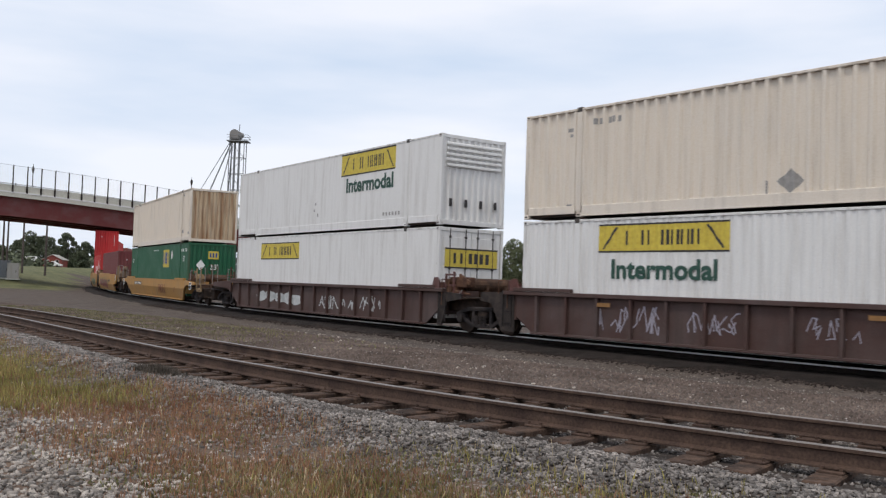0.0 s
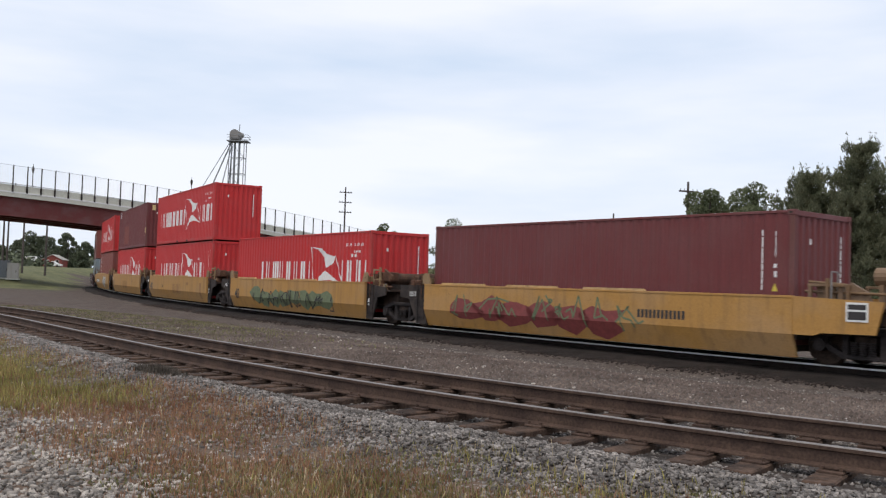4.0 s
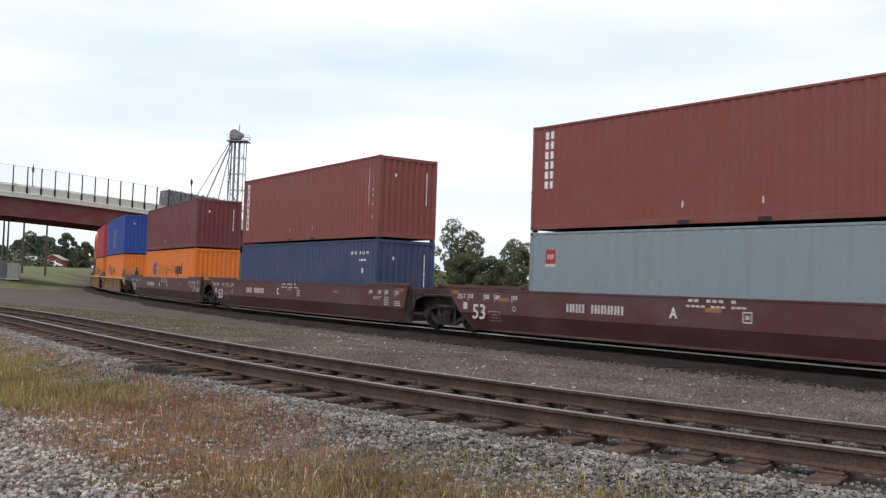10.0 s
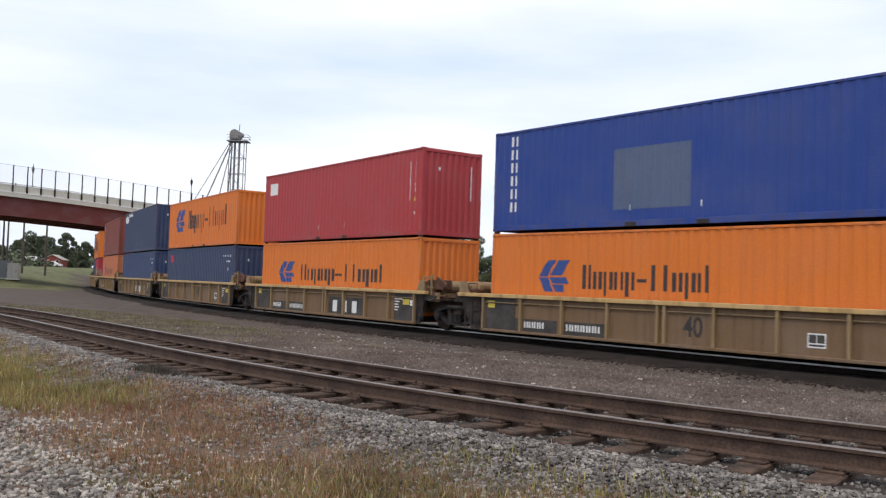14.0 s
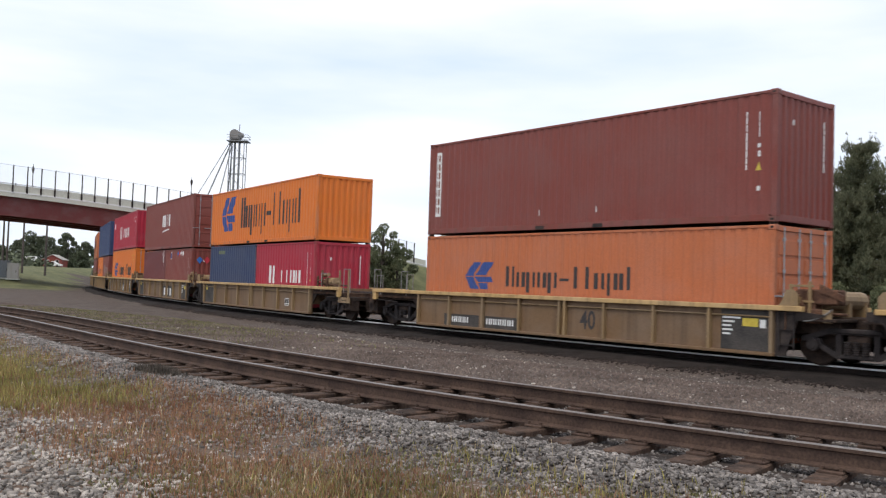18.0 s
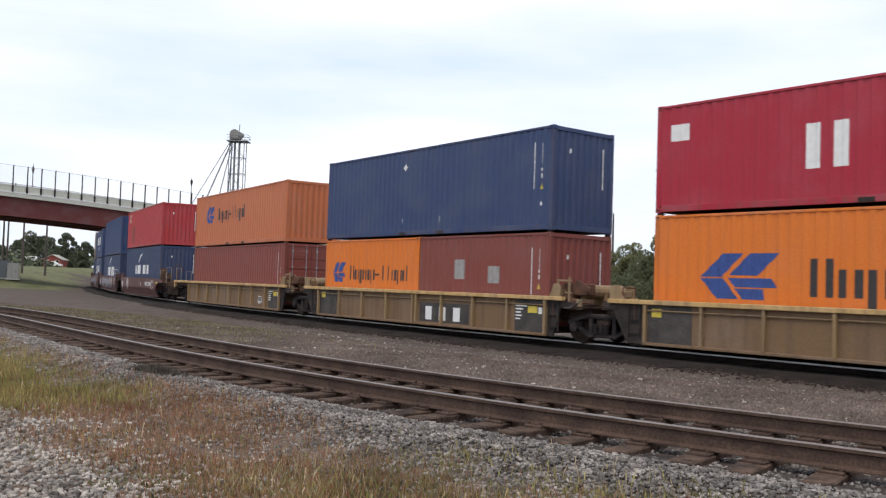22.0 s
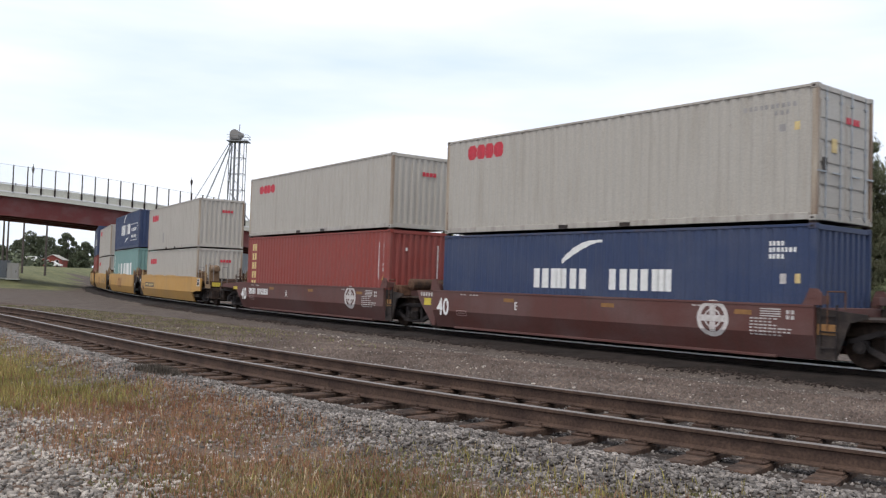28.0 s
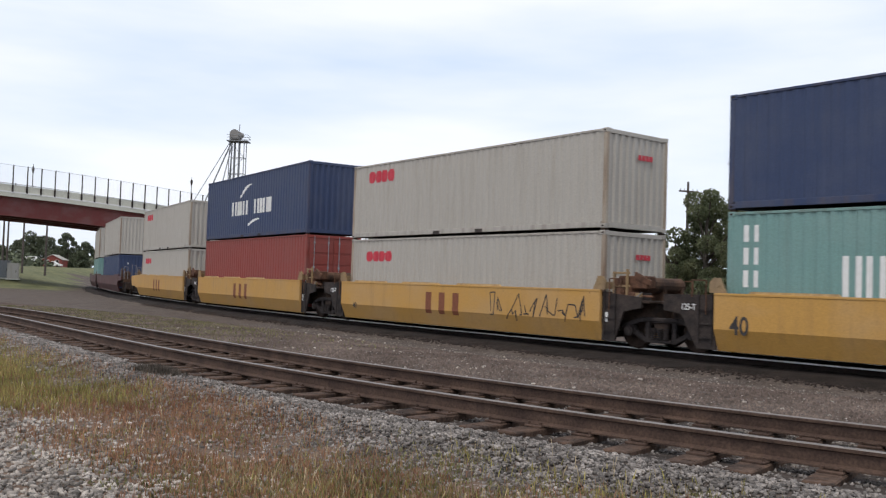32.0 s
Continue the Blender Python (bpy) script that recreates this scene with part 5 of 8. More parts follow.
                part("grab_iron", cached(("grab", kind), lambda: Shape().rod((a + 0.25, -HALF + 0.07, z1 - 0.1), (a + 0.25, -HALF + 0.07, z1 + 0.28), 0.016, 6)
                                         .rod((a + 0.62, -HALF + 0.07, z1 - 0.1), (a + 0.62, -HALF + 0.07, z1 + 0.28), 0.016, 6)
                                         .rod((a + 0.25, -HALF + 0.07, z1 + 0.28), (a + 0.62, -HALF + 0.07, z1 + 0.28), 0.016, 6)
                                         .rod((a + 0.25, -HALF + 0.07, z1 - 0.5), (a + 0.25, -HALF + 0.07, z1 - 0.1), 0.014, 6).mesh("grab_iron", M_RUSTY)), car, "rusty grab iron", at=t2)
        else:
            part("end_frame", cached(("eframe", kind, reach), lambda: Shape().box(a + 0.05, a + reach - 1.0, -HALF + 0.22, HALF - 0.22, 0.86, z1 - 0.29, 0.02)
                                     .box(a + reach - 1.2, a + reach - 0.9, -1.2, 1.2, 0.80, z1 - 0.30, 0.02).mesh("end_frame", M_STEEL)), car, "grimy end frame", at=turn)
            part("draft_sill", cached(("dsill", kind, reach), lambda: Shape().box(a, a + reach - 0.75, -0.32, 0.32, 0.70, 1.06, 0.02).mesh("draft_sill", end_mat)), car, at=turn)
            part("end_deck", cached(("edeck", kind, reach), lambda: Shape().box(a + 0.04, a + reach - 0.85, -HALF + 0.14, HALF - 0.14, z1 - 0.28, z1 - 0.20, 0.01)
                                    .box(a + reach - 1.0, a + reach - 0.85, -HALF + 0.14, HALF - 0.14, z1 - 0.42, z1 - 0.20, 0.01).mesh("end_deck", M_GRIME)), car, at=turn)
            for s in (-1, 1):
                t2 = turn if s < 0 else turn @ Matrix.Diagonal((1, -1, 1, 1))
                part("end_panel", cached(("epanel", kind, reach), lambda: Shape().slab([(a + 0.002, KNEE), (a + 0.45, KNEE), (a + 0.62, 0.68), (a + 1.72, 0.70), (a + 1.88, z1 - 0.08), (a + 0.002, z1 - 0.01)] if kind in ("yellow_short", "tan_short") else
                                                                                       [(a + 0.002, z0 + (0.64 if slant else 0.40)), (a + 0.45, 0.95), (a + reach - 1.55, 1.0), (a + reach - 1.55, z1 - 0.10), (a + 0.002, z1 - 0.01)],
                                                                                       -HALF + (0.16 if kind == "ribbed_short" else 0.01), -HALF + (0.20 if kind == "ribbed_short" else 0.08)).mesh("end_panel", M_STEEL if kind == "ribbed_short" else mat)), car, at=t2)
                end_gear(car, kind, a, reach, z1, t2, s, e)
                for k, hh in ((a + 0.75, 0.50), (a + reach - 1.05, 0.66)):
                    part("post", cached(("rail", kind, reach, k), lambda: Shape().rod((k, -HALF + 0.16, z1 - 0.24), (k, -HALF + 0.16, z1 + hh), 0.017, 6)
                                        .rod((k, -HALF + 0.16, z1 + hh), (k, -HALF + 0.42, z1 + hh), 0.017, 6).rod((k, -HALF + 0.42, z1 - 0.24), (k, -HALF + 0.42, z1 + hh), 0.017, 6).mesh("post", M_POST)), car, "pale steel grab post", at=t2)
                part("step", cached(("step", kind, reach), lambda: Shape().rod((a + reach - 1.05, -HALF + 0.15, z1 - 0.3), (a + reach - 1.05, -HALF + 0.15, 0.42), 0.016, 6)
                                    .rod((a + reach - 0.72, -HALF + 0.15, z1 - 0.3), (a + reach - 0.72, -HALF + 0.15, 0.42), 0.016, 6)
                                    .box(a + reach - 1.07, a + reach - 0.70, -HALF + 0.10, -HALF + 0.24, 0.40, 0.43)
                                    .box(a + reach - 1.07, a + reach - 0.70, -HALF + 0.10, -HALF + 0.24, 0.72, 0.75).mesh("step", M_STEEL)), car, at=t2)
            def make_coupler():
                sh = Shape().box(a + reach - 0.85, a + reach - 0.22, -0.11, 0.11, 0.78, 0.98, 0.02)
                sh.slab([(a + reach - 0.30, 0.72), (a + reach + 0.10, 0.74), (a + reach + 0.14, 1.02), (a + reach - 0.30, 1.04)], -0.20, 0.06)
                sh.slab([(a + reach - 0.30, 0.76), (a + reach - 0.02, 0.76), (a + reach - 0.02, 1.0), (a + reach - 0.30, 1.0)], 0.08, 0.20)
                sh.rod((a + reach - 0.6, 0.02, 0.80), (a + reach - 0.6, -1.15, 0.74), 0.016, 6)
                return sh.mesh("coupler", M_STEEL)
            part("coupler", cached(("coupler", kind, reach), make_coupler), car, "dark steel coupler", at=turn)

            def make_hose():
                sh = Shape()
                pts = [Vector((a + reach - 0.65 + 0.75 * t, -0.40, 0.78 - 1.45 * t * (1 - t) - 0.03 * t)) for t in np.linspace(0, 1, 9)]
                for p, q in zip(pts[:-1], pts[1:]):
                    sh.rod(p, q, 0.028, 7)
                return sh.mesh("air_hose", M_BLACK)
            part("air_hose", cached(("hose", kind, reach), make_hose), car, "hanging rubber air hose", at=turn)
            truck(car, e * (a + reach - 2.35))
    if trail == "joint":
        truck(car, -(a + reach_t))
    # brake gear standing on the trailing deck
    e = -1 if lead == "end" and trail == "joint" else 1
    xx = e * (a + (0.85 if "joint" in (lead, trail) else 0.75))
    def tank():
        return Shape().rod((0.0, -0.95, z1 + 0.14), (0.0, 0.55, z1 + 0.14), 0.20, 14).rod((0.0, -1.0, z1 + 0.14), (0.0, -0.95, z1 + 0.14), 0.11, 14, 0.20).box(-0.2, 0.2, -0.3, -0.2, z1 - 0.25, z1 + 0.1).box(-0.2, 0.2, 0.4, 0.5, z1 - 0.25, z1 + 0.1).mesh("air_tank", CAR_PAINT["rib_tan"] if kind == "ribbed_short" else M_GRIME)
    if "brown" in kind and "joint" == trail and lead == "joint" or kind == "brown_long":
        return car
    part("air_tank", cached(("tank", kind), tank), car, "dusty tan brake air reservoir" if kind == "ribbed_short" else "grimy brown brake air reservoir", at=Matrix.Translation((xx, 0, 0)))
    def valve():
        return Shape().box(-0.35, 0.15, -HALF + 0.2, -HALF + 0.62, z1 - 0.24, z1 + 0.12, 0.03).rod((-0.1, -HALF + 0.18, z1 - 0.05), (-0.1, -HALF + 0.12, z1 - 0.05), 0.12, 10).mesh("brake_valve", M_RUSTY)
    part("brake_valve", cached(("valve", kind), valve), car, "rusty brake valve box", at=Matrix.Translation((xx - e * 0.2, 0, 0)))
    if lead == "end" and kind not in ("ribbed_short", "yellow_short") or kind == "yellow_long":
        def brake_wheel():
            sh = Shape()
            for i in range(16):
                p, q = 2 * math.pi * i / 16, 2 * math.pi * (i + 1) / 16
                sh.rod((0, 0.28 * math.cos(p), 0.28 * math.sin(p)), (0, 0.28 * math.cos(q), 0.28 * math.sin(q)), 0.016, 5)
            for i in range(4):
                p = math.pi * i / 2
                sh.rod((0, 0, 0), (0, 0.28 * math.cos(p), 0.28 * math.sin(p)), 0.012, 5)
            return sh.rod((-0.05, 0, -0.9), (-0.05, 0, 0.05), 0.035, 6).mesh("brake_wheel", M_RUSTY)
        part("brake_wheel", cached("brake_wheel", brake_wheel), car, "rusty hand brake wheel", at=Matrix.Translation((a + reach_l - 0.95, -0.75, z1 + 0.55)))
    return car


# ---------------------------------------------------------------- road bridge
BR_A, BR_DIR = Vector((-45.286, 91.0)), Vector((28.642, 24.0)).normalized()
BR_N = Vector((-BR_DIR.y, BR_DIR.x))


def road_z(d):
    """Height of the parapet's foot along the bridge: level at the crest, then falling."""
    d = np.asarray(d, float)
    c = np.clip(d, -12.9, 46.0)
    return 9.72 - 0.032 * c - 0.00122 * c * c - 0.144 * np.clip(d - 46.0, 0, 100)


def bridge_pose(d, side=5.0):
    p = BR_A + BR_DIR * d + BR_N * side
    slope = float(road_z(d + 1) - road_z(d - 1)) / 2
    return Matrix.Translation((p.x, p.y, float(road_z(d)) - 0.35)) @ Matrix.Rotation(math.atan2(BR_DIR.y, BR_DIR.x), 4, "Z") @ Matrix.Rotation(-math.atan(slope), 4, "Y")


def sweep_bridge(name, outline, d0, d1, step, mat, smooth=False):
    """Draws an outline across the bridge (offset, height over the road line) out along it."""
    sh = Shape()
    ds = np.arange(d0, d1 + step / 2, step)
    n = len(outline)
    for d in ds:
        p = BR_A + BR_DIR * float(d)
        z = float(road_z(d))
        sh.v += [(p.x + BR_N.x * o, p.y + BR_N.y * o, z + h) for o, h in outline]
    for j in range(len(ds) - 1):
        for i in range(n):
            k = (i + 1) % n
            sh.f.append((j * n + i, (j + 1) * n + i, (j + 1) * n + k, j * n + k))
            sh.m.append(0)
    sh.f += [tuple(range(n)), tuple(range((len(ds) - 1) * n, len(ds) * n))[::-1]]
    sh.m += [0, 0]
    return sh.mesh(name, mat, smooth=smooth)


def build_bridge():
    br = thing("road_bridge", "road overpass with cream parapet and dark red steel girders", "bridge")
    part("deck", sweep_bridge("deck", [(0.0, -0.62), (0.0, -0.02), (0.25, -0.02), (0.25, -0.32), (9.75, -0.32), (9.75, -0.02), (10.0, -0.02), (10.0, -0.62)], -60, 56, 2.0, M_CONCRETE), br, "cream concrete deck edge")
    for o in (0.06, 9.70):
        part("parapet", sweep_bridge("parapet", [(o, -0.02), (o, 0.62), (o + 0.24, 0.62), (o + 0.24, -0.02)], -60, 56, 2.0, M_CONCRETE), br, "cream concrete parapet wall")
        part("ledge", sweep_bridge("ledge", [(o - 0.10, -0.20), (o - 0.10, -0.05), (o + 0.1, -0.05), (o + 0.1, -0.20)], -60, 56, 2.0, PAINT["white"]), br, "pale ledge strip")
    for o in (0.35, 3.4, 6.5, 9.5):
        part("girder", sweep_bridge("girder", [(o, -2.60), (o, -2.52), (o + 0.16, -2.52), (o + 0.16, -0.80), (o, -0.80), (o, -0.62), (o + 0.40, -0.62), (o + 0.40, -0.80), (o + 0.22, -0.80),
                                               (o + 0.22, -2.52), (o + 0.40, -2.52), (o + 0.40, -2.60)], -60, 46, 2.0, M_GIRDER), br, "dark red steel plate girder")
    part("road", sweep_bridge("road", [(0.3, -0.32), (0.3, -0.31), (9.7, -0.31), (9.7, -0.32)], -60, 84, 2.0, M_GROUND), br, "grey asphalt road surface")
    stiff = Shape().box(-0.02, 0.02, -0.07, 0.0, -1.58, 0.0).mesh("stiffener", M_GIRDER)
    post = Shape().box(-0.05, 0.05, -0.06, 0.06, 0.05, 2.80, 0.006).box(-0.085, 0.085, -0.06, 0.10, 0.0, 0.66, 0.008).mesh("fence_post", M_BLACK)
    fence = thing("bridge_fence", "tall dark posts with wire mesh fence along the bridge", "fence")
    for d in np.arange(-30, 54, 1.39):
        p = BR_A + BR_DIR * float(d + 0.4)
        z = float(road_z(d + 0.4))
        m = Matrix.Translation((p.x, p.y, z - 0.12)) @ Matrix.Rotation(math.atan2(BR_DIR.y, BR_DIR.x), 4, "Z")
        part("fence_post", post, fence, "black steel fence post", at=m)
        q = p + BR_N * 9.9
        if int(round(d / 1.39)) % 2 == 0:
            part("far_fence_post", cached("far_post", lambda: Shape().box(-0.04, 0.04, -0.04, 0.04, 0.0, 1.25).mesh("far_fence_post", M_BLACK)), fence, at=Matrix.Translation((q.x, q.y, z + 0.55)))
    for h in (2.62, 0.66):
        part("fence_wire", sweep_bridge("fence_wire", [(0.0, h), (0.0, h + 0.03), (0.03, h + 0.03), (0.03, h)], -30, 54, 2.0, M_GALV), fence, "thin top wire")
    part("far_rail", sweep_bridge("far_rail", [(9.9, 1.70), (9.9, 1.76), (9.95, 1.76), (9.95, 1.70)], -30, 54, 2.0, M_GALV), fence, "far side rail")
    # abutment and piers on the side hidden behind the train
    p0 = BR_A + BR_DIR * 45.0
    ab = Shape().box(0, 2, 0.1, 9.9, -0.5, float(road_z(45.0)) - 2.61)
    part("abutment", ab.mesh("abutment", M_BARK), br, "dark grey-brown abutment wall", at=Matrix.Translation((p0.x, p0.y, 0)) @ Matrix.Rotation(math.atan2(BR_DIR.y, BR_DIR.x), 4, "Z"))
    bank = Shape()
    ds = [40.5, 47.0] + list(np.arange(50.0, 100.0, 4.0))
    for i, d in enumerate(ds):
        h = max(0.25, float(road_z(d)) - 0.36) if i else 0.25
        q = BR_A + BR_DIR * d
        for o, z in ((-1.2 - 1.9 * h, -0.5), (-1.2 if i else -8.0, h - 0.3), (0.0 if i else 5.0, h), (10.0 if i else 5.0, h), (11.2 if i else 18.0, h - 0.3), (11.2 + 1.9 * h, -0.5)):
            bank.v.append((q.x + BR_N.x * o, q.y + BR_N.y * o, z if i else -0.4))
    for j in range(len(ds) - 1):
        for i in range(5):
            bank.f.append((j * 6 + i, (j + 1) * 6 + i, (j + 1) * 6 + i + 1, j * 6 + i + 1))
            bank.m.append(0)
    thing("embankment", "grassy earth embankment carrying the road up to the bridge", "embankment", kind="structure", data=bank.mesh("embankment", M_GRASS_GROUND))
    for d in (-26.0,):
        for o in (0.9, 5.0, 9.1):
            p0 = BR_A + BR_DIR * d + BR_N * o
            part("pier", Shape().rod((0, 0, -0.5), (0, 0, float(road_z(d)) - 3.1), 0.5, 14).mesh("pier", M_CONCRETE, smooth=False), br, "round concrete pier", at=Matrix.Translation((p0.x, p0.y, 0)))
        p0 = BR_A + BR_DIR * d
        part("pier_cap", Shape().box(-0.6, 0.6, 0.0, 10.0, float(road_z(d)) - 3.4, float(road_z(d)) - 2.62, 0.05).mesh("pier_cap", M_CONCRETE), br, at=Matrix.Translation((p0.x, p0.y, 0)) @ Matrix.Rotation(math.atan2(BR_DIR.y, BR_DIR.x), 4, "Z"))
    # the fence's fine mesh: thin upright wires
    sh = Shape()
    for d in np.arange(-30, 54, 0.16):
        p = BR_A + BR_DIR * float(d)
        z = float(road_z(d))
        sh.box(p.x - 0.006, p.x + 0.006, p.y - 0.006, p.y + 0.006, z + 0.6, z + 2.62)
    part("wire_mesh", sh.mesh("wire_mesh", M_WHITE), fence, "fine wire mesh")
    # lamp posts on the far side
    for d, tall in ((5.65, 3.9), (24.95, 5.7)):
        q = BR_A + BR_DIR * d + BR_N * 10.3
        z = float(road_z(d))
        lamp = thing("street_lamp", "slim dark lamp post with a pointed lantern on the bridge", "lamp", at=Matrix.Translation((q.x, q.y, z - 0.6)), group="lamps on the bridge")
        part("pole", Shape().rod((0, 0, 0), (0, 0, tall), 0.07, 8, 0.045).mesh("pole", M_BLACK), lamp)
        part("lantern", cached("lantern", lambda: Shape().rod((0, 0, 0), (0, 0, 0.45), 0.10, 8, 0.17).rod((0, 0, 0.45), (0, 0, 0.8), 0.19, 8, 0.02).rod((0, 0, 0.8), (0, 0, 1.05), 0.02, 6).mesh("lantern", M_BLACK)), lamp,
             at=Matrix.Translation((0, 0, tall)))


build_bridge()
ROAD = []


def road_truck(name, label, length, height, way, side_mat, cab_white):
    ob = thing(name, label, "truck")
    h0 = 1.0
    part("cargo_box", Shape().box(-length / 2, length / 2 - 2.0, -1.2, 1.2, h0, height, 0.05).mesh("cargo_box", side_mat), ob, "dark grey cargo box")
    cab = part("cab", Shape().slab([(length / 2 - 1.9, 0.7), (length / 2, 0.7), (length / 2, 1.7), (length / 2 - 0.35, 2.75), (length / 2 - 1.9, 2.85)], -1.1, 1.1).mesh("cab", M_BLACK), ob, "dark cab")
    part("window", Shape().box(length / 2 - 1.35, length / 2 - 0.55, -1.12, -1.1, 1.75, 2.45).mesh("window", M_WHITE if cab_white else M_GALV), cab, "bright side window")
    part("chassis", Shape().box(-length / 2, length / 2 - 0.2, -0.5, 0.5, 0.6, 0.95).mesh("chassis", M_BLACK), ob)
    for x in (-length / 2 + 1.0, -length / 2 + 2.3, length / 2 - 1.3):
        for s in (-1, 1):
            part("wheel", cached("road_wheel", lambda: Shape().rod((0, -0.14, 0.5), (0, 0.14, 0.5), 0.5, 16).mesh("wheel", M_BLACK)), ob, "black rubber wheel", at=Matrix.Translation((x, s * 1.05, 0)))
    ROAD.append((ob, way))


M_DARKBOX = plain("dark_grey_truck_paint", (0.045, 0.048, 0.050), 0.6)
road_truck("box_truck", "dark grey truck driving over the bridge", 9.0, 3.4, lambda t: min(76.0, max(-54.0, -4.2 + 10.6 * (t - 7.4))), M_DARKBOX, True)
road_truck("small_truck", "dark pickup truck driving over the bridge", 6.0, 2.4, lambda t: min(76.0, max(-54.0, -1.5 - 10.6 * (t - 16.5))), M_DARKBOX, False)


# ---------------------------------------------------------------- trees
def leaf_cloud(centres, radii, count, size, seed, flat=1.0, spike=False):
    """Many small leaf clumps on the shells of some overlapping lumps."""
    r = np.random.RandomState(seed)
    k = r.choice(len(centres), count, p=radii ** 2 / (radii ** 2).sum())
    d = r.normal(size=(count, 3))
    d /= np.linalg.norm(d, axis=1)[:, None]
    rad = radii[k] * r.uniform(0.55, 1.08, count) ** 0.6
    c = centres[k] + d * rad[:, None] * np.array([1, 1, flat])
    a = r.normal(size=(count, 3))
    if spike:
        a = a * 0.35 + d * 0.5 + np.array([0, 0, 0.75])
    a /= np.linalg.norm(a, axis=1)[:, None]
    b = np.cross(a, r.normal(size=(count, 3)))
    b /= np.linalg.norm(b, axis=1)[:, None] + 1e-9
    s = size * r.uniform(0.5, 1.4, count)[:, None]
    thin = 0.16 if spike else 0.6
    V = np.stack([c - a * s, c - b * s * thin, c + a * s, c + b * s * thin], 1)
    F = np.arange(count * 4).reshape(-1, 4)
    return V.reshape(-1, 3), F


def limb_shape(sh, a, b, r0, r1, rnd, bends=3):
    p = Vector(a)
    for i in range(bends):
        t = (i + 1) / bends
        q = Vector(a).lerp(Vector(b), t) + (Vector((rnd.uniform(-1, 1), rnd.uniform(-1, 1), 0)) * 0.12 * (Vector(b) - Vector(a)).length / bends if i < bends - 1 else Vector())
        sh.rod(p, q, r0 + (r1 - r0) * i / bends, 7, r0 + (r1 - r0) * t, caps=False)
        p = q


def tree(name, label, x, y, height, spread, seed, mat=M_LEAF, count=5200, leaf=0.16, trunk=0.30, low=0.28, lumps_n=16):
    rnd, r = random.Random(seed), np.random.RandomState(seed)
    z = float(ground_z(np.array([x]), np.array([y]))[0]) - 0.05
    ob = thing(name, label, "tree", at=Matrix.Translation((x, y, z)))
    sh = Shape()
    limb_shape(sh, (0, 0, 0), (rnd.uniform(-0.4, 0.4), rnd.uniform(-0.4, 0.4), height * 0.8), trunk, trunk * 0.25, rnd, 6)
    cs, rs = [], []
    for i in range(lumps_n):
        t = low + (0.94 - low) * (i + rnd.random()) / lumps_n
        wide = spread * math.sin(math.pi * min(0.97, max(0.12, (t - low) / (1 - low) * 0.80 + 0.18))) ** 0.8
        ang = i * 2.4 + rnd.uniform(-0.5, 0.5)
        rr = wide * rnd.uniform(0.35, 0.85)
        c = Vector((math.cos(ang) * rr, math.sin(ang) * rr, t * height))
        limb_shape(sh, (0, 0, height * max(0.15, t * 0.62)), c, trunk * 0.35, 0.03, rnd, 3)
        cs.append(c)
        rs.append(spread * rnd.uniform(0.22, 0.42))
    part("trunk", sh.mesh("trunk", M_BARK), ob, "grey bark trunk and limbs")
    V, F = leaf_cloud(np.array(cs), np.array(rs), count, leaf, seed, 0.8)
    part("crown", fast_mesh("crown", V, F, mat), ob, "uneven leafy crown")
    return ob


def pine(name, label, x, y, height, spread, seed, count=7000, leaf=0.15):
    rnd = random.Random(seed)
    z = float(ground_z(np.array([x]), np.array([y]))[0]) - 0.05
    ob = thing(name, label, "tree", at=Matrix.Translation((x, y, z)))
    sh = Shape()
    limb_shape(sh, (0, 0, 0), (0.1, 0.1, height * 0.97), 0.24, 0.03, rnd, 6)
    cs, rs = [], []
    levels = 15
    for i in range(levels):
        t = 0.14 + 0.84 * i / levels
        reach = spread * (1 - t) ** 0.62 * rnd.uniform(0.75, 1.15) + 0.15
        for k in range(6 if t < 0.8 else 4):
            ang = k * 2 * math.pi / 6 + i * 1.1 + rnd.uniform(-0.3, 0.3)
            rr = reach * rnd.uniform(0.7, 1.1)
            tip = Vector((math.cos(ang) * rr, math.sin(ang) * rr, t * height + rr * rnd.uniform(0.12, 0.5)))
            limb_shape(sh, (0, 0, t * height), tip, 0.05, 0.012, rnd, 2)
            for j in range(4):
                q = (j + 1.0) / 4
                cs.append(Vector((0, 0, t * height)).lerp(tip, q))
                rs.append(0.24 + 0.18 * spread / 3 * (1 - 0.5 * q))
            for up, rr2 in ((0.30, 0.15), (0.60, 0.11), (0.90, 0.07)):
                cs.append(tip + Vector((0, 0, up)))
                rs.append(rr2)
    part("trunk", sh.mesh("trunk", M_BARK), ob, "dark bark trunk and limbs")
    V, F = leaf_cloud(np.array(cs), np.array(rs), count, leaf, seed, 0.9, True)
    part("crown", fast_mesh("crown", V, F, M_PINE), ob, "pointed needle crown with upturned shoots")
    return ob


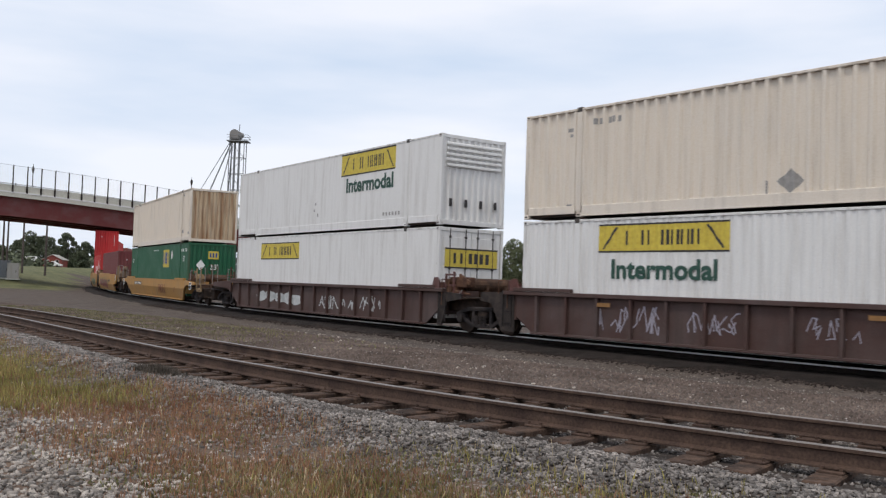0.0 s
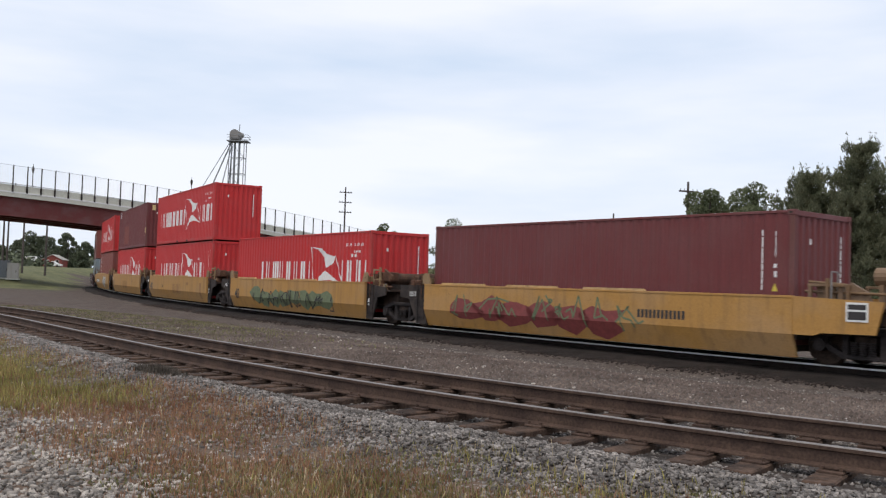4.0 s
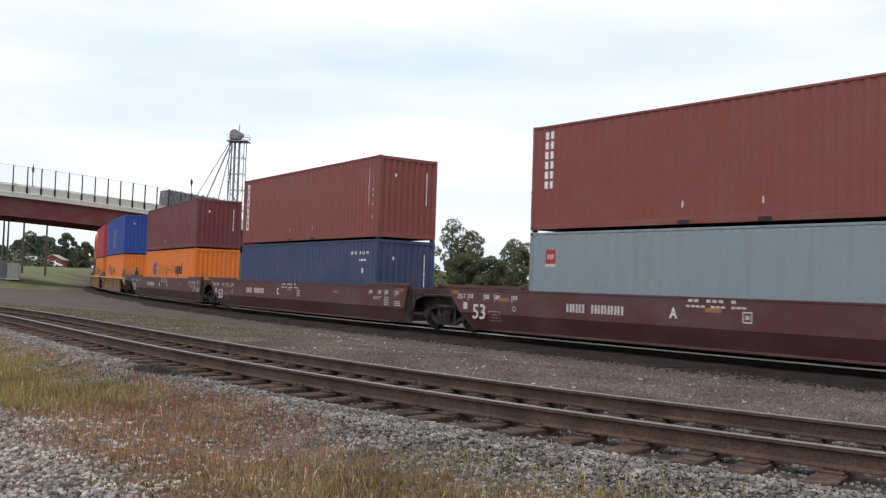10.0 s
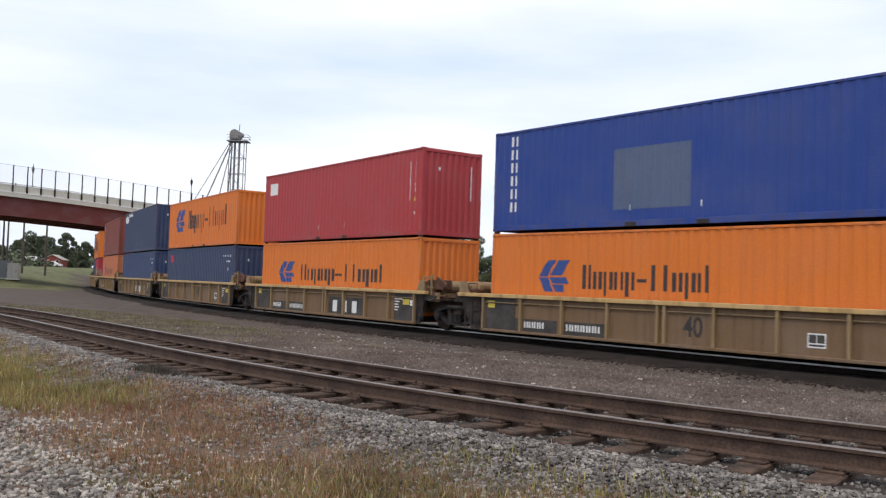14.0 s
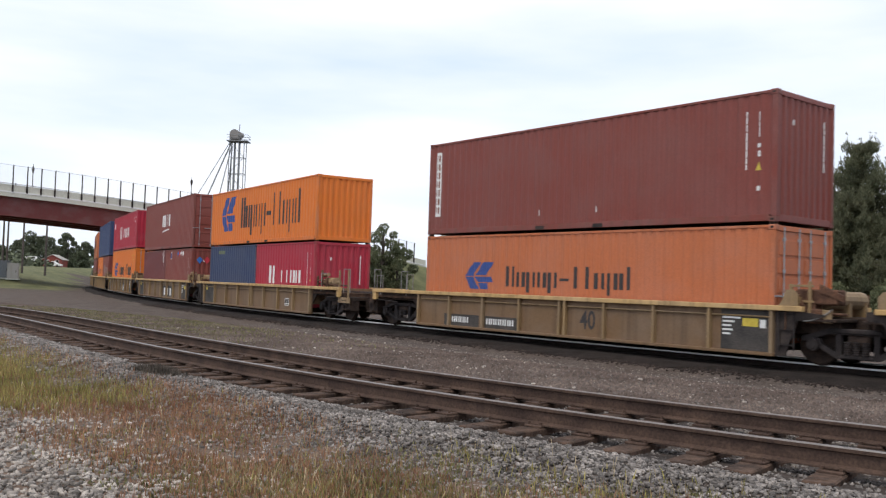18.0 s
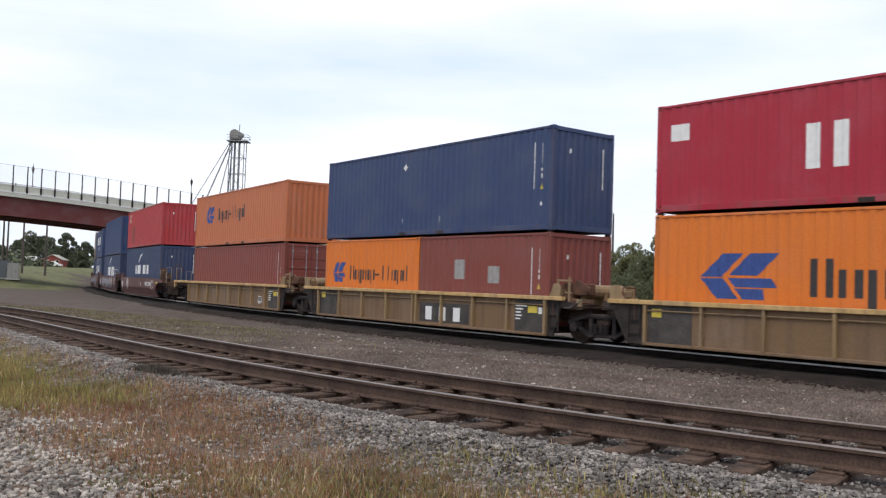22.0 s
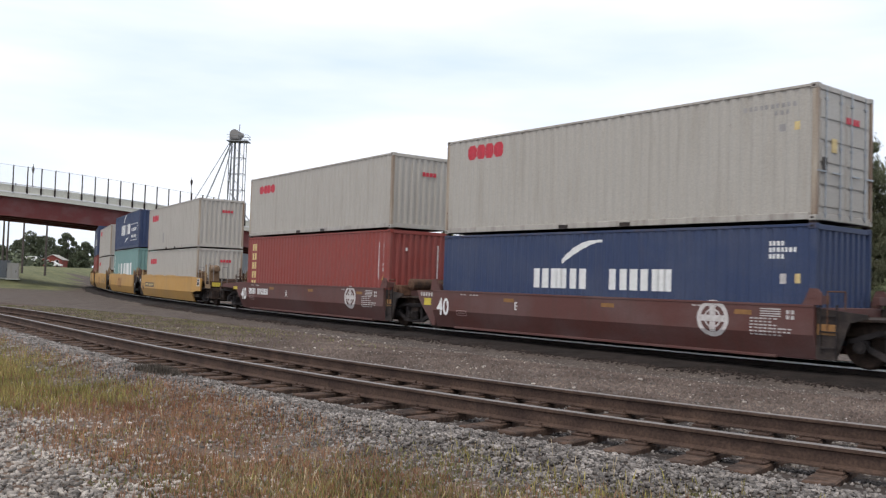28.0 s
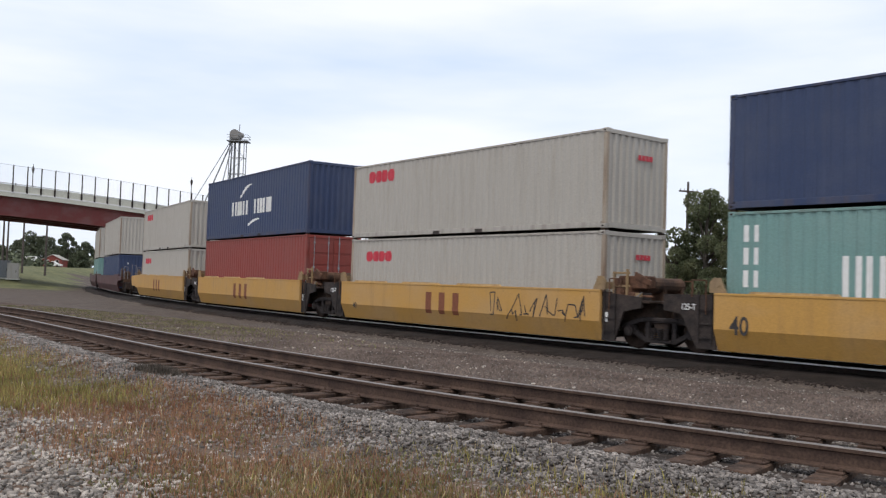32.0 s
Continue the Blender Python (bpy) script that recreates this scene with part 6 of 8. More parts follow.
def build_trees():
    D, G = "broad green deciduous tree behind the railway", "dark green pine with upturned shoots behind the railway"
    for x, y, h, w, sd, n in ((18.9, 64.0, 9.5, 2.6, 101, 8000), (22.6, 66.0, 9.9, 3.4, 102, 9500), (17.0, 66.0, 6.4, 2.2, 103, 4200), (21.2, 61.0, 7.4, 3.0, 104, 6500),
                              (25.6, 62.5, 8.8, 3.4, 105, 7500), (20.4, 67.0, 9.0, 3.0, 106, 6500), (16.0, 70.0, 4.8, 2.2, 107, 3200), (29.0, 62.0, 8.0, 3.6, 108, 6000)):
        tree("deciduous_tree", D, x, y, h, w, sd, count=int(n * 1.7), leaf=0.095, low=0.16)
    for x, y, h, w, sd in ((27.2, 58.0, 12.0, 4.2, 111), (24.0, 58.5, 10.0, 3.4, 112), (30.4, 56.5, 11.2, 4.0, 113), (28.6, 53.0, 8.8, 4.0, 114), (25.9, 56.0, 8.2, 3.4, 115)):
        pine("pine_tree", G, x, y, h, w, sd, 52000, 0.15)
    S = "low green brush tree behind the railway"
    for x, y, h, w, sd in ((21.0, 100, 7.0, 3.0, 121), (12.0, 95, 6.4, 2.4, 122), (14.6, 93, 5.4, 2.2, 123), (17.2, 96, 5.6, 2.6, 124), (9.2, 100, 6.2, 2.6, 125), (19.2, 92, 5.2, 2.2, 126), (24.0, 90, 5.2, 2.6, 127), (10.5, 92, 4.2, 2.4, 128), (22.0, 94, 5.0, 3.0, 129)):
        tree("brush_tree", S, x, y, h, w, sd, M_LEAF if sd in (122, 125) else M_BRUSH, 6500, 0.12, 0.12, 0.06, 14)
    for x, y, h, w, sd in ((15.2, 62.0, 2.8, 2.0, 161), (18.0, 58.5, 2.6, 2.2, 162), (20.6, 56.0, 3.0, 2.2, 163), (23.2, 53.5, 2.6, 2.4, 164), (26.0, 51.0, 2.8, 2.4, 165), (29.0, 48.5, 2.8, 2.4, 166), (32.0, 47.0, 3.0, 2.6, 167), (35.5, 46.0, 3.2, 2.8, 168), (12.6, 66.0, 2.6, 2.2, 169)):
        tree("brush_tree", "low green undergrowth at the foot of the trees", x, y, h, w, sd, M_LEAF, 3600, 0.10, 0.06, 0.02, 12)
    for x, y, h, w, sd in ((-7.4, 111, 9.6, 2.5, 131), (-5.6, 112, 6.6, 2.4, 134), (-8.8, 112, 5.4, 2.4, 135), (1.2, 116, 10.0, 3.2, 132), (3.6, 115, 9.0, 2.8, 133), (9.0, 113, 7.4, 2.6, 136), (6.0, 112, 5.2, 2.4, 137), (7.4, 114, 4.6, 2.4, 138), (3.0, 112, 5.6, 2.6, 139)):
        tree("deciduous_tree", "tall thin tree far behind the train", x, y, h, w, sd, M_LEAF, 6000, 0.13, 0.2, 0.10, 16)
    L = "dark rounded tree behind the overpass"
    for x, y, h, w, sd in ((-126.5, 274, 10.4, 4.6, 141), (-121.0, 272, 9.6, 4.4, 142), (-131.0, 276, 8.0, 4.0, 143), (-108.4, 258, 10.4, 3.2, 144), (-105.0, 262, 8.0, 3.4, 145), (-116.5, 270, 6.4, 4.2, 146), (-113.0, 268, 5.6, 4.0, 147), (-140.0, 284, 6.0, 4.6, 151), (-136.0, 272, 5.6, 4.4, 152), (-96.0, 236, 4.4, 2.4, 153), (-75, 280, 9, 6, 148), (-59, 285, 9, 6, 149), (-45, 284, 9, 6, 150)):
        tree("deciduous_tree", L, x, y, h, w, sd, M_FAR_LEAF, 4200, 0.30, 0.3, 0.06, 16)


def far_woods():
    """A low uneven line of trees round the horizon."""
    r = np.random.RandomState(77)
    cs, rs = [], []
    for i in range(420):
        a = r.uniform(-1.1, 1.2)
        d = r.uniform(230, 420)
        x, y = math.sin(a) * d, math.cos(a) * d
        if abs(float(main_dist(np.array([x]), np.array([y]))[0])) < 14:
            continue
        h = r.uniform(3.0, 7.0)
        cs.append((x, y, h * 0.45))
        rs.append(h * 0.62)
    V, F = leaf_cloud(np.array(cs), np.array(rs), 60000, 0.75, 78, 0.85)
    tagged(new("far_woods", fast_mesh("far_woods", V, F, M_FAR_LEAF)), "distant line of green trees on the horizon", "woods", kind="stuff")


# ---------------------------------------------------------------- poles, grain tower, left-hand yard
def utility_pole(x, y, top, arms, label="weathered wooden utility pole with crossarms", turn=0.3):
    z = float(ground_z(np.array([x]), np.array([y]))[0]) - 0.1
    ob = thing("utility_pole", label, "pole", at=Matrix.Translation((x, y, z)) @ Matrix.Rotation(turn, 4, "Z"), group="utility poles")
    h = top - z
    part("pole", Shape().rod((0, 0, 0), (0, 0, h), 0.16, 10, 0.10).mesh("pole", M_POLE), ob)
    for k in range(arms):
        zz = h - 0.9 - k * 1.45
        arm = part("crossarm", Shape().box(-0.95, 0.95, -0.17, -0.07, zz, zz + 0.13, 0.01).mesh("crossarm", M_POLE), ob)
        for q in (-0.8, -0.4, 0.4, 0.8):
            part("insulator", cached("insulator", lambda: Shape().rod((0, 0, 0), (0, 0, 0.16), 0.045, 8, 0.03).mesh("insulator", M_GALV)), arm, at=Matrix.Translation((q, -0.12, zz + 0.13)))
    return ob


def grain_tower():
    """Lattice leg with a head house, bracing and slanting spouts."""
    X, Y, H = -40.2, 170.0, 29.8
    z = float(ground_z(np.array([X]), np.array([Y]))[0])
    ob = thing("grain_tower", "tall steel grain elevator leg with slanting spouts", "tower", at=Matrix.Translation((X, Y, z)))
    leg = cached("tower_leg", lambda: Shape().rod((0, 0, 0), (0, 0, H - 1.6), 0.085, 6).mesh("leg", M_TOWER))
    for dx, dy in ((-1.1, -1.0), (1.7, -1.0), (-1.1, 1.0), (1.7, 1.0)):
        part("leg", leg, ob, at=Matrix.Translation((dx, dy, 0)))
    part("elevator_trunk", Shape().box(-0.45, -0.12, -0.2, 0.2, 0, H - 1.8).box(0.42, 0.75, -0.2, 0.2, 0, H - 1.8).mesh("elevator_trunk", M_TOWER), ob)
    n = 9
    for i in range(n):
        a, b = (H - 2) * i / n, (H - 2) * (i + 1) / n
        sh = Shape().rod((-1.1, -1.0, b), (1.7, -1.0, b), 0.06, 5).rod((-1.1, 1.0, b), (1.7, 1.0, b), 0.06, 5).rod((1.7, -1.0, b), (1.7, 1.0, b), 0.06, 5)
        sh.rod((-1.1 if i % 2 else 1.7, -1.0, a), (1.7 if i % 2 else -1.1, -1.0, b), 0.045, 5)
        part("brace", sh.mesh("brace", M_TOWER), ob)
    part("head_house", Shape().box(-1.2, 0.7, -1.0, 1.0, H - 1.7, H - 0.1, 0.15).rod((-0.25, -1.06, H - 0.6), (-0.25, 1.06, H - 0.6), 0.9, 14).rod((0.7, 0.0, H - 0.75), (1.3, 0.0, H - 0.65), 0.75, 12, 0.35).mesh("head_house", M_POST), ob, "grey sheet steel head house")
    part("platform", Shape().box(-1.6, 2.4, -1.4, 1.4, H - 2.0, H - 1.85).mesh("platform", M_TOWER), ob)
    for p, q in (((-1.6, -1.4), (2.4, -1.4)), ((2.4, -1.4), (2.4, 1.4)), ((-1.6, 1.4), (2.4, 1.4))):
        for h in (0.55, 1.05):
            part("railing", Shape().rod((*p, H - 1.85 + h), (*q, H - 1.85 + h), 0.04, 5).mesh("railing", M_TOWER), ob)
    part("antenna", Shape().rod((0.4, 0, H - 0.2), (0.5, 0, H + 1.5), 0.06, 5).mesh("antenna", M_BLACK), ob)
    for tx, ty, tz, h0, r in ((-9.2, -1, 13.0, 28.6, 0.07), (-7.0, 0, 12.6, 28.2, 0.13), (-3.6, -2, 11.5, 27.6, 0.10), (-2.2, 2.5, 11.0, 27.0, 0.12), (3.6, 0, 12.0, 18.0, 0.10)):
        part("spout", Shape().rod((-0.8, 0, h0), (tx, ty, tz), r, 8).mesh("spout", M_TOWER), ob, "slanting grain spout")
    for bx, by, br, bh in ((-6.2, 3.0, 4.6, 11.4), (3.4, 5.5, 3.6, 9.6)):
        zz = float(ground_z(np.array([X + bx]), np.array([Y + by]))[0])
        b = thing("grain_bin", "round galvanised grain bin with a conical roof", "silo", at=Matrix.Translation((X + bx, Y + by, zz)), group="grain bins")
        part("wall", Shape().rod((0, 0, 0), (0, 0, bh), br, 28).mesh("wall", M_GALV), b)
        part("roof", Shape().rod((0, 0, bh), (0, 0, bh + br * 0.82), br + 0.15, 28, 0.35).rod((0, 0, bh + br * 0.82), (0, 0, bh + br * 0.82 + 0.5), 0.4, 10).mesh("roof", M_GALV), b, "pale conical roof")
        for k in range(6):
            part("hoop", Shape().rod((0, 0, bh * (k + 0.5) / 6), (0, 0, bh * (k + 0.5) / 6 + 0.08), br + 0.03, 28).mesh("hoop", M_GALV), b)


def ground_at(x, y):
    return float(ground_z(np.array([x]), np.array([y]))[0])


def parked_vehicle(name, label, x, y, turn, L, H, mat, van):
    ob = thing(name, label, "vehicle", at=Matrix.Translation((x, y, ground_at(x, y))) @ Matrix.Rotation(turn, 4, "Z"))
    prof = [(-L / 2, 0.4), (L / 2, 0.4), (L / 2, 0.95), (L / 2 - 1.1, 1.1), (L / 2 - 1.6, H), (-L / 2, H)] if van else \
        [(-L / 2, 0.35), (L / 2, 0.35), (L / 2, 0.8), (L / 2 - 1.1, 0.95), (L / 2 - 1.9, H), (-L / 2 + 0.9, H), (-L / 2 + 0.2, 0.95), (-L / 2, 0.85)]
    part("body", Shape().slab(prof, -0.9, 0.9).mesh("body", mat), ob)
    part("window", Shape().box(L / 2 - 2.6, L / 2 - 1.75, -0.92, 0.92, H - 0.62, H - 0.15).mesh("window", M_BLACK), ob, "dark window")
    for dx in (-L / 2 + 0.9, L / 2 - 0.9):
        for s in (-1, 1):
            part("wheel", cached("car_wheel", lambda: Shape().rod((0, -0.1, 0.33), (0, 0.1, 0.33), 0.33, 14).mesh("wheel", M_BLACK)), ob, at=Matrix.Translation((dx, s * 0.84, 0)))


def cabinet(x, y, w, h, mat, label):
    ob = thing("signal_cabinet", label, "cabinet", at=Matrix.Translation((x, y, ground_at(x, y) - 0.03)) @ Matrix.Rotation(0.4, 4, "Z"))
    part("body", Shape().box(-w / 2, w / 2, -0.5, 0.5, 0.12, h, 0.03).mesh("body", mat), ob)
    part("roof", Shape().box(-w / 2 - 0.06, w / 2 + 0.06, -0.56, 0.56, h, h + 0.07, 0.02).mesh("roof", mat), ob)
    part("base", Shape().box(-w / 2 - 0.1, w / 2 + 0.1, -0.6, 0.6, 0.0, 0.12).mesh("base", M_CONCRETE), ob)
    door = part("door", Shape().box(-w / 2 + 0.12, w / 2 - 0.12, -0.53, -0.5, 0.25, h - 0.12, 0.01).mesh("door", mat), ob)
    part("handle", Shape().box(w / 2 - 0.32, w / 2 - 0.26, -0.56, -0.53, h * 0.45, h * 0.6).mesh("handle", M_BLACK), door)


def small_house(name, label, x, y, turn, w, d, h, roof, wall_mat, roof_mat):
    ob = thing(name, label, "house", at=Matrix.Translation((x, y, ground_at(x, y) - 0.05)) @ Matrix.Rotation(turn, 4, "Z"))
    part("wall", Shape().slab([(-w / 2, 0), (w / 2, 0), (w / 2, h), (0, h + roof - 0.05), (-w / 2, h)], -d / 2, d / 2).mesh("wall", wall_mat), ob)
    t = 0.12
    for s in (-1, 1):
        part("roof", Shape().slab([(0, h + roof), (s * (w / 2 + 0.3), h - 0.12), (s * (w / 2 + 0.3), h - 0.12 + t), (0, h + roof + t)], -d / 2 - 0.3, d / 2 + 0.3).mesh("roof", roof_mat), ob, "sloping roof")
    for q in (-w / 4, w / 4):
        win = part("window", Shape().box(q - 0.5, q + 0.5, -d / 2 - 0.05, -d / 2, 1.0, 2.1).mesh("window", M_WHITE), ob, "white framed window")
        part("pane", Shape().box(q - 0.42, q + 0.42, -d / 2 - 0.06, -d / 2 - 0.05, 1.08, 2.02).mesh("pane", M_BLACK), win)
    part("door", Shape().box(-0.45, 0.45, -d / 2 - 0.05, -d / 2, 0, 2.05).mesh("door", M_BROWN_MARK), ob)


def build_far():
    utility_pole(-14.51, 130, 15.3, 3)
    utility_pole(20.95, 110, 10.95, 0, "plain grey pole behind the brush")
    utility_pole(20.52, 75, 10.8, 1)
    for x, t, arms in ((-56.5, 9.6, 1), (-53.4, 9.6, 0), (-58.6, 8.1, 0), (-59.2, 9.6, 1)):
        utility_pole(x, 120, t, arms)
    lamp = thing("street_lamp", "grey street lamp with a short arm", "lamp", at=Matrix.Translation((15.84, 110, ground_at(15.84, 110))))
    part("pole", Shape().rod((0, 0, 0), (0, 0, 8.8), 0.10, 8, 0.06).mesh("pole", M_GALV), lamp)
    part("arm", Shape().rod((0, 0, 8.8), (1.3, 0, 9.1), 0.05, 6).mesh("arm", M_GALV), lamp)
    part("lamp_head", Shape().box(1.2, 1.8, -0.12, 0.12, 9.03, 9.15, 0.03).mesh("lamp_head", M_GALV), lamp)
    grain_tower()
    cabinet(-45.65, 95, 1.15, 1.72, PAINT["grey_white"], "pale grey steel signal cabinet on a concrete base")
    cabinet(-47.5, 96, 1.8, 1.9, M_TOWER, "dark grey steel equipment cabinet")
    parked_vehicle("delivery_van", "white parked delivery van on the grass", -105.5, 230, 0.2, 4.6, 2.5, PAINT["white"], True)
    parked_vehicle("parked_car", "white parked car by the red building", -100.6, 232, 0.1, 3.2, 1.5, PAINT["white"], False)
    small_house("red_building", "low red building with white windows and roof", -109.4, 252, 0.15, 5.2, 6.0, 2.2, 1.3, PAINT["rust_red"], PAINT["grey_white"])
    small_house("white_house", "white house with a pale roof behind the trees", 25.0, 92.0, 0.5, 5.0, 7.0, 2.4, 1.3, PAINT["white"], PAINT["grey_white"])


build_far()
build_trees()
far_woods()
build_stones()
build_weeds()


# ---------------------------------------------------------------- the train
BASE = 0.353         # height of a lower container's castings over the rail head
HI, STD = 2.896, 2.591
RAIL_Z = 0.015       # height of the main line's rail head
TRAIN = []           # (thing, metres along the train, offset pose in its unit, wheelbase)


def swoosh(x0, x1, z0, z1, n=7):
    """A tapering stroke that bends upwards to the right."""
    out = []
    for i in range(n):
        a, b = i / n, (i + 1) / n
        f = lambda t: z0 + (z1 - z0) * (1 - (1 - t) ** 2)
        th = lambda t: 0.035 + 0.11 * math.sin(math.pi * min(1, 0.15 + t)) * (z1 - z0)
        xa, xb = x0 + (x1 - x0) * a, x0 + (x1 - x0) * b
        out.append([(xa, f(a) - th(a)), (xb, f(b) - th(b)), (xb, f(b) + th(b)), (xa, f(a) + th(a))])
    return out


def flag(x0, x1, z0, z1):
    """The pennant emblem: two bent halves that meet, with a thin outline."""
    w, h = x1 - x0, z1 - z0
    P = lambda u, v: (x0 + w * u, z0 + h * v)
    top = [[P(0.0, 0.98), P(0.18, 0.96), P(0.42, 0.76), P(0.36, 0.88)], [P(0.18, 0.96), P(0.34, 0.94), P(0.62, 0.74), P(0.42, 0.76)],
           [P(0.34, 0.94), P(0.44, 0.84), P(0.72, 0.76), P(0.62, 0.74)], [P(0.42, 0.76), P(0.62, 0.74), P(0.50, 0.52), P(0.46, 0.58)],
           [P(0.62, 0.74), P(0.76, 0.78), P(0.72, 0.62), P(0.50, 0.52)]]
    low = [[P(0.12, 0.0), P(0.30, 0.34), P(0.46, 0.46), P(0.34, 0.24)], [P(0.34, 0.24), P(0.46, 0.46), P(0.58, 0.40), P(0.62, 0.26)],
           [P(0.62, 0.26), P(0.58, 0.40), P(1.0, 0.16), P(0.80, 0.22)]]
    line = [[P(0.0, 0.98), P(0.02, 0.98), P(0.14, 0.02), P(0.12, 0.0)], [P(0.76, 0.78), P(0.78, 0.78), P(1.0, 0.17), P(0.98, 0.16)]]
    return [Glyph(top), Glyph(low), Glyph(line[:1]), Glyph(line[1:])]


def emblem(x0, x1, z0, z1):
    """Leaning blocks that point backwards, like a folded ribbon."""
    w, h = x1 - x0, z1 - z0
    P = lambda u, v: (x0 + w * u, z0 + h * v)
    return [[P(0.0, 0.48), P(0.30, 1.0), P(0.56, 1.0), P(0.30, 0.52), P(0.30, 0.48)], [P(0.0, 0.45), P(0.30, 0.45), P(0.50, 0.0), P(0.22, 0.0)],
            [P(0.38, 0.52), P(0.64, 1.0), P(1.0, 1.0), P(0.74, 0.52)], [P(0.36, 0.46), P(0.90, 0.46), P(0.98, 0.26), P(0.46, 0.26)],
            [P(0.45, 0.23), P(0.80, 0.23), P(0.82, 0.0), P(0.55, 0.0)]]


def disc(x, z, rx, rz, n=18):
    return [[(x, z), (x + rx * math.cos(2 * math.pi * i / n), z + rz * math.sin(2 * math.pi * i / n)),
             (x + rx * math.cos(2 * math.pi * (i + 1) / n), z + rz * math.sin(2 * math.pi * (i + 1) / n))] for i in range(n)]


def ring(x, z, r0, r1, n=24):
    P = lambda r, i: (x + r * math.cos(2 * math.pi * i / n), z + r * math.sin(2 * math.pi * i / n))
    return [[P(r0, i), P(r1, i), P(r1, i + 1), P(r0, i + 1)] for i in range(n)]


def star(x, z, r):
    return [[(x - r, z), (x, z - r), (x + r, z), (x, z + r)]]


def strokes(x0, x1, z0, z1, n, seed, width=0.05):
    """Spray-can scrawl: short slanting and looping strokes."""
    r, out = random.Random(seed), []
    x = x0
    for i in range(n):
        a = x0 + (x1 - x0) * (i + r.uniform(0, 0.6)) / n
        pts = [(a, r.uniform(z0, (z0 + z1) / 2))]
        for k in range(4):
            pts.append((min(x1, max(x0, pts[-1][0] + r.uniform(-0.5, 0.9) * (x1 - x0) / n)), r.uniform(z0, z1)))
        for p, q in zip(pts[:-1], pts[1:]):
            d = math.hypot(q[0] - p[0], q[1] - p[1]) or 1
            nx, nz = -(q[1] - p[1]) / d * width / 2, (q[0] - p[0]) / d * width / 2
            out.append([(p[0] - nx, p[1] - nz), (q[0] - nx, q[1] - nz), (q[0] + nx, q[1] + nz), (p[0] + nx, p[1] + nz)])
    return out


def blot(x0, x1, z0, z1, n, seed):
    """Bulging filled spray-can shapes side by side."""
    r, out = random.Random(seed), []
    w = (x1 - x0) / n
    for i in range(n):
        cx, cz = x0 + w * (i + 0.5), (z0 + z1) / 2 + r.uniform(-0.06, 0.06)
        m = 9
        pts = [(cx + w * r.uniform(0.42, 0.95) * math.cos(2 * math.pi * k / m), cz + (z1 - z0) / 2 * r.uniform(0.6, 1.1) * math.sin(2 * math.pi * k / m)) for k in range(m)]
        out += [[(cx, cz), pts[k], pts[(k + 1) % m]] for k in range(m)]
    return out


def codes(ob, kind, h, mat, two=True):
    """Small unreadable code marks near the leading end: upright rows, a few plates, a warning triangle."""
    e = SPEC[kind][0] / 2
    r = random.Random(int(h * 1000) + len(ob.name) + (int(ob.name[-3:]) if ob.name[-3:].isdigit() else 0))
    q = []
    for x, z0, z1 in ((e - 0.78, h - 1.72, h - 0.42),) + (((e - 0.46, h - 1.02, h - 0.46),) if two else ()):
        z = z1
        while z > z0:
            n = r.uniform(0.07, 0.24)
            q.append(rect(x, x + 0.036, max(z0, z - n), z))
            z -= n + 0.022
    q += [rect(e - 0.50, e - 0.40, h * 0.24, h * 0.275), rect(e - 0.48, e - 0.40, h * 0.50, h * 0.545), rect(e - 0.49, e - 0.40, h * 0.57, h * 0.60)]
    if mat is M_WHITE:
        q += [rect(px, px + 0.03, 0.42, 0.58) for px in (-1.12, 0.98)]
        mark(ob, kind, "warning_triangle", [[(e - 0.53, h * 0.395), (e - 0.37, h * 0.395), (e - 0.45, h * 0.46)]], M_YELLOW_MARK, "yellow warning triangle")
    mark(ob, kind, "code_marking", q, mat, "small painted code marks")


def codes_flat(ob, kind, h, mat):
    L = SPEC[kind][0]
    q = [rect(L / 2 - 1.9 + i * 0.14, L / 2 - 1.85 + i * 0.14, h - 0.54, h - 0.43) for i in range(10) if i != 4]
    q += [rect(L / 2 - 1.25 + i * 0.12, L / 2 - 1.17 + i * 0.12, h - 0.78, h - 0.70) for i in range(4)] + [rect(L / 2 - 1.1, L / 2 - 0.94, h - 1.2, h - 1.04)]
    mark(ob, kind, "code_marking", q, mat, "small painted code marks")


def end_codes(ob, kind, h, mat):
    """Code marks down the leading end wall."""
    L, W = SPEC[kind][:2]
    sh = Shape()
    z, k = h - 0.48, 0
    while z > h - 1.65:
        n = (0.16, 0.09, 0.22, 0.07)[k % 4]
        sh.box(L / 2 - 0.024, L / 2 - 0.012, 0.76, 0.80, z - n, z)
        z, k = z - n - 0.025, k + 1
    sh.box(L / 2 - 0.024, L / 2 - 0.012, -0.57, -0.50, h - 0.72, h - 0.60)
    tagged(part("code_marking", sh.mesh("code_marking", mat), ob), "code marks painted down the end wall", kind="stuff")


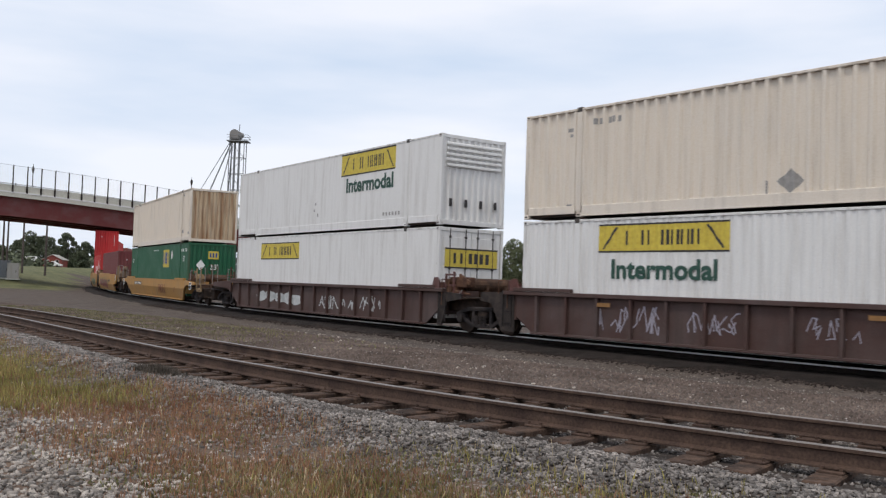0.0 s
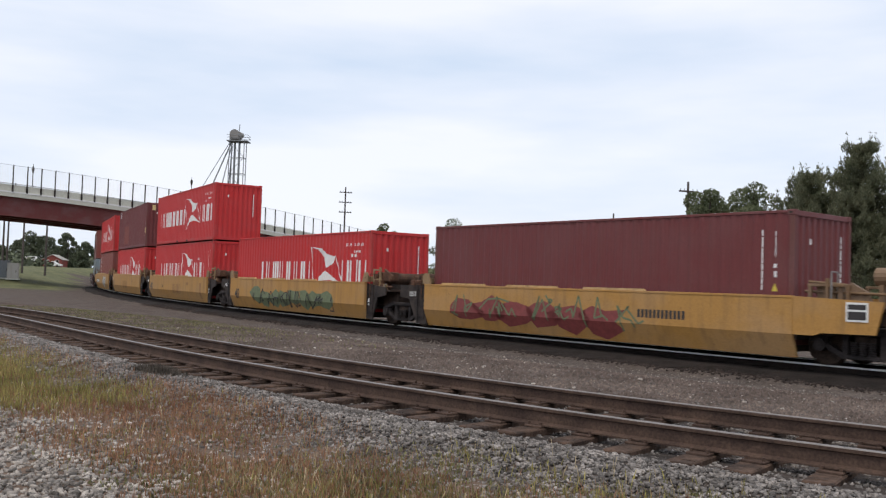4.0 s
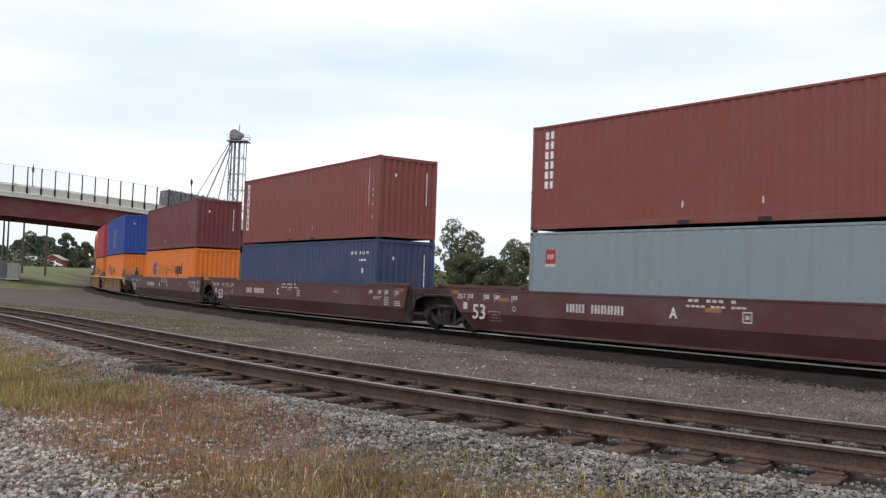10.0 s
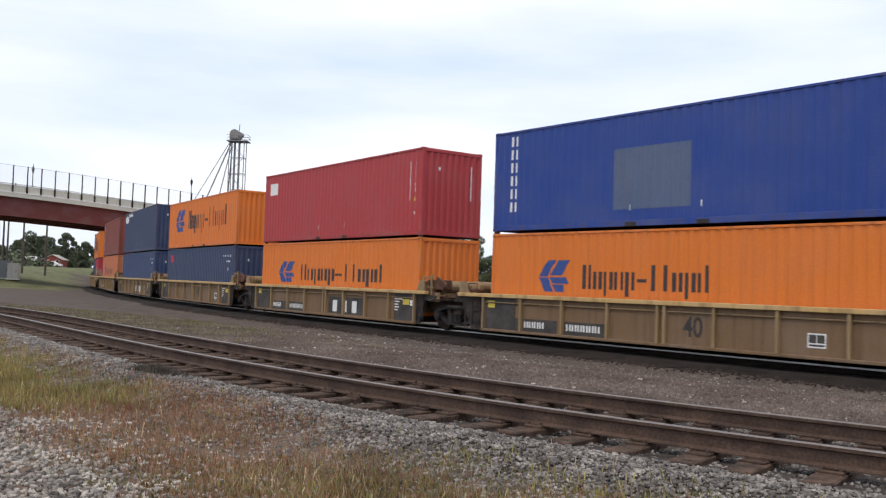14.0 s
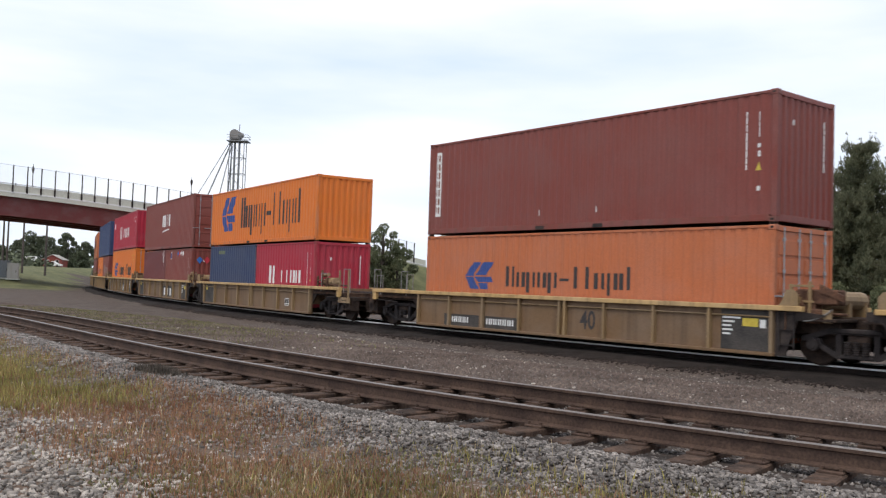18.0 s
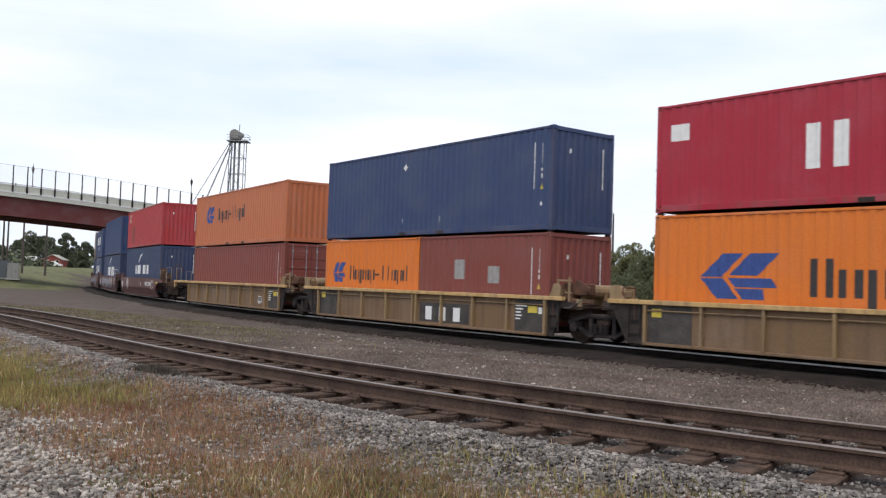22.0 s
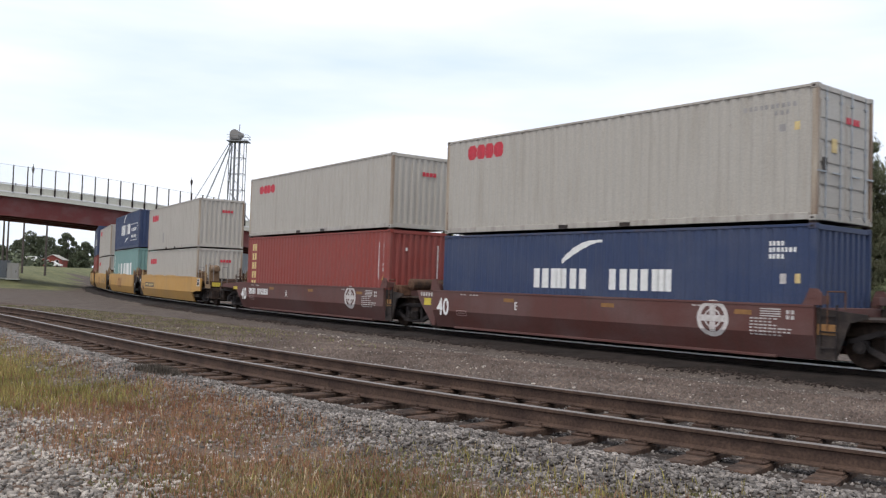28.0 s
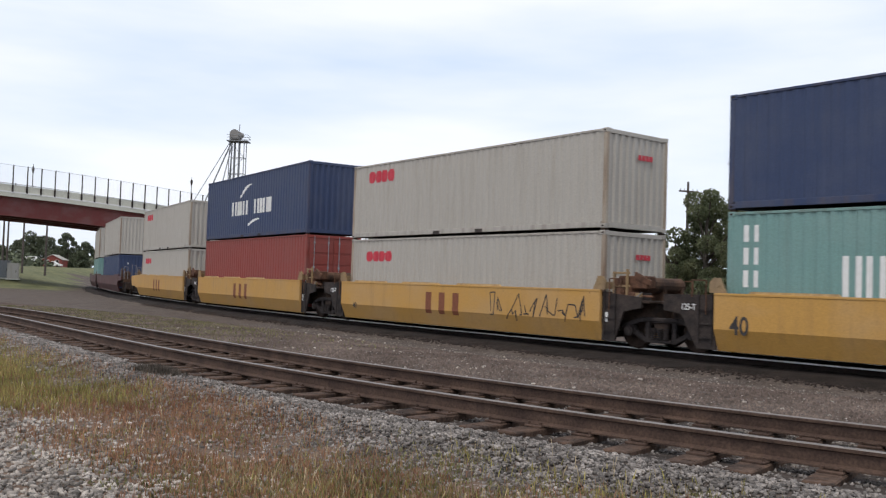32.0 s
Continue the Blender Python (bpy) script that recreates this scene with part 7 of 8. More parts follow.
def unit(lead, kind, ends, lower, upper=(), pitch=None, carmarks=()):
    """One well with its boxes. lead: place of the lower box's leading end along the train."""
    pname, z0, z1, ribs, well, slant = KIND[kind]
    boxes = [(b, BASE) for b in lower] + [(b, BASE + max(q["h"] for q in lower) + 0.055) for b in upper]
    L = SPEC[lower[0]["kind"]][0] if len(lower) == 1 else 12.19
    mid = lead - L / 2
    pitch = pitch or {"yellow_short": 15.85, "tan_short": 15.85, "ribbed_short": 15.52, "brown_short": 15.45, "brown_long": 19.55, "ribbed_long": 19.85, "yellow_long": 20.0}[kind]
    joint = pitch / 2 - well / 2
    far = {"53": 3.75, "40": 3.65}["53" if "long" in kind else "40"]
    car = well_car(kind, ends[0], ends[1], joint if ends[0] == "joint" else far, joint if ends[1] == "joint" else far)
    base = pitch / 2
    TRAIN.append((car, mid, Matrix.Identity(4), base))
    for fn in carmarks:
        fn(car)
    for j, (b, z) in enumerate(boxes):
        ob = container(b["kind"], b["h"], b["col"], b["label"], b.get("doors", "back"), b.get("end"))
        if j >= len(lower):
            lock = cached("twist_lock", lambda: Shape().box(-0.07, 0.07, -0.055, 0.055, -0.055, 0.004, 0.008).box(0.03, 0.13, -0.018, 0.018, -0.036, -0.022).mesh("twist_lock", M_STEEL))
            reach = 5.99
            for px in (-reach, reach):
                for s in (-1, 1):
                    part("twist_lock", lock, ob, "dark twist lock between the stacked boxes", at=Matrix.Translation((px, s * (SPEC[b["kind"]][1] / 2 - 0.08), 0)))
        if b["kind"].startswith("40"):
            w = SPEC["40"][1] / 2
            pocket = cached("pocket", lambda: Shape().box(-0.17, 0.17, -w - 0.003, -w + 0.02, 0.025, 0.125, 0.004).mesh("forklift_pocket", M_BLACK))
            for px in (-1.05, 1.05):
                for s in (-1, 1):
                    part("forklift_pocket", pocket, ob, "dark forklift pocket", at=Matrix.Translation((px, 0, 0)) @ (Matrix.Identity(4) if s < 0 else Matrix.Diagonal((1, -1, 1, 1))))
        if b["kind"].startswith("53"):
            w = SPEC[b["kind"]][1] / 2
            for px in (-6.1, 6.1):
                for s in (-1, 1):
                    post = part("corner_post", cached(("midpost", b["col"], b["h"]), lambda: Shape().box(-0.09, 0.09, -w - 0.002, -w + 0.03, 0.16, b["h"] - 0.10, 0.006).mesh("corner_post", PAINT[b["col"]])), ob, "lifting post",
                                at=Matrix.Translation((px, 0, 0)) @ (Matrix.Identity(4) if s < 0 else Matrix.Diagonal((1, -1, 1, 1))))
                    part("casting", cached(("midcast", b["h"]), lambda: Shape().box(-0.09, 0.09, -w - 0.004, -w + 0.12, b["h"] - 0.12, b["h"] + 0.014, 0.01).box(-0.06, 0.06, -w - 0.007, -w, b["h"] - 0.08, b["h"] - 0.02)
                                            .mesh("casting", M_BAY)), post, "dark corner casting")
        for fn in b.get("marks", ()):
            fn(ob, b["kind"], b["h"], z)
        TRAIN.append((ob, mid, Matrix.Translation((b.get("x", 0.0), 0, z)), base))
    return car


def box(kind, h, col, label, *marks, **more):
    return dict(kind=kind, h=h, col=col, label=label, marks=marks, **more)


def M(name, polys, mat, label, lift=0.004):
    """Paint given in heights over the rail."""
    return lambda ob, kind, h, z: mark(ob, kind, name, [type(q)([[(px, pz - z) for px, pz in s] for s in q]) if isinstance(q, Glyph) else [(px, pz - z) for px, pz in q] for q in polys], mat, label, lift)


def C(mat, flat=False, end=True):
    def fn(ob, kind, h, z):
        (codes_flat if flat else codes)(ob, kind, h, mat)
        if end:
            end_codes(ob, kind, h, mat)
    return fn


def T(body, x, z, size, mat, squash=0.9):
    return lambda ob, kind, h, zz: lettering(ob, body, x, z - zz, -SPEC[kind][1] / 2 + 0.012, size, mat, "large painted lettering", squash)


def CM(name, polys, mat, label, lift=0.004, y=None):
    return lambda car: flat_mark(car, name, polys, mat, label, -1.5 if y is None else y, lift)


def CT(body, x, z, size, mat=M_WHITE, y=-1.5, squash=0.8):
    return lambda car: lettering(car, body, x, z, y, size, mat, "painted lettering", squash)


def stencils(dx, z, mat, seed, y=-1.5):
    """Small unreadable stencil blocks on a car's side."""
    r = random.Random(seed)
    q = []
    for x0, rows in ((dx - 0.8, 2), (dx - 0.1, 5), (dx + 0.55, 3)):
        w = r.uniform(0.28, 0.5)
        for k in range(rows):
            zz = z + 0.1 - k * 0.062 - (0.12 if rows == 3 else 0)
            x = x0
            while x < x0 + w * r.uniform(0.75, 1.0):
                n = r.uniform(0.04, 0.11)
                q.append(rect(x, x + n, zz, zz + 0.03))
                x += n + 0.02
    return CM("stencil", q, mat, "small unreadable stencil marks", y=y)


# recurring boxes -------------------------------------------------------------
def pennant_words(dz=0.0, dx=0.0, k=1.0):
    """White word, pennant and word, as plain bars round the emblem."""
    X = lambda x: x * k + dx
    return (M("lettering", bars(X(-4.65), X(0.15), 4.25 + dz, 5.10 + dz, "2232222", 0.20), M_WHITE, "large white lettering as plain bars"),
            M("emblem", flag(X(0.14), X(2.84), 3.92 + dz, 5.70 + dz), M_WHITE, "white pennant emblem"),
            M("lettering", bars(X(2.66), X(4.62), 4.25 + dz, 5.12 + dz, "222", 0.20) + [Glyph([rect(X(3.45), X(3.56), 5.24 + dz, 5.36 + dz)]), Glyph([rect(X(3.70), X(3.81), 5.24 + dz, 5.36 + dz)])],
              M_WHITE, "large white lettering as plain bars"))


def ribbon_words(z0, z1, lx0, lx1, x0, x1):
    return (M("emblem", [Glyph([q]) for q in emblem(lx0, lx1, z0 - 0.10, z1 + 0.12)], M_NAVY_MARK, "dark blue folded ribbon emblem"),
            M("lettering", bars(x0, x1, z0, z1, "2xpxp-11xpd", 0.34), M_BLACK_MARK,
              "large dark lettering as plain bars"))


def swoosh_words(z0, z1, x0=-2.6, x1=2.3, sweep=True):
    out = [M("lettering", bars(x0, x1, z0, z1, "232 223", 0.40), M_WHITE, "large white lettering as plain bars")]
    if sweep:
        out.append(M("emblem", swoosh(x0 + 1.1, x0 + 2.5, z1 + 0.18, z1 + 0.72), M_WHITE, "white swoosh emblem"))
    return tuple(out)


def END_RED(ob, kind, h, z):
    """Four small red shapes high on the leading end."""
    x = SPEC[kind][0] / 2
    for k in range(4):
        part("letter_shape", Shape().box(x - 0.016, x - 0.006, 0.02 + k * 0.15, 0.14 + k * 0.15, h - 0.72, h - 0.58).mesh("letter_shape", M_RED_MARK), ob)


def red_shapes(z0, z1, x0=-5.1, x1=-3.55):
    w, zc, h = (x1 - x0) / 4, (z0 + z1) / 2, (z1 - z0) * 0.32
    return (M("lettering", [Glyph([[(x0 + w * (k + 0.5) + w * 0.48 * u, zc + h * v) for u, v in ((-1, -0.5), (-0.6, -1), (0.6, -1), (1, -0.5), (1, 0.5), (0.6, 1), (-0.6, 1), (-1, 0.5))]]) for k in range(4)], M_RED_MARK, "red rounded lettering shapes"), END_RED)


def split_words(z0, z1, x0, x1):
    return (M("lettering", bars(x0, x0 + (x1 - x0) * 0.22, z0 - 0.06, z1 + 0.2, "2", 0.34) + bars(x0 + (x1 - x0) * 0.34, x1, z0, z1, "1122", 0.32), M_WHITE, "large white lettering as plain bars"),)


def yellow_board(x0, x1, z0, z1):
    w, h = x1 - x0, z1 - z0
    return (M("sign_board", [rect(x0, x1, z0, z1)], M_YELLOW_MARK, "yellow painted board"),
            M("lettering", bars(x0 + w * 0.20, x0 + w * 0.80, z0 + h * 0.25, z0 + h * 0.75, "1 2 2222", 0.30)
              + [[(x0 + w * 0.03, z0 + h * 0.12), (x0 + w * 0.05, z0 + h * 0.12), (x0 + w * 0.16, z0 + h * 0.88), (x0 + w * 0.14, z0 + h * 0.88)],
                 [(x0 + w * 0.84, z0 + h * 0.88), (x0 + w * 0.86, z0 + h * 0.88), (x0 + w * 0.97, z0 + h * 0.12), (x0 + w * 0.95, z0 + h * 0.12)]]
              + [rect(x0, x1, z0, z0 + h * 0.06), rect(x0, x1, z1 - h * 0.06, z1)], M_BLACK_MARK, "black lettering as plain bars", 0.008))


def letters_down(z1, z0, x=-5.75, w=0.33, board=True):
    if board:
        return (M("sign_board", [rect(x - 0.02, x + w * 0.72, z0, z1)], M_WHITE, "white upright strip"),
                M("lettering", bars_down(x + 0.02, w * 0.55, z1 - 0.06, z0 + 0.06, 7), M_BROWN_MARK, "dark lettering set downwards as blocks", 0.008))
    return (M("lettering", bars_down(x, w, z1, z0, 6), M_WHITE, "white lettering set downwards as blocks"),)


MARK_SMOOTH = CM("lettering", bars(-1.3, 0.75, 0.50, 1.17, "111", 0.52), M_BROWN_MARK, "brown lettering as plain bars")
MARK_PATCH = CM("patch", [rect(0.32, 2.85, 0.24, 0.84)], M_BAY, "dark painted patch", 0.002, y=-1.372)
MARK_RIB = CM("lettering", bars(0.45, 2.6, 0.30, 0.72, "111", 0.55), M_WHITE, "white lettering as plain bars", y=-1.372)
HERALD = lambda x: CM("emblem", [Glyph(ring(x, 0.86, 0.31, 0.41)), Glyph([rect(x - 0.30, x + 0.30, 0.79, 0.93), rect(x - 0.075, x + 0.075, 0.56, 0.785), rect(x - 0.075, x + 0.075, 0.935, 1.16)]), Glyph(ring(x, 0.86, 0.18, 0.22, 16))], M_HERALD, "round pale emblem with a cross")
M_HERALD = plain("pale_worn_emblem_paint", (0.56, 0.52, 0.50), 0.7)
def PLATES(*xs):
    """Faded reflective strips: each a place along the side, or a rectangle."""
    def fn(car):
        for x in xs:
            flat_mark(car, "reflector", [x if isinstance(x, list) else rect(x, x + 0.42, 0.98, 1.08)], M_DULL_PLATE, "small faded yellow reflective strip", -1.5)
    return fn


RED_LABEL = "bright red steel shipping container with large white lettering"
END_J, J_J, J_END = ("end", "joint"), ("joint", "joint"), ("joint", "end")

M_BLUE_MARK = plain("blue_placard", (0.03, 0.16, 0.50), 0.6)


def end_text(ob, kind, body, y, z, size, mat):
    L = SPEC[kind][0]
    part("lettering", text_mesh(body, size, mat, 0.9), ob, "painted lettering", at=Matrix.Translation((L / 2 - 0.002, y, z)) @ Matrix.Rotation(math.pi / 2, 4, "Z") @ Matrix.Rotation(math.pi / 2, 4, "X"))


def YELLOW_END(ob, kind, h, z):
    """Yellow board with dark bars across the leading end."""
    x = SPEC[kind][0] / 2
    p = part("sign_board", Shape().box(x - 0.006, x + 0.006, -1.05, 1.05, h - 1.30, h - 0.66).mesh("sign_board", M_YELLOW_MARK), ob, "yellow painted board")
    for y, w in ((-0.72, 0.10), (-0.46, 0.10), (-0.12, 0.14), (0.10, 0.14), (0.32, 0.14), (0.56, 0.14)):
        part("letter_shape", Shape().box(x + 0.006, x + 0.009, y, y + w, h - 1.15, h - 0.82).mesh("letter_shape", M_BLACK_MARK), p)
    part("stripe", Shape().box(x + 0.006, x + 0.009, -1.05, 1.05, h - 0.71, h - 0.66).box(x + 0.006, x + 0.009, -1.05, 1.05, h - 1.30, h - 1.26).mesh("stripe", M_BLACK_MARK), p)


def RIDGES(ob, kind, h, z):
    """Level ridges pressed into the leading end, with dark buffers below."""
    x = SPEC[kind][0] / 2
    for k in range(5):
        part("ridge", Shape().slab([(x - 0.02, h - 1.05 + k * 0.17), (x + 0.035, h - 1.02 + k * 0.17), (x + 0.035, h - 0.97 + k * 0.17), (x - 0.02, h - 0.93 + k * 0.17)], -1.1, 1.1).mesh("ridge", PAINT["white"]), ob)
    for y in (-0.9, -0.3, 0.3, 0.9):
        part("buffer", Shape().box(x - 0.01, x + 0.02, y - 0.05, y + 0.05, h - 2.3, h - 2.05).mesh("buffer", M_BLACK_MARK), ob, "small dark fitting")


def END_PLATES(ob, kind, h, z):
    x = SPEC[kind][0] / 2
    part("placard", Shape().box(x - 0.012, x - 0.004, -0.86, -0.66, h - 0.50, h - 0.16).mesh("placard", M_CREAM), ob, "small cream yellow plate")
    mark(ob, kind, "placard", [rect(x - 0.48, x - 0.22, h - 2.02, h - 1.64)], M_CREAM, "small cream yellow plate")


def FOUR_PLACARDS(ob, kind, h, z):
    x = SPEC[kind][0] / 2 - 0.002
    for i, m in enumerate((M_BLUE_MARK, M_RED_MARK, M_WHITE, M_WHITE)):
        y = -0.78 + i * 0.40
        part("placard", Shape().add([(x, y, h - 0.82), (x, y + 0.17, h - 0.62), (x, y, h - 0.42), (x, y - 0.17, h - 0.62)], [(0, 1, 2, 3)]).mesh("placard", m), ob, "diamond placard")


def GREEN_END(ob, kind, h, z):
    """Plate, placard and size mark on the leading end of the green box."""
    x = SPEC[kind][0] / 2
    p = part("sign_board", Shape().box(x - 0.010, x - 0.004, -0.22, 0.34, h - 0.85, h - 0.42).mesh("sign_board", M_YELLOW_MARK), ob, "yellow painted plate")
    for k in range(3):
        part("letter_shape", Shape().box(x - 0.004, x - 0.001, -0.15 + k * 0.16, -0.06 + k * 0.16, h - 0.76, h - 0.52).mesh("letter_shape", M_NAVY_MARK), p)
    part("placard", Shape().add([(x - 0.002, -0.62, h - 1.50), (x - 0.002, -0.38, h - 1.20), (x - 0.002, -0.62, h - 0.90), (x - 0.002, -0.86, h - 1.20)], [(0, 1, 2, 3)]).mesh("placard", M_WHITE), ob, "white diamond placard")
    end_text(ob, kind, "53'", 0.12, h - 1.42, 0.40, M_WHITE)


# two long ribbed wells
unit(253.38, "ribbed_long", J_J,
     [box("53fine", HI, "white", "white ribbed shipping container with a yellow board", *yellow_board(-5.37, -1.61, 2.36, 3.08), T("Intermodal", -3.42, 1.72, 0.66, M_GREEN_MARK, 1.06))],
     [box("53", HI, "beige", "dirty beige corrugated long shipping container", M("placard", star(-0.20, 3.86, 0.29), M_GREY_MARK, "grey diamond placard"),
          M("code_marking", [rect(-5.65 + i * 0.15, -5.55 + i * 0.15, 5.70, 5.86) for i in range(6) if i != 2] + [rect(-6.55, -6.38, 5.60, 5.70), rect(-6.5, -6.4, 5.46, 5.54), rect(-6.55, -6.38, 3.56, 3.66), rect(-0.75, -0.72, 3.55, 3.9)], M_GREY_MARK, "small painted code marks"))],
     carmarks=[CT("53", 2.9, 0.42, 0.62, M_WHITE, -1.372), CM("graffiti", strokes(-5.2, -3.4, 0.35, 1.05, 8, 3, 0.035) + strokes(-2.6, -1.2, 0.45, 1.0, 8, 4, 0.03) + strokes(0.2, 1.4, 0.5, 1.0, 6, 5, 0.025), M_LILAC, "pale chalky graffiti", y=-1.372),
               CM("graffiti", blot(4.4, 8.0, 0.30, 1.10, 4, 6), M_SILVER, "pale sprayed graffiti blocks", y=-1.372), PLATES(-5.2, 1.6)])
unit(233.53, "ribbed_long", J_END,
     [box("53plate", HI, "white", "white smooth-sided shipping container with a yellow board", *yellow_board(-5.45, -1.75, 2.26, 2.96), YELLOW_END, doors="front")],
     [box("53plate", HI, "white", "white smooth-sided shipping container with yellow board and dark lettering", *yellow_board(1.56, 5.34, 5.30, 6.12), T("Intermodal", 3.6, 4.70, 0.72, M_GREEN_MARK, 1.04),
          M("code_marking", [rect(-0.6, -0.5, 4.1, 4.2), rect(-0.3, -0.2, 3.9, 4.02), rect(-0.5, -0.4, 4.35, 4.45)] + [rect(4.6 + i * 0.2, 4.7 + i * 0.2, 3.72, 3.84) for i in range(6)], M_GREY_MARK, "small painted code marks"), RIDGES, doors="back")],
     carmarks=[CM("graffiti", blot(-5.4, -1.2, 0.42, 0.92, 5, 9), M_SILVER, "pale sprayed graffiti blocks", y=-1.372),
               CM("graffiti", strokes(0.2, 4.8, 0.35, 0.95, 16, 10, 0.05), M_SILVER, "pale sprayed graffiti", y=-1.372)])
# long yellow single car
unit(209.54, "yellow_long", ("end", "end"),
     [box("53green", HI, "green", "green corrugated long shipping container with a yellow plate", M("sign_board", [rect(1.82, 3.42, 1.92, 2.95)], M_YELLOW_MARK, "yellow painted plate"),
          M("lettering", bars(1.95, 3.3, 2.1, 2.8, "232", 0.3), M_NAVY_MARK, "dark lettering as plain bars", 0.008), M("placard", star(4.08, 2.62, 0.26), M_WHITE, "white diamond placard"), GREEN_END,
          T("53'", 7.05, 2.25, 0.42, M_WHITE), T("53'", -7.4, 2.25, 0.36, M_WHITE), M("code_marking", [rect(6.4 + i * 0.17, 6.5 + i * 0.17, 2.78, 2.95) for i in range(8) if i != 4] + [rect(-0.9 + i * 0.2, -0.76 + i * 0.2, 2.92, 2.98) for i in range(7)], M_WHITE, "small painted code marks"))],
     [box("53", HI, "beige", "beige corrugated long shipping container with a rust-stained end", M("code_marking", [rect(-6.5 + i * 0.16, -6.4 + i * 0.16, 6.02, 6.16) for i in range(7)] + [rect(6.35, 6.6, 5.85, 5.95), rect(6.3, 6.6, 3.82, 3.98), rect(7.5, 7.75, 3.72, 3.84)], M_GREY_MARK, "small painted code marks"),
          end="rusty_beige")],
     carmarks=[CM("lettering", bars(1.74, 3.82, 0.42, 0.92, "221", 0.30), M_BROWN_MARK, "brown lettering as plain bars"), CM("number_board", [rect(-5.6, -3.2, 0.80, 1.0)], M_BLACK_MARK, "dark number board"),
               CM("lettering", bars(-5.4, -3.4, 0.84, 0.96, "2222 222222", 0.4), M_WHITE, "pale number as plain bars", 0.008), CT("53", 6.0, 0.55, 0.36, M_BROWN_MARK)])

# five smooth yellow units, red boxes
YS, TS = "yellow_short", "tan_short"
unit(185.42, TS, END_J, [box("40", HI, "maroon", "dull maroon corrugated shipping container", C(M_WHITE))],
     carmarks=[CM("graffiti", blot(-4.7, 1.6, 0.24, 1.12, 6, 12), M_PINK, "dark red sprayed graffiti"), CM("graffiti", strokes(-4.9, 2.6, 0.4, 1.25, 14, 13, 0.05), M_OLIVE, "green sprayed graffiti outlines", 0.008),
               CM("lettering", bars(2.2, 3.6, 0.78, 0.98, "222222", 0.4), M_BLACK_MARK, "dark number as plain bars")])
unit(169.55, TS, J_J, [box("40", HI, "red", RED_LABEL, *pennant_words(-2.93, 1.2), C(M_WHITE, True))],
     carmarks=[CM("graffiti", blot(-3.6, 3.8, 0.28, 1.05, 8, 15), M_OLIVE, "green and yellow sprayed graffiti"), CM("graffiti", strokes(-3.6, 3.8, 0.28, 1.05, 16, 16, 0.05), M_BLACK_MARK, "dark sprayed outlines", 0.008), CT("40", -5.4, 0.52, 0.62, M_BLACK_MARK)])
unit(153.6, TS, J_J, [box("40", HI, "red", RED_LABEL, *pennant_words(-2.95), C(M_WHITE))], [box("40", HI, "red", RED_LABEL, *pennant_words(0.05, 0.15, 1.18), C(M_WHITE, True))],
     carmarks=[CM("patch", bars(-0.55, 1.25, 0.46, 0.98, "3232", 0.30) + [rect(2.3, 2.8, 0.95, 1.10), rect(4.9, 5.3, 0.30, 1.1)], M_FADED, "faded brown painted-out letters"), CT("D", -2.9, 0.72, 0.30, M_BLACK_MARK), CT("40", -5.65, 0.55, 0.66, M_BLACK_MARK)])
unit(137.84, TS, J_J, [box("40", HI, "red", RED_LABEL, *pennant_words(-2.98), C(M_WHITE))],
     [box("40", HI, "maroon", "dull maroon corrugated shipping container", M("patch", [rect(-3.37, -1.31, 3.66, 4.95)], PAINT["brown"], "lighter painted-out patch"), C(M_WHITE), END_PLATES,
          M("placard", [rect(-5.42, -5.05, 5.68, 6.10)], M_WHITE, "small white square logo"), M("emblem", [rect(-5.38, -5.09, 5.76, 6.06)], M_NAVY_MARK, "dark field of the logo", 0.008),
          M("emblem", [[(-5.34, 5.82), (-5.28, 5.82), (-5.13, 6.02), (-5.32, 6.02)]], M_WHITE, "white shape on the logo", 0.012))],
     carmarks=[CM("patch", bars(-1.1, 0.9, 0.46, 0.98, "3232", 0.30) + [rect(3.0, 3.4, 0.9, 1.05)], M_FADED, "faded brown painted-out letters"), CT("40", -5.6, 0.55, 0.66, M_BLACK_MARK)])
unit(122.16, TS, J_END, [box("40", HI, "brown", "brown corrugated shipping container with lettering set downwards", *letters_down(3.03, 0.9, -5.3, 0.45, False), C(M_WHITE))],
     [box("40", HI, "red", RED_LABEL, *pennant_words(0.0), C(M_WHITE))],
     carmarks=[CM("graffiti", blot(0.8, 3.6, 0.26, 1.36, 4, 19), M_SILVER, "silver sprayed graffiti"), CM("graffiti", strokes(0.8, 3.6, 0.24, 1.38, 9, 20, 0.05), M_BAY, "dark sprayed outlines", 0.008), CM("lettering", bars(-5.2, -2.5, 0.70, 0.92, "2222 222222", 0.4), M_WHITE, "white number as plain bars", 0.008),
               CM("number_board", [rect(-5.3, -2.4, 0.66, 0.96)], M_BLACK_MARK, "dark number board"), CT("40", -5.7, 0.52, 0.62, M_BLACK_MARK)])

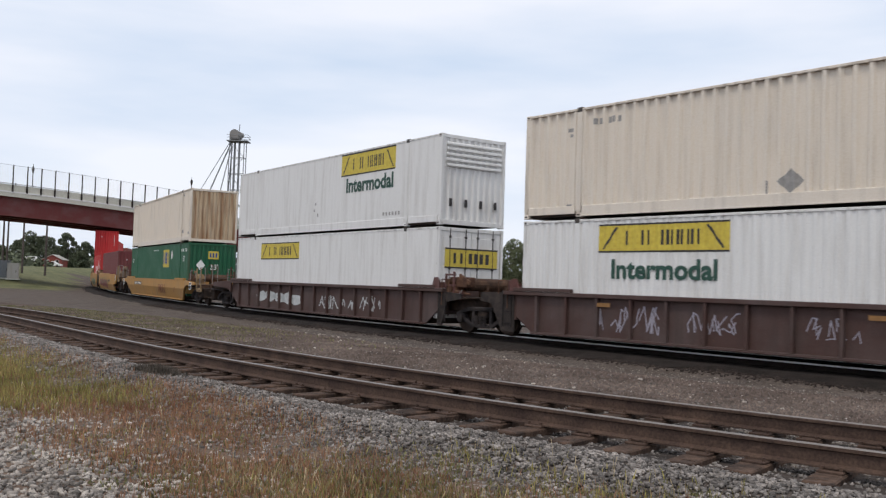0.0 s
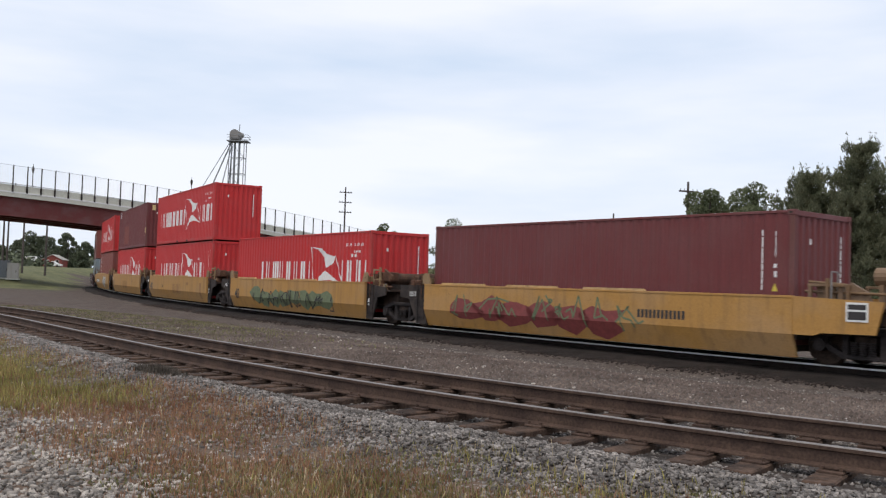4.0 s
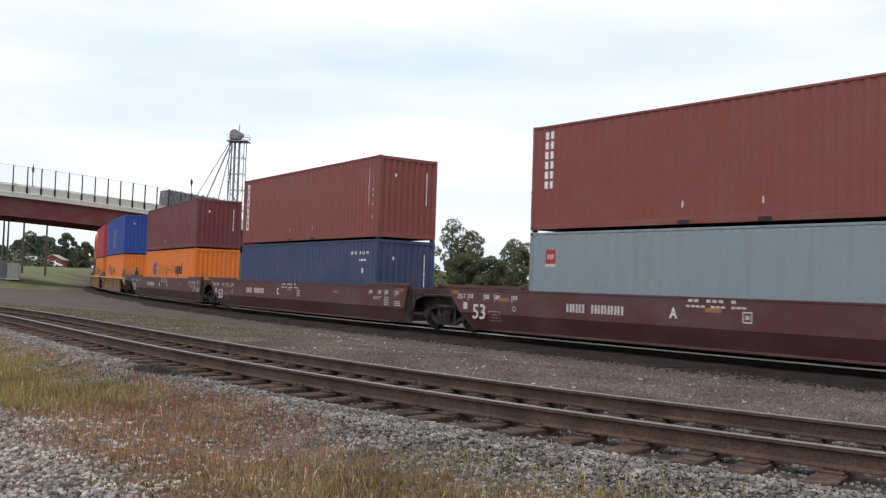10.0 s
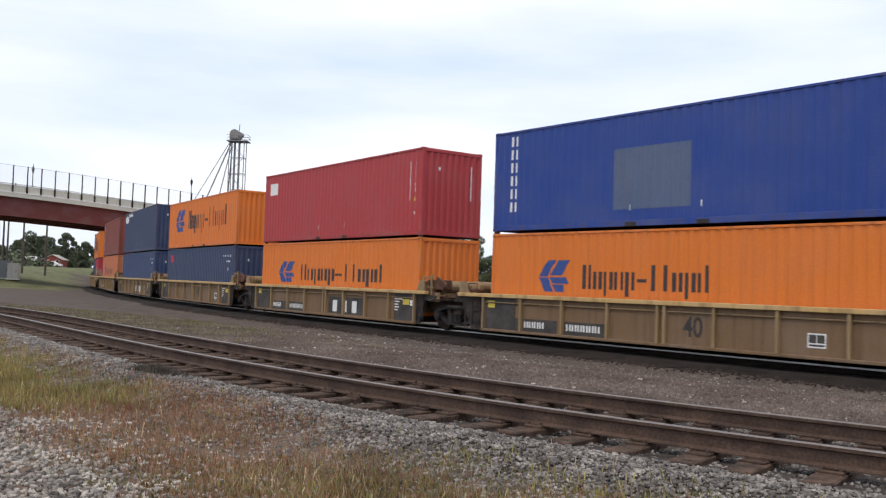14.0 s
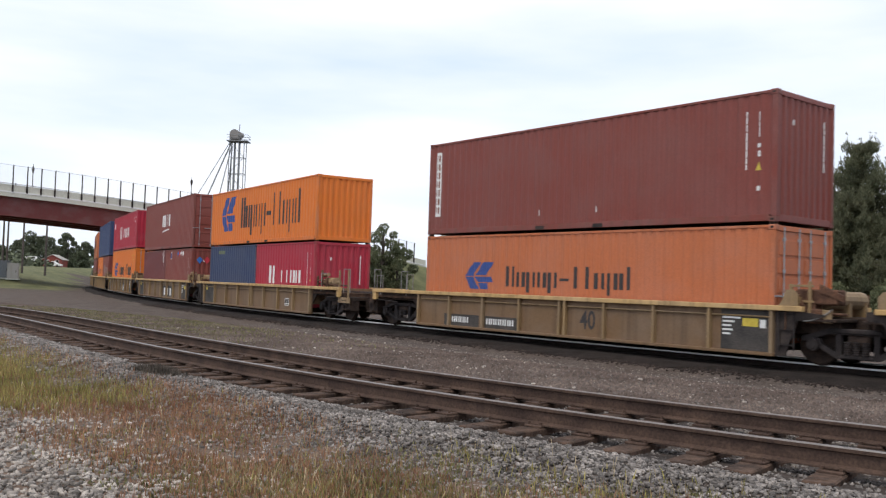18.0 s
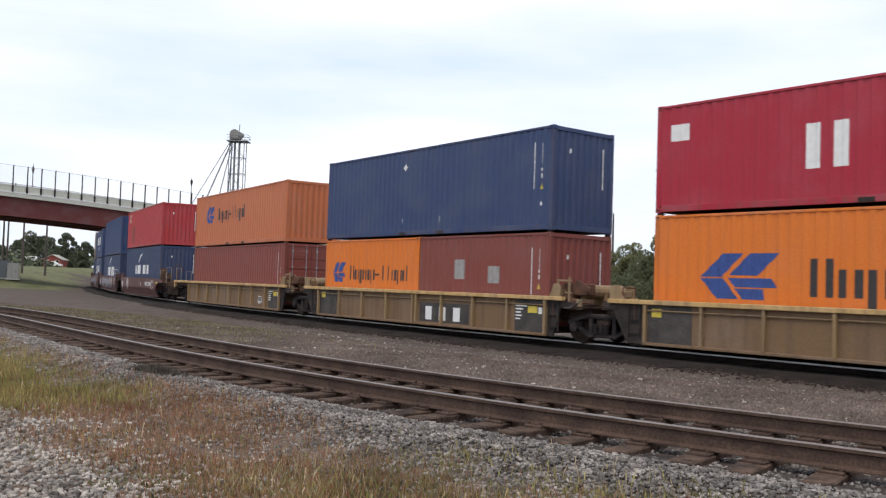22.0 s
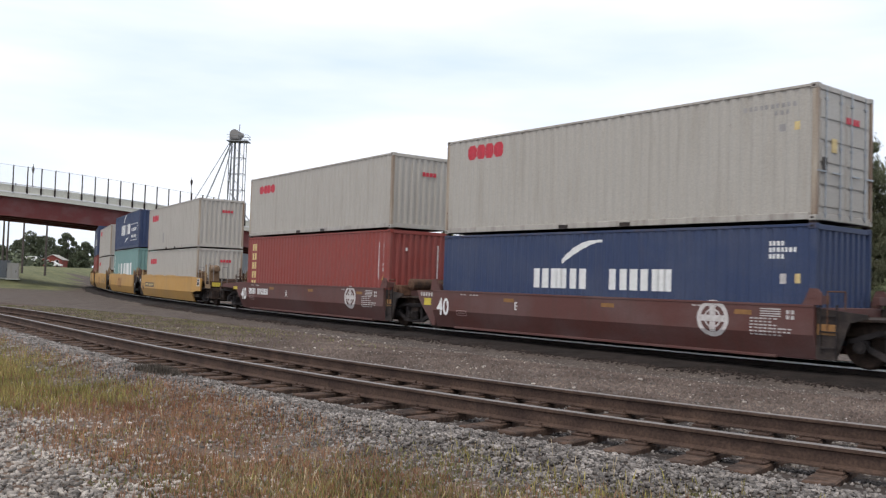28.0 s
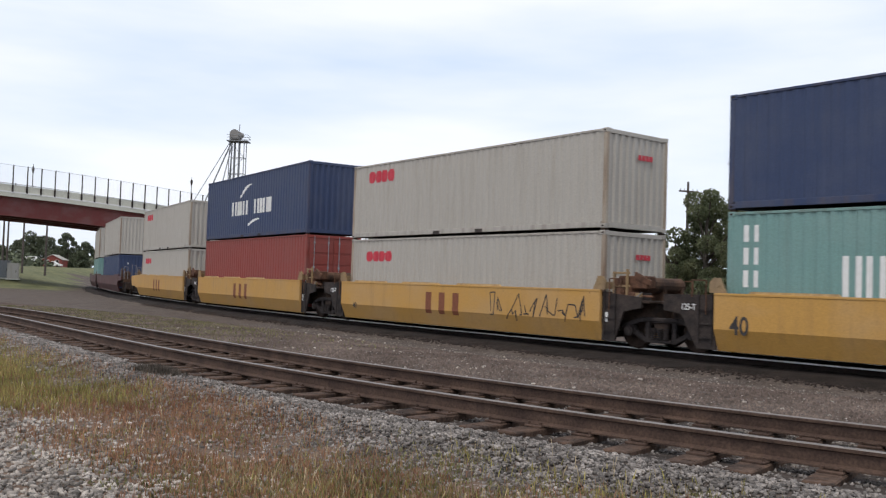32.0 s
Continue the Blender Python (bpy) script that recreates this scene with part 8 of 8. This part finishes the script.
# three long brown units
def brown_long_marks(letter, nx):
    pins = lambda xs: CM("stencil", [rect(x - 0.12, x - 0.09, 0.98, 1.18) for x in xs] + [rect(x - 0.05 + k * 0.09, x + 0.01 + k * 0.09, 1.04, 1.16) for x in xs for k in (0, 1)], M_WORN_WHITE, "white pin position marks")
    return [CT(letter, nx + 3.35, 0.80, 0.36), CM("lettering", bars(nx, nx + 1.9, 0.80, 1.02, "222 22222", 0.36), M_WORN_WHITE, "white number as plain bars"), CT("53", -7.80, 0.46, 0.60, M_HERALD, squash=1.0),
            CT("125-T", -8.60, 1.02, 0.20, M_WORN_WHITE), CM("placard", [rect(-8.50, -8.32, 0.72, 0.92)], M_WORN_WHITE, "small white plate"), pins((-8.18, -7.50, -7.05, -6.35)), pins((6.25, 6.85, 7.30, 7.95)),
            CM("stencil", [rect(-7.40, -6.92, 0.42, 0.44), rect(-7.40, -6.92, 0.68, 0.70), rect(-7.40, -7.385, 0.44, 0.68), rect(-6.935, -6.92, 0.44, 0.68), rect(-7.32, -7.00, 0.50, 0.53), rect(-7.28, -7.04, 0.58, 0.61)], M_FRAME_MARK, "worn outlined stencil"),
            PLATES(rect(-9.05, -8.72, 1.16, 1.25), rect(-7.02, -6.55, 1.00, 1.09), rect(8.0, 8.35, 1.14, 1.24)), CM("emblem", [Glyph(ring(-6.35, 0.80, 0.055, 0.075, 14))], M_WORN_WHITE, "small round white mark"),
            CM("stencil", [rect(nx + 3.75 + k * 0.16, nx + 3.86 + k * 0.16, 1.20, 1.27) for k in (0, 1, 3, 4, 5, 7)] + [rect(nx + 3.70 + k * 0.13, nx + 3.80 + k * 0.13, 1.08, 1.13) for k in range(12) if k not in (4, 8)], M_WORN_WHITE, "small two-line stencil"),
            CM("placard", [rect(nx + 5.15, nx + 5.38, 0.78, 0.81), rect(nx + 5.15, nx + 5.38, 1.00, 1.03), rect(nx + 5.15, nx + 5.18, 0.81, 1.00), rect(nx + 5.35, nx + 5.38, 0.81, 1.00), rect(nx + 5.22, nx + 5.31, 0.86, 0.95)], M_WORN_WHITE, "small framed mark"),
            stencils(7.25, 0.82, M_WORN_WHITE, len(letter) + int(nx * 10)), PLATES(nx + 4.2, nx + 8.2)]


M_FRAME_MARK = plain("worn_pinkish_stencil", (0.34, 0.24, 0.22), 0.7)
BL = "brown_long"


def STICKER(ob, kind, h, z):
    """A red and white sheet on the side, a pale one on the leading door, and a row of dark rivets under the top rail."""
    L = SPEC[kind][0]
    part("sticker", Shape().box(L / 2 - 0.012, L / 2 - 0.009, -0.72, -0.38, 1.45, 1.85).mesh("sticker", M_WHITE), ob, "pale sticker")
    part("sticker", Shape().box(L / 2 - 0.008, L / 2 - 0.005, -0.68, -0.42, 1.52, 1.60).box(L / 2 - 0.008, L / 2 - 0.005, -0.68, -0.42, 1.68, 1.80).mesh("sticker", M_GREY_MARK), ob, "grey print on the sticker")
    mark(ob, kind, "sticker", [rect(-5.48, -5.12, 1.72, 2.10)], PAINT["crimson"], "dark red sticker")
    mark(ob, kind, "sticker", [rect(-5.48, -5.12, 1.64, 1.72)] + [rect(-5.42 + k * 0.09, -5.37 + k * 0.09, 1.84, 1.98) for k in range(3)], M_WORN_WHITE, "white print on the sticker", 0.008)
    mark(ob, kind, "stencil", [rect(-5.9 + k * 0.27, -5.77 + k * 0.27, h - 0.14, h - 0.10) for k in range(44)], M_GREY_MARK, "row of dark rivets")


unit(100.43, BL, END_J, [box("40plate", STD, "pale_blue", "pale grey blue shipping container with doors in front", C(M_GREY_MARK, True, False), STICKER, doors="front")],
     [box("40", HI, "brown", "brown corrugated shipping container with lettering set downwards", *letters_down(5.74, 4.1, -5.6, 0.33, False), C(M_WHITE))], carmarks=brown_long_marks("A", -4.42))
unit(80.62, BL, J_J, [box("40", STD, "navy", "dark blue corrugated shipping container", C(M_WHITE, True))],
     [box("40", HI, "brown", "brown corrugated shipping container with a white upright strip", *letters_down(5.67, 3.6), C(M_WHITE))], carmarks=brown_long_marks("C", -4.7))
unit(61.21, BL, J_END, [box("40", STD, "orange", "orange shipping container with dark lettering", *ribbon_words(1.55, 2.15, -4.0, -2.85, -2.5, 3.4))],
     [box("40", STD, "maroon", "dull maroon corrugated shipping container", C(M_WHITE))], carmarks=brown_long_marks("B", -4.0))

# ribbed yellow, five units
RS = "ribbed_short"
OR = "orange shipping container with a blue emblem and dark lettering"
FORTY = [CT("40", 0.95, 0.40, 0.66, M_BLACK_MARK, -1.372)]
_FRAME = [rect(3.72, 4.12, 0.36, 0.39), rect(3.72, 4.12, 0.63, 0.66), rect(3.72, 3.75, 0.39, 0.63), rect(4.09, 4.12, 0.39, 0.63), rect(3.91, 3.93, 0.46, 0.63), rect(3.75, 4.09, 0.43, 0.46)]
_PLATE = CM("placard", [rect(3.72, 4.12, 0.36, 0.66)], M_BAY, "dark plate in a white frame", y=-1.372)
_PLATE_LINES = CM("stencil", _FRAME, M_WHITE, "white frame lines", 0.008, y=-1.372)


def PANELS(car):
    _PLATE(car)
    _PLATE_LINES(car)
_BOARD = CM("number_board", [rect(-4.92, -3.30, 0.18, 0.54), rect(-3.20, -1.66, 0.18, 0.54)], M_BAY, "dark number board", y=-1.372)
_NUMBER = CM("lettering", bars(-4.55, -1.80, 0.30, 0.47, "2222    222222", 0.34), M_WHITE, "white number as plain bars", 0.008, y=-1.372)


def NUMS(car):
    _BOARD(car)
    _NUMBER(car)

unit(39.51, RS, END_J, [box("40", STD, "orange", OR, *ribbon_words(1.42, 2.05, -4.2, -3.05, -2.62, 1.25))],
     [box("40", HI, "royal", "royal blue corrugated shipping container with a faded patch", *letters_down(5.76, 3.5, -5.4, 0.27, False), M("patch", [rect(-1.65, 0.70, 3.45, 5.0)], PAINT["faded_blue"], "faded painted-out patch"), C(M_WHITE))], carmarks=FORTY + [NUMS, PANELS])
unit(23.85, RS, J_J, [box("40", STD, "orange", OR, *ribbon_words(1.42, 2.05, -4.5, -3.0, -2.5, 3.8))],
     [box("40", HI, "faded_red", "red corrugated shipping container", M("placard", [rect(-5.6, -4.9, 5.0, 5.5)], M_WHITE, "small white logo"), C(M_WHITE))], carmarks=[MARK_PATCH, MARK_RIB, NUMS])
unit(8.25, RS, J_J, [box("40", STD, "navy", "dark blue corrugated shipping container", M("placard", [rect(-5.4, -4.9, 2.2, 2.6)], M_RED_MARK, "small red and white logo"), C(M_WHITE, True))],
     [box("40", STD, "orange", OR, *ribbon_words(4.0, 5.0, -4.7, -2.8, -2.2, 4.5))], carmarks=FORTY + [PANELS])
unit(-7.55, RS, J_J, [box("40", STD, "blue", "blue corrugated shipping container", C(M_WHITE, True))],
     [box("40", HI, "navy", "dark blue shipping container with a small white emblem", M("emblem", blot(-5.9, -4.6, 5.15, 5.75, 3, 31), M_WHITE, "small white figure emblem"), M("lettering", bars(-4.5, -2.85, 5.55, 5.78, "222222", 0.36), M_WHITE, "white lettering as plain bars"), C(M_WHITE))],
     carmarks=[MARK_PATCH, MARK_RIB, PANELS])
unit(-23.07, RS, J_END, [box("40", STD, "faded_orange", OR, *ribbon_words(1.42, 2.0, -4.2, -2.9, -2.4, 2.2), doors="front")],
     [box("40", HI, "brown", "brown corrugated shipping container with a white upright strip", *letters_down(5.6, 3.56), C(M_WHITE))], carmarks=FORTY + [NUMS])
# second ribbed yellow car
unit(-42.64, RS, END_J, [box("20", STD, "crimson", "crimson short shipping container with white lettering", *split_words(1.30, 1.80, -1.6, 1.7), C(M_WHITE), x=3.06), box("20", STD, "navy", "dark blue short shipping container", M("code_marking", [rect(-1.9, -1.0, 2.55, 2.72)], M_OLIVE, "small green marking"), x=-3.06)],
     [box("40", STD, "orange", OR, *ribbon_words(3.75, 5.15, -4.72, -2.8, -2.16, 4.49))], carmarks=[PANELS])
unit(-58.14, RS, J_J, [box("20", STD, "brown", "brown short shipping container with four diamond placards", C(M_WHITE), M("placard", star(-0.12, 2.70, 0.18), M_BLUE_MARK, "blue diamond placard"), M("placard", star(0.26, 2.70, 0.18), M_RED_MARK, "red diamond placard"),
                          M("placard", star(0.64, 2.70, 0.18), M_WHITE, "white diamond placard"), M("placard", star(1.02, 2.70, 0.18), M_WHITE, "white diamond placard"), M("placard", [rect(-1.85, -1.50, 2.38, 2.78)], M_WHITE, "small framed square logo"),
                          M("placard", [rect(-1.80, -1.55, 2.43, 2.73)], M_NAVY_MARK, "dark field of the logo", 0.008), FOUR_PLACARDS, x=3.06),
                      box("20", STD, "maroon", "maroon short shipping container with white drips", M("code_marking", [rect(2.2, 2.23, 2.55, 2.95), rect(2.42, 2.46, 2.20, 2.95), rect(2.62, 2.65, 2.5, 2.95), rect(2.5, 2.6, 2.0, 2.06)], M_WHITE, "white runs of paint"), x=-3.06)],
     [box("40", HI, "brown", "brown shipping container with doors in front and white lettering", M("lettering", bars(-1.32, 0.63, 4.35, 5.05, "222", 0.34) + swoosh(-1.2, 0.5, 4.05, 4.16), M_WHITE, "white lettering as plain bars"), doors="front")], carmarks=[MARK_PATCH, MARK_RIB])
unit(-73.66, RS, J_J, [box("40", HI, "orange", OR, *ribbon_words(1.40, 2.20, -4.82, -2.88, -2.25, 4.35), C(M_YELLOW_MARK, True, False), doors="front")],
     [box("40", STD, "crimson", "crimson corrugated shipping container with white lettering", *split_words(4.15, 4.85, -2.41, 2.48), M("placard", [rect(-5.7, -5.2, 5.0, 5.4)], M_WHITE, "small white square logo"), C(M_WHITE, True, False))], carmarks=[MARK_PATCH, MARK_RIB])
unit(-89.23, RS, J_J, [box("20", STD, "brown", "brown short shipping container", C(M_WHITE), M("patch", [rect(-1.2, -0.7, 1.6, 2.2), rect(0.4, 0.9, 1.5, 2.0)], M_GREY_MARK, "grey repair patch"), x=3.06), box("20", STD, "orange", "orange short shipping container with dark lettering", *ribbon_words(1.5, 2.0, -2.5, -1.6, -1.3, 2.4), x=-3.06)],
     [box("40", HI, "blue", "blue corrugated shipping container with a white diamond", M("placard", star(-1.0, 5.3, 0.14), M_WHITE, "white diamond placard"), C(M_WHITE))], carmarks=[MARK_PATCH, MARK_RIB])
unit(-105.0, RS, J_END, [box("40", STD, "brown", "brown corrugated shipping container with doors in front", C(M_WHITE, False, False), doors="front")],
     [box("40", STD, "faded_orange", OR, *ribbon_words(4.25, 4.85, -4.41, -3.16, -2.75, 1.11))], carmarks=[PANELS])

# five smooth brown units
BS = "brown_short"
BLUE_LABEL = "dark blue corrugated shipping container with large white lettering"
_r = random.Random(61)
_LINES = [rect(4.78 + k * 0.11, 4.78 + k * 0.11 + _r.uniform(0.06, 0.095), 0.90 - i * 0.068, 0.93 - i * 0.068) for i, n in enumerate((6, 5, 6, 9, 9, 7)) for k in range(n)]
_BLOCK = [rect(5.02, 5.50, 0.96 + 0.05 * k, 0.985 + 0.05 * k) for k in range(4)] + [rect(5.62 + 0.11 * k, 5.69 + 0.11 * k, 0.92 + 0.11 * j, 1.0 + 0.11 * j) for k in (0, 1) for j in (0, 1)]
_DASHES = [rect(x + k * 0.14, x + k * 0.14 + 0.11, 1.12, 1.145) for x in (-4.9, 3.3) for k in (0, 1, 3, 4, 5)]
_FRAMED = [rect(-5.08, -4.62, 0.50, 0.52), rect(-5.08, -4.62, 0.64, 0.66), rect(-5.08, -5.06, 0.52, 0.64), rect(-4.64, -4.62, 0.52, 0.64), rect(-5.0, -4.7, 0.57, 0.59)]
BN = [CM("stencil", _LINES + _BLOCK + _DASHES, M_WORN_WHITE, "small unreadable stencil marks"), CM("stencil", _FRAMED, M_FRAME_MARK, "worn outlined stencil"), PLATES(-3.0, 0.6, 4.4), CT("40", -5.72, 0.50, 0.72)]
BNUM = lambda x: CM("lettering", bars(x - 0.02, x + 2.0, 0.75, 1.0, "2222 222222", 0.38), M_WHITE, "white number as plain bars")
CODE_ROWS = (M("code_marking", [Glyph([rect(5.02 + k * 0.095, 5.08 + k * 0.095, z, z + 0.10) for k in range(n)]) for z, n in ((2.48, 4), (2.34, 7), (2.20, 4))], M_WHITE, "small painted code marks"),
             M("placard", [rect(5.28, 5.44, 1.66, 1.88)], M_WORN_WHITE, "small pale placard"), M("placard", [rect(5.62, 5.76, 1.68, 1.88)], M_CREAM, "small yellow placard"))
FAINT_CODES = (M("code_marking", [Glyph([rect(x + k * 0.13, x + 0.08 + k * 0.13, z, z + 0.10) for k in range(n)]) for x, z, n in ((4.35, 5.46, 10), (5.1, 5.30, 3))], M_GREY_MARK, "faint grey code marks"),
               M("placard", [rect(5.22, 5.36, 4.94, 5.10)], M_GREY_MARK, "small grey placard"), M("placard", [rect(5.56, 5.70, 4.94, 5.12)], M_CREAM, "small yellow placard"))


def DOOR_PLATES(ob, kind, h, z):
    """Yellow and dark plates on the leading doors."""
    x = SPEC[kind][0] / 2
    part("placard", Shape().box(x - 0.004, x + 0.004, -0.62, -0.40, h - 1.42, h - 1.12).mesh("placard", M_CREAM), ob, "small yellow plate")
    part("placard", Shape().box(x - 0.004, x + 0.004, -1.0, -0.80, h - 1.85, h - 1.55).mesh("placard", M_BAY), ob, "small dark plate")


unit(-124.95, BS, END_J, [box("40", HI, "navy", BLUE_LABEL, *swoosh_words(1.50, 2.08, -2.38, 2.32), C(M_WHITE))],
     [box("40", STD, "faded_red", "faded red corrugated shipping container", M("lettering", bars(-5.5, -4.5, 5.03, 5.66, "221", 0.34), M_WHITE, "white lettering as plain bars"), M("patch", [rect(-4.3, -3.2, 3.68, 4.80)], PAINT["rust_red"], "darker repainted patch"), C(M_WHITE))],
     carmarks=BN + [HERALD(-3.6), BNUM(3.0), CT("B", 1.50, 0.75, 0.32)])
unit(-140.7, BS, J_J, [box("40", STD, "navy", BLUE_LABEL, *swoosh_words(1.30, 2.01, -2.69, 2.01), M("stripe", [rect(2.2, 5.0, 1.75, 1.78), rect(2.2, 5.0, 1.45, 1.48)], M_WHITE, "thin white lines"), C(M_WHITE))],
     [box("40", HI, "blue", "blue corrugated shipping container", C(M_WHITE))],
     carmarks=BN + [HERALD(3.2), CM("graffiti", blot(-4.4, 2.6, 0.25, 1.18, 7, 65), M_LILAC, "grey sprayed graffiti"), CM("graffiti", strokes(-4.4, 2.6, 0.3, 1.15, 16, 66, 0.06), M_BLACK_MARK, "dark sprayed outlines", 0.008)])
unit(-156.17, BS, J_J, [box("40", STD, "navy", BLUE_LABEL, *swoosh_words(1.45, 2.2, -2.7, 2.3))], [box("40", STD, "blue", BLUE_LABEL, *swoosh_words(4.2, 4.95, -2.5, 2.5), M("emblem", swoosh(-0.6, 0.8, 3.75, 3.95), M_WHITE, "white swoosh emblem"))],
     carmarks=BN + [CM("graffiti", blot(-3.9, 3.4, 0.25, 1.18, 8, 67), M_LILAC, "grey and lilac sprayed graffiti"), CM("graffiti", strokes(-3.9, 3.4, 0.3, 1.15, 18, 68, 0.06), M_BLACK_MARK, "dark sprayed outlines", 0.008)])
unit(-171.74, BS, J_J, [box("40", STD, "navy", BLUE_LABEL, *swoosh_words(1.42, 1.95, -2.19, 2.54), *CODE_ROWS)],
     [box("40", HI, "grey_white", "pale grey shipping container with red lettering, doors in front", *red_shapes(5.1, 5.78), *FAINT_CODES, DOOR_PLATES, doors="front")], carmarks=BN + [HERALD(3.85), CT("E", -2.5, 0.78, 0.30)])
unit(-186.88, BS, J_END, [box("40", HI, "rust_red", "rust red corrugated shipping container with cream letters set downwards", M("lettering", bars_down(-5.6, 0.42, 3.0, 1.0, 5), M_CREAM, "cream lettering set downwards as blocks"), C(M_WHITE))],
     [box("40", STD, "grey_white", "pale grey shipping container with red lettering", *red_shapes(5.05, 5.6))], carmarks=BN + [HERALD(3.95), BNUM(-5.15), CT("A", -1.35, 0.74, 0.34)])

# five smooth yellow units, mostly pale boxes
OC = "pale grey shipping container with small red lettering"
unit(-206.64, YS, END_J, [box("40", STD, "grey_white", OC, *red_shapes(2.02, 2.54))], [box("40", STD, "grey_white", OC, *red_shapes(4.66, 5.28), M("patch", [rect(-2.2, -1.9, 3.4, 4.0)], M_GREY_MARK, "grey patch"))],
     carmarks=[CM("number_board", [rect(-5.0, -2.6, 0.72, 0.98)], M_BLACK_MARK, "dark number board"), CM("lettering", bars(-4.9, -2.7, 0.78, 0.92, "2222 222222", 0.4), M_CREAM, "pale number as plain bars", 0.008), CT("40", -5.6, 0.52, 0.58, M_BLACK_MARK)])
unit(-222.25, YS, J_J, [box("40", HI, "teal", "teal green corrugated shipping container with large white lettering", M("lettering", bars(-3.54, 3.12, 1.40, 2.25, "22122 22122122", 0.34), M_WHITE, "large white lettering as plain bars"), M("code_marking", bars_down(-5.7, 0.4, 3.0, 1.5, 3), M_WHITE, "white characters as blocks"))],
     [box("40", STD, "navy", BLUE_LABEL, *swoosh_words(4.35, 5.1, -2.66, 1.85), M("emblem", swoosh(-0.4, 0.9, 3.85, 4.1), M_WHITE, "white swoosh emblem"),
          M("outline", [rect(2.0, 5.2, 5.0, 5.04), rect(2.0, 5.2, 3.86, 3.90), rect(2.0, 2.05, 3.9, 5.0), rect(5.15, 5.2, 3.9, 5.0)], M_WHITE, "white outlined frame"), T("eco container", 3.6, 4.52, 0.46, M_WHITE, 0.86), T("bamboo flooring", 3.6, 4.06, 0.38, M_WHITE, 0.86), C(M_WHITE))],
     carmarks=[MARK_SMOOTH, CT("40", -5.6, 0.52, 0.58, M_BLACK_MARK), CT("E", -2.2, 0.8, 0.3, M_BLACK_MARK)])
unit(-237.9, YS, J_J, [box("40", STD, "grey_white", OC, *red_shapes(2.05, 2.6))], [box("40", STD, "grey_white", OC, *red_shapes(4.8, 5.44))],
     carmarks=[MARK_SMOOTH, CM("graffiti", strokes(2.0, 6.0, 0.45, 1.25, 12, 71, 0.035), M_BLACK_MARK, "thin black graffiti scrawl"), CT("40", -5.3, 0.5, 0.3, M_BLACK_MARK)])
unit(-253.6, YS, J_J, [box("40", HI, "rust_red", "rust red shipping container with doors in front", doors="front")], [box("40", HI, "navy", BLUE_LABEL, *swoosh_words(4.35, 5.0), M("emblem", swoosh(-0.4, 0.9, 3.85, 4.1), M_WHITE, "white swoosh emblem"))], carmarks=[MARK_SMOOTH])
unit(-268.9, YS, J_END, [box("40", STD, "grey_white", OC, *red_shapes(2.05, 2.6))], [box("40", STD, "grey_white", OC, *red_shapes(4.8, 5.4))], carmarks=[MARK_SMOOTH])
unit(-292.0, BL, END_J, [box("40", STD, "navy", "dark blue corrugated shipping container", C(M_WHITE))], [box("40", HI, "grey_white", "pale grey shipping container")])
unit(-311.5, BL, J_J, [box("40", STD, "teal", "teal green corrugated shipping container", C(M_WHITE))], [box("40", HI, "grey_white", "pale grey shipping container")])


# ---------------------------------------------------------------- movement
def train_way(t):
    """Metres that the train has run, from its place at 16 s."""
    q = t - 16.0
    return 14.8513 * q + 0.0032516 * q * q + 0.00034557 * q ** 3


def unit_pose(s, base):
    xa, ya, _ = main_line(s - base / 2)
    xb, yb, _ = main_line(s + base / 2)
    return Matrix.Translation(((xa + xb) / 2, (ya + yb) / 2, RAIL_Z)) @ Matrix.Rotation(math.atan2(yb - ya, xb - xa), 4, "Z")


def motions():
    times = [float(t) for t in range(33)]
    for ob, mid, off, base in TRAIN:
        walk(ob, [(t, unit_pose(mid + train_way(t), base) @ off) for t in times])
    for ob, way in ROAD:
        walk(ob, [(t, bridge_pose(way(t))) for t in times])


motions()
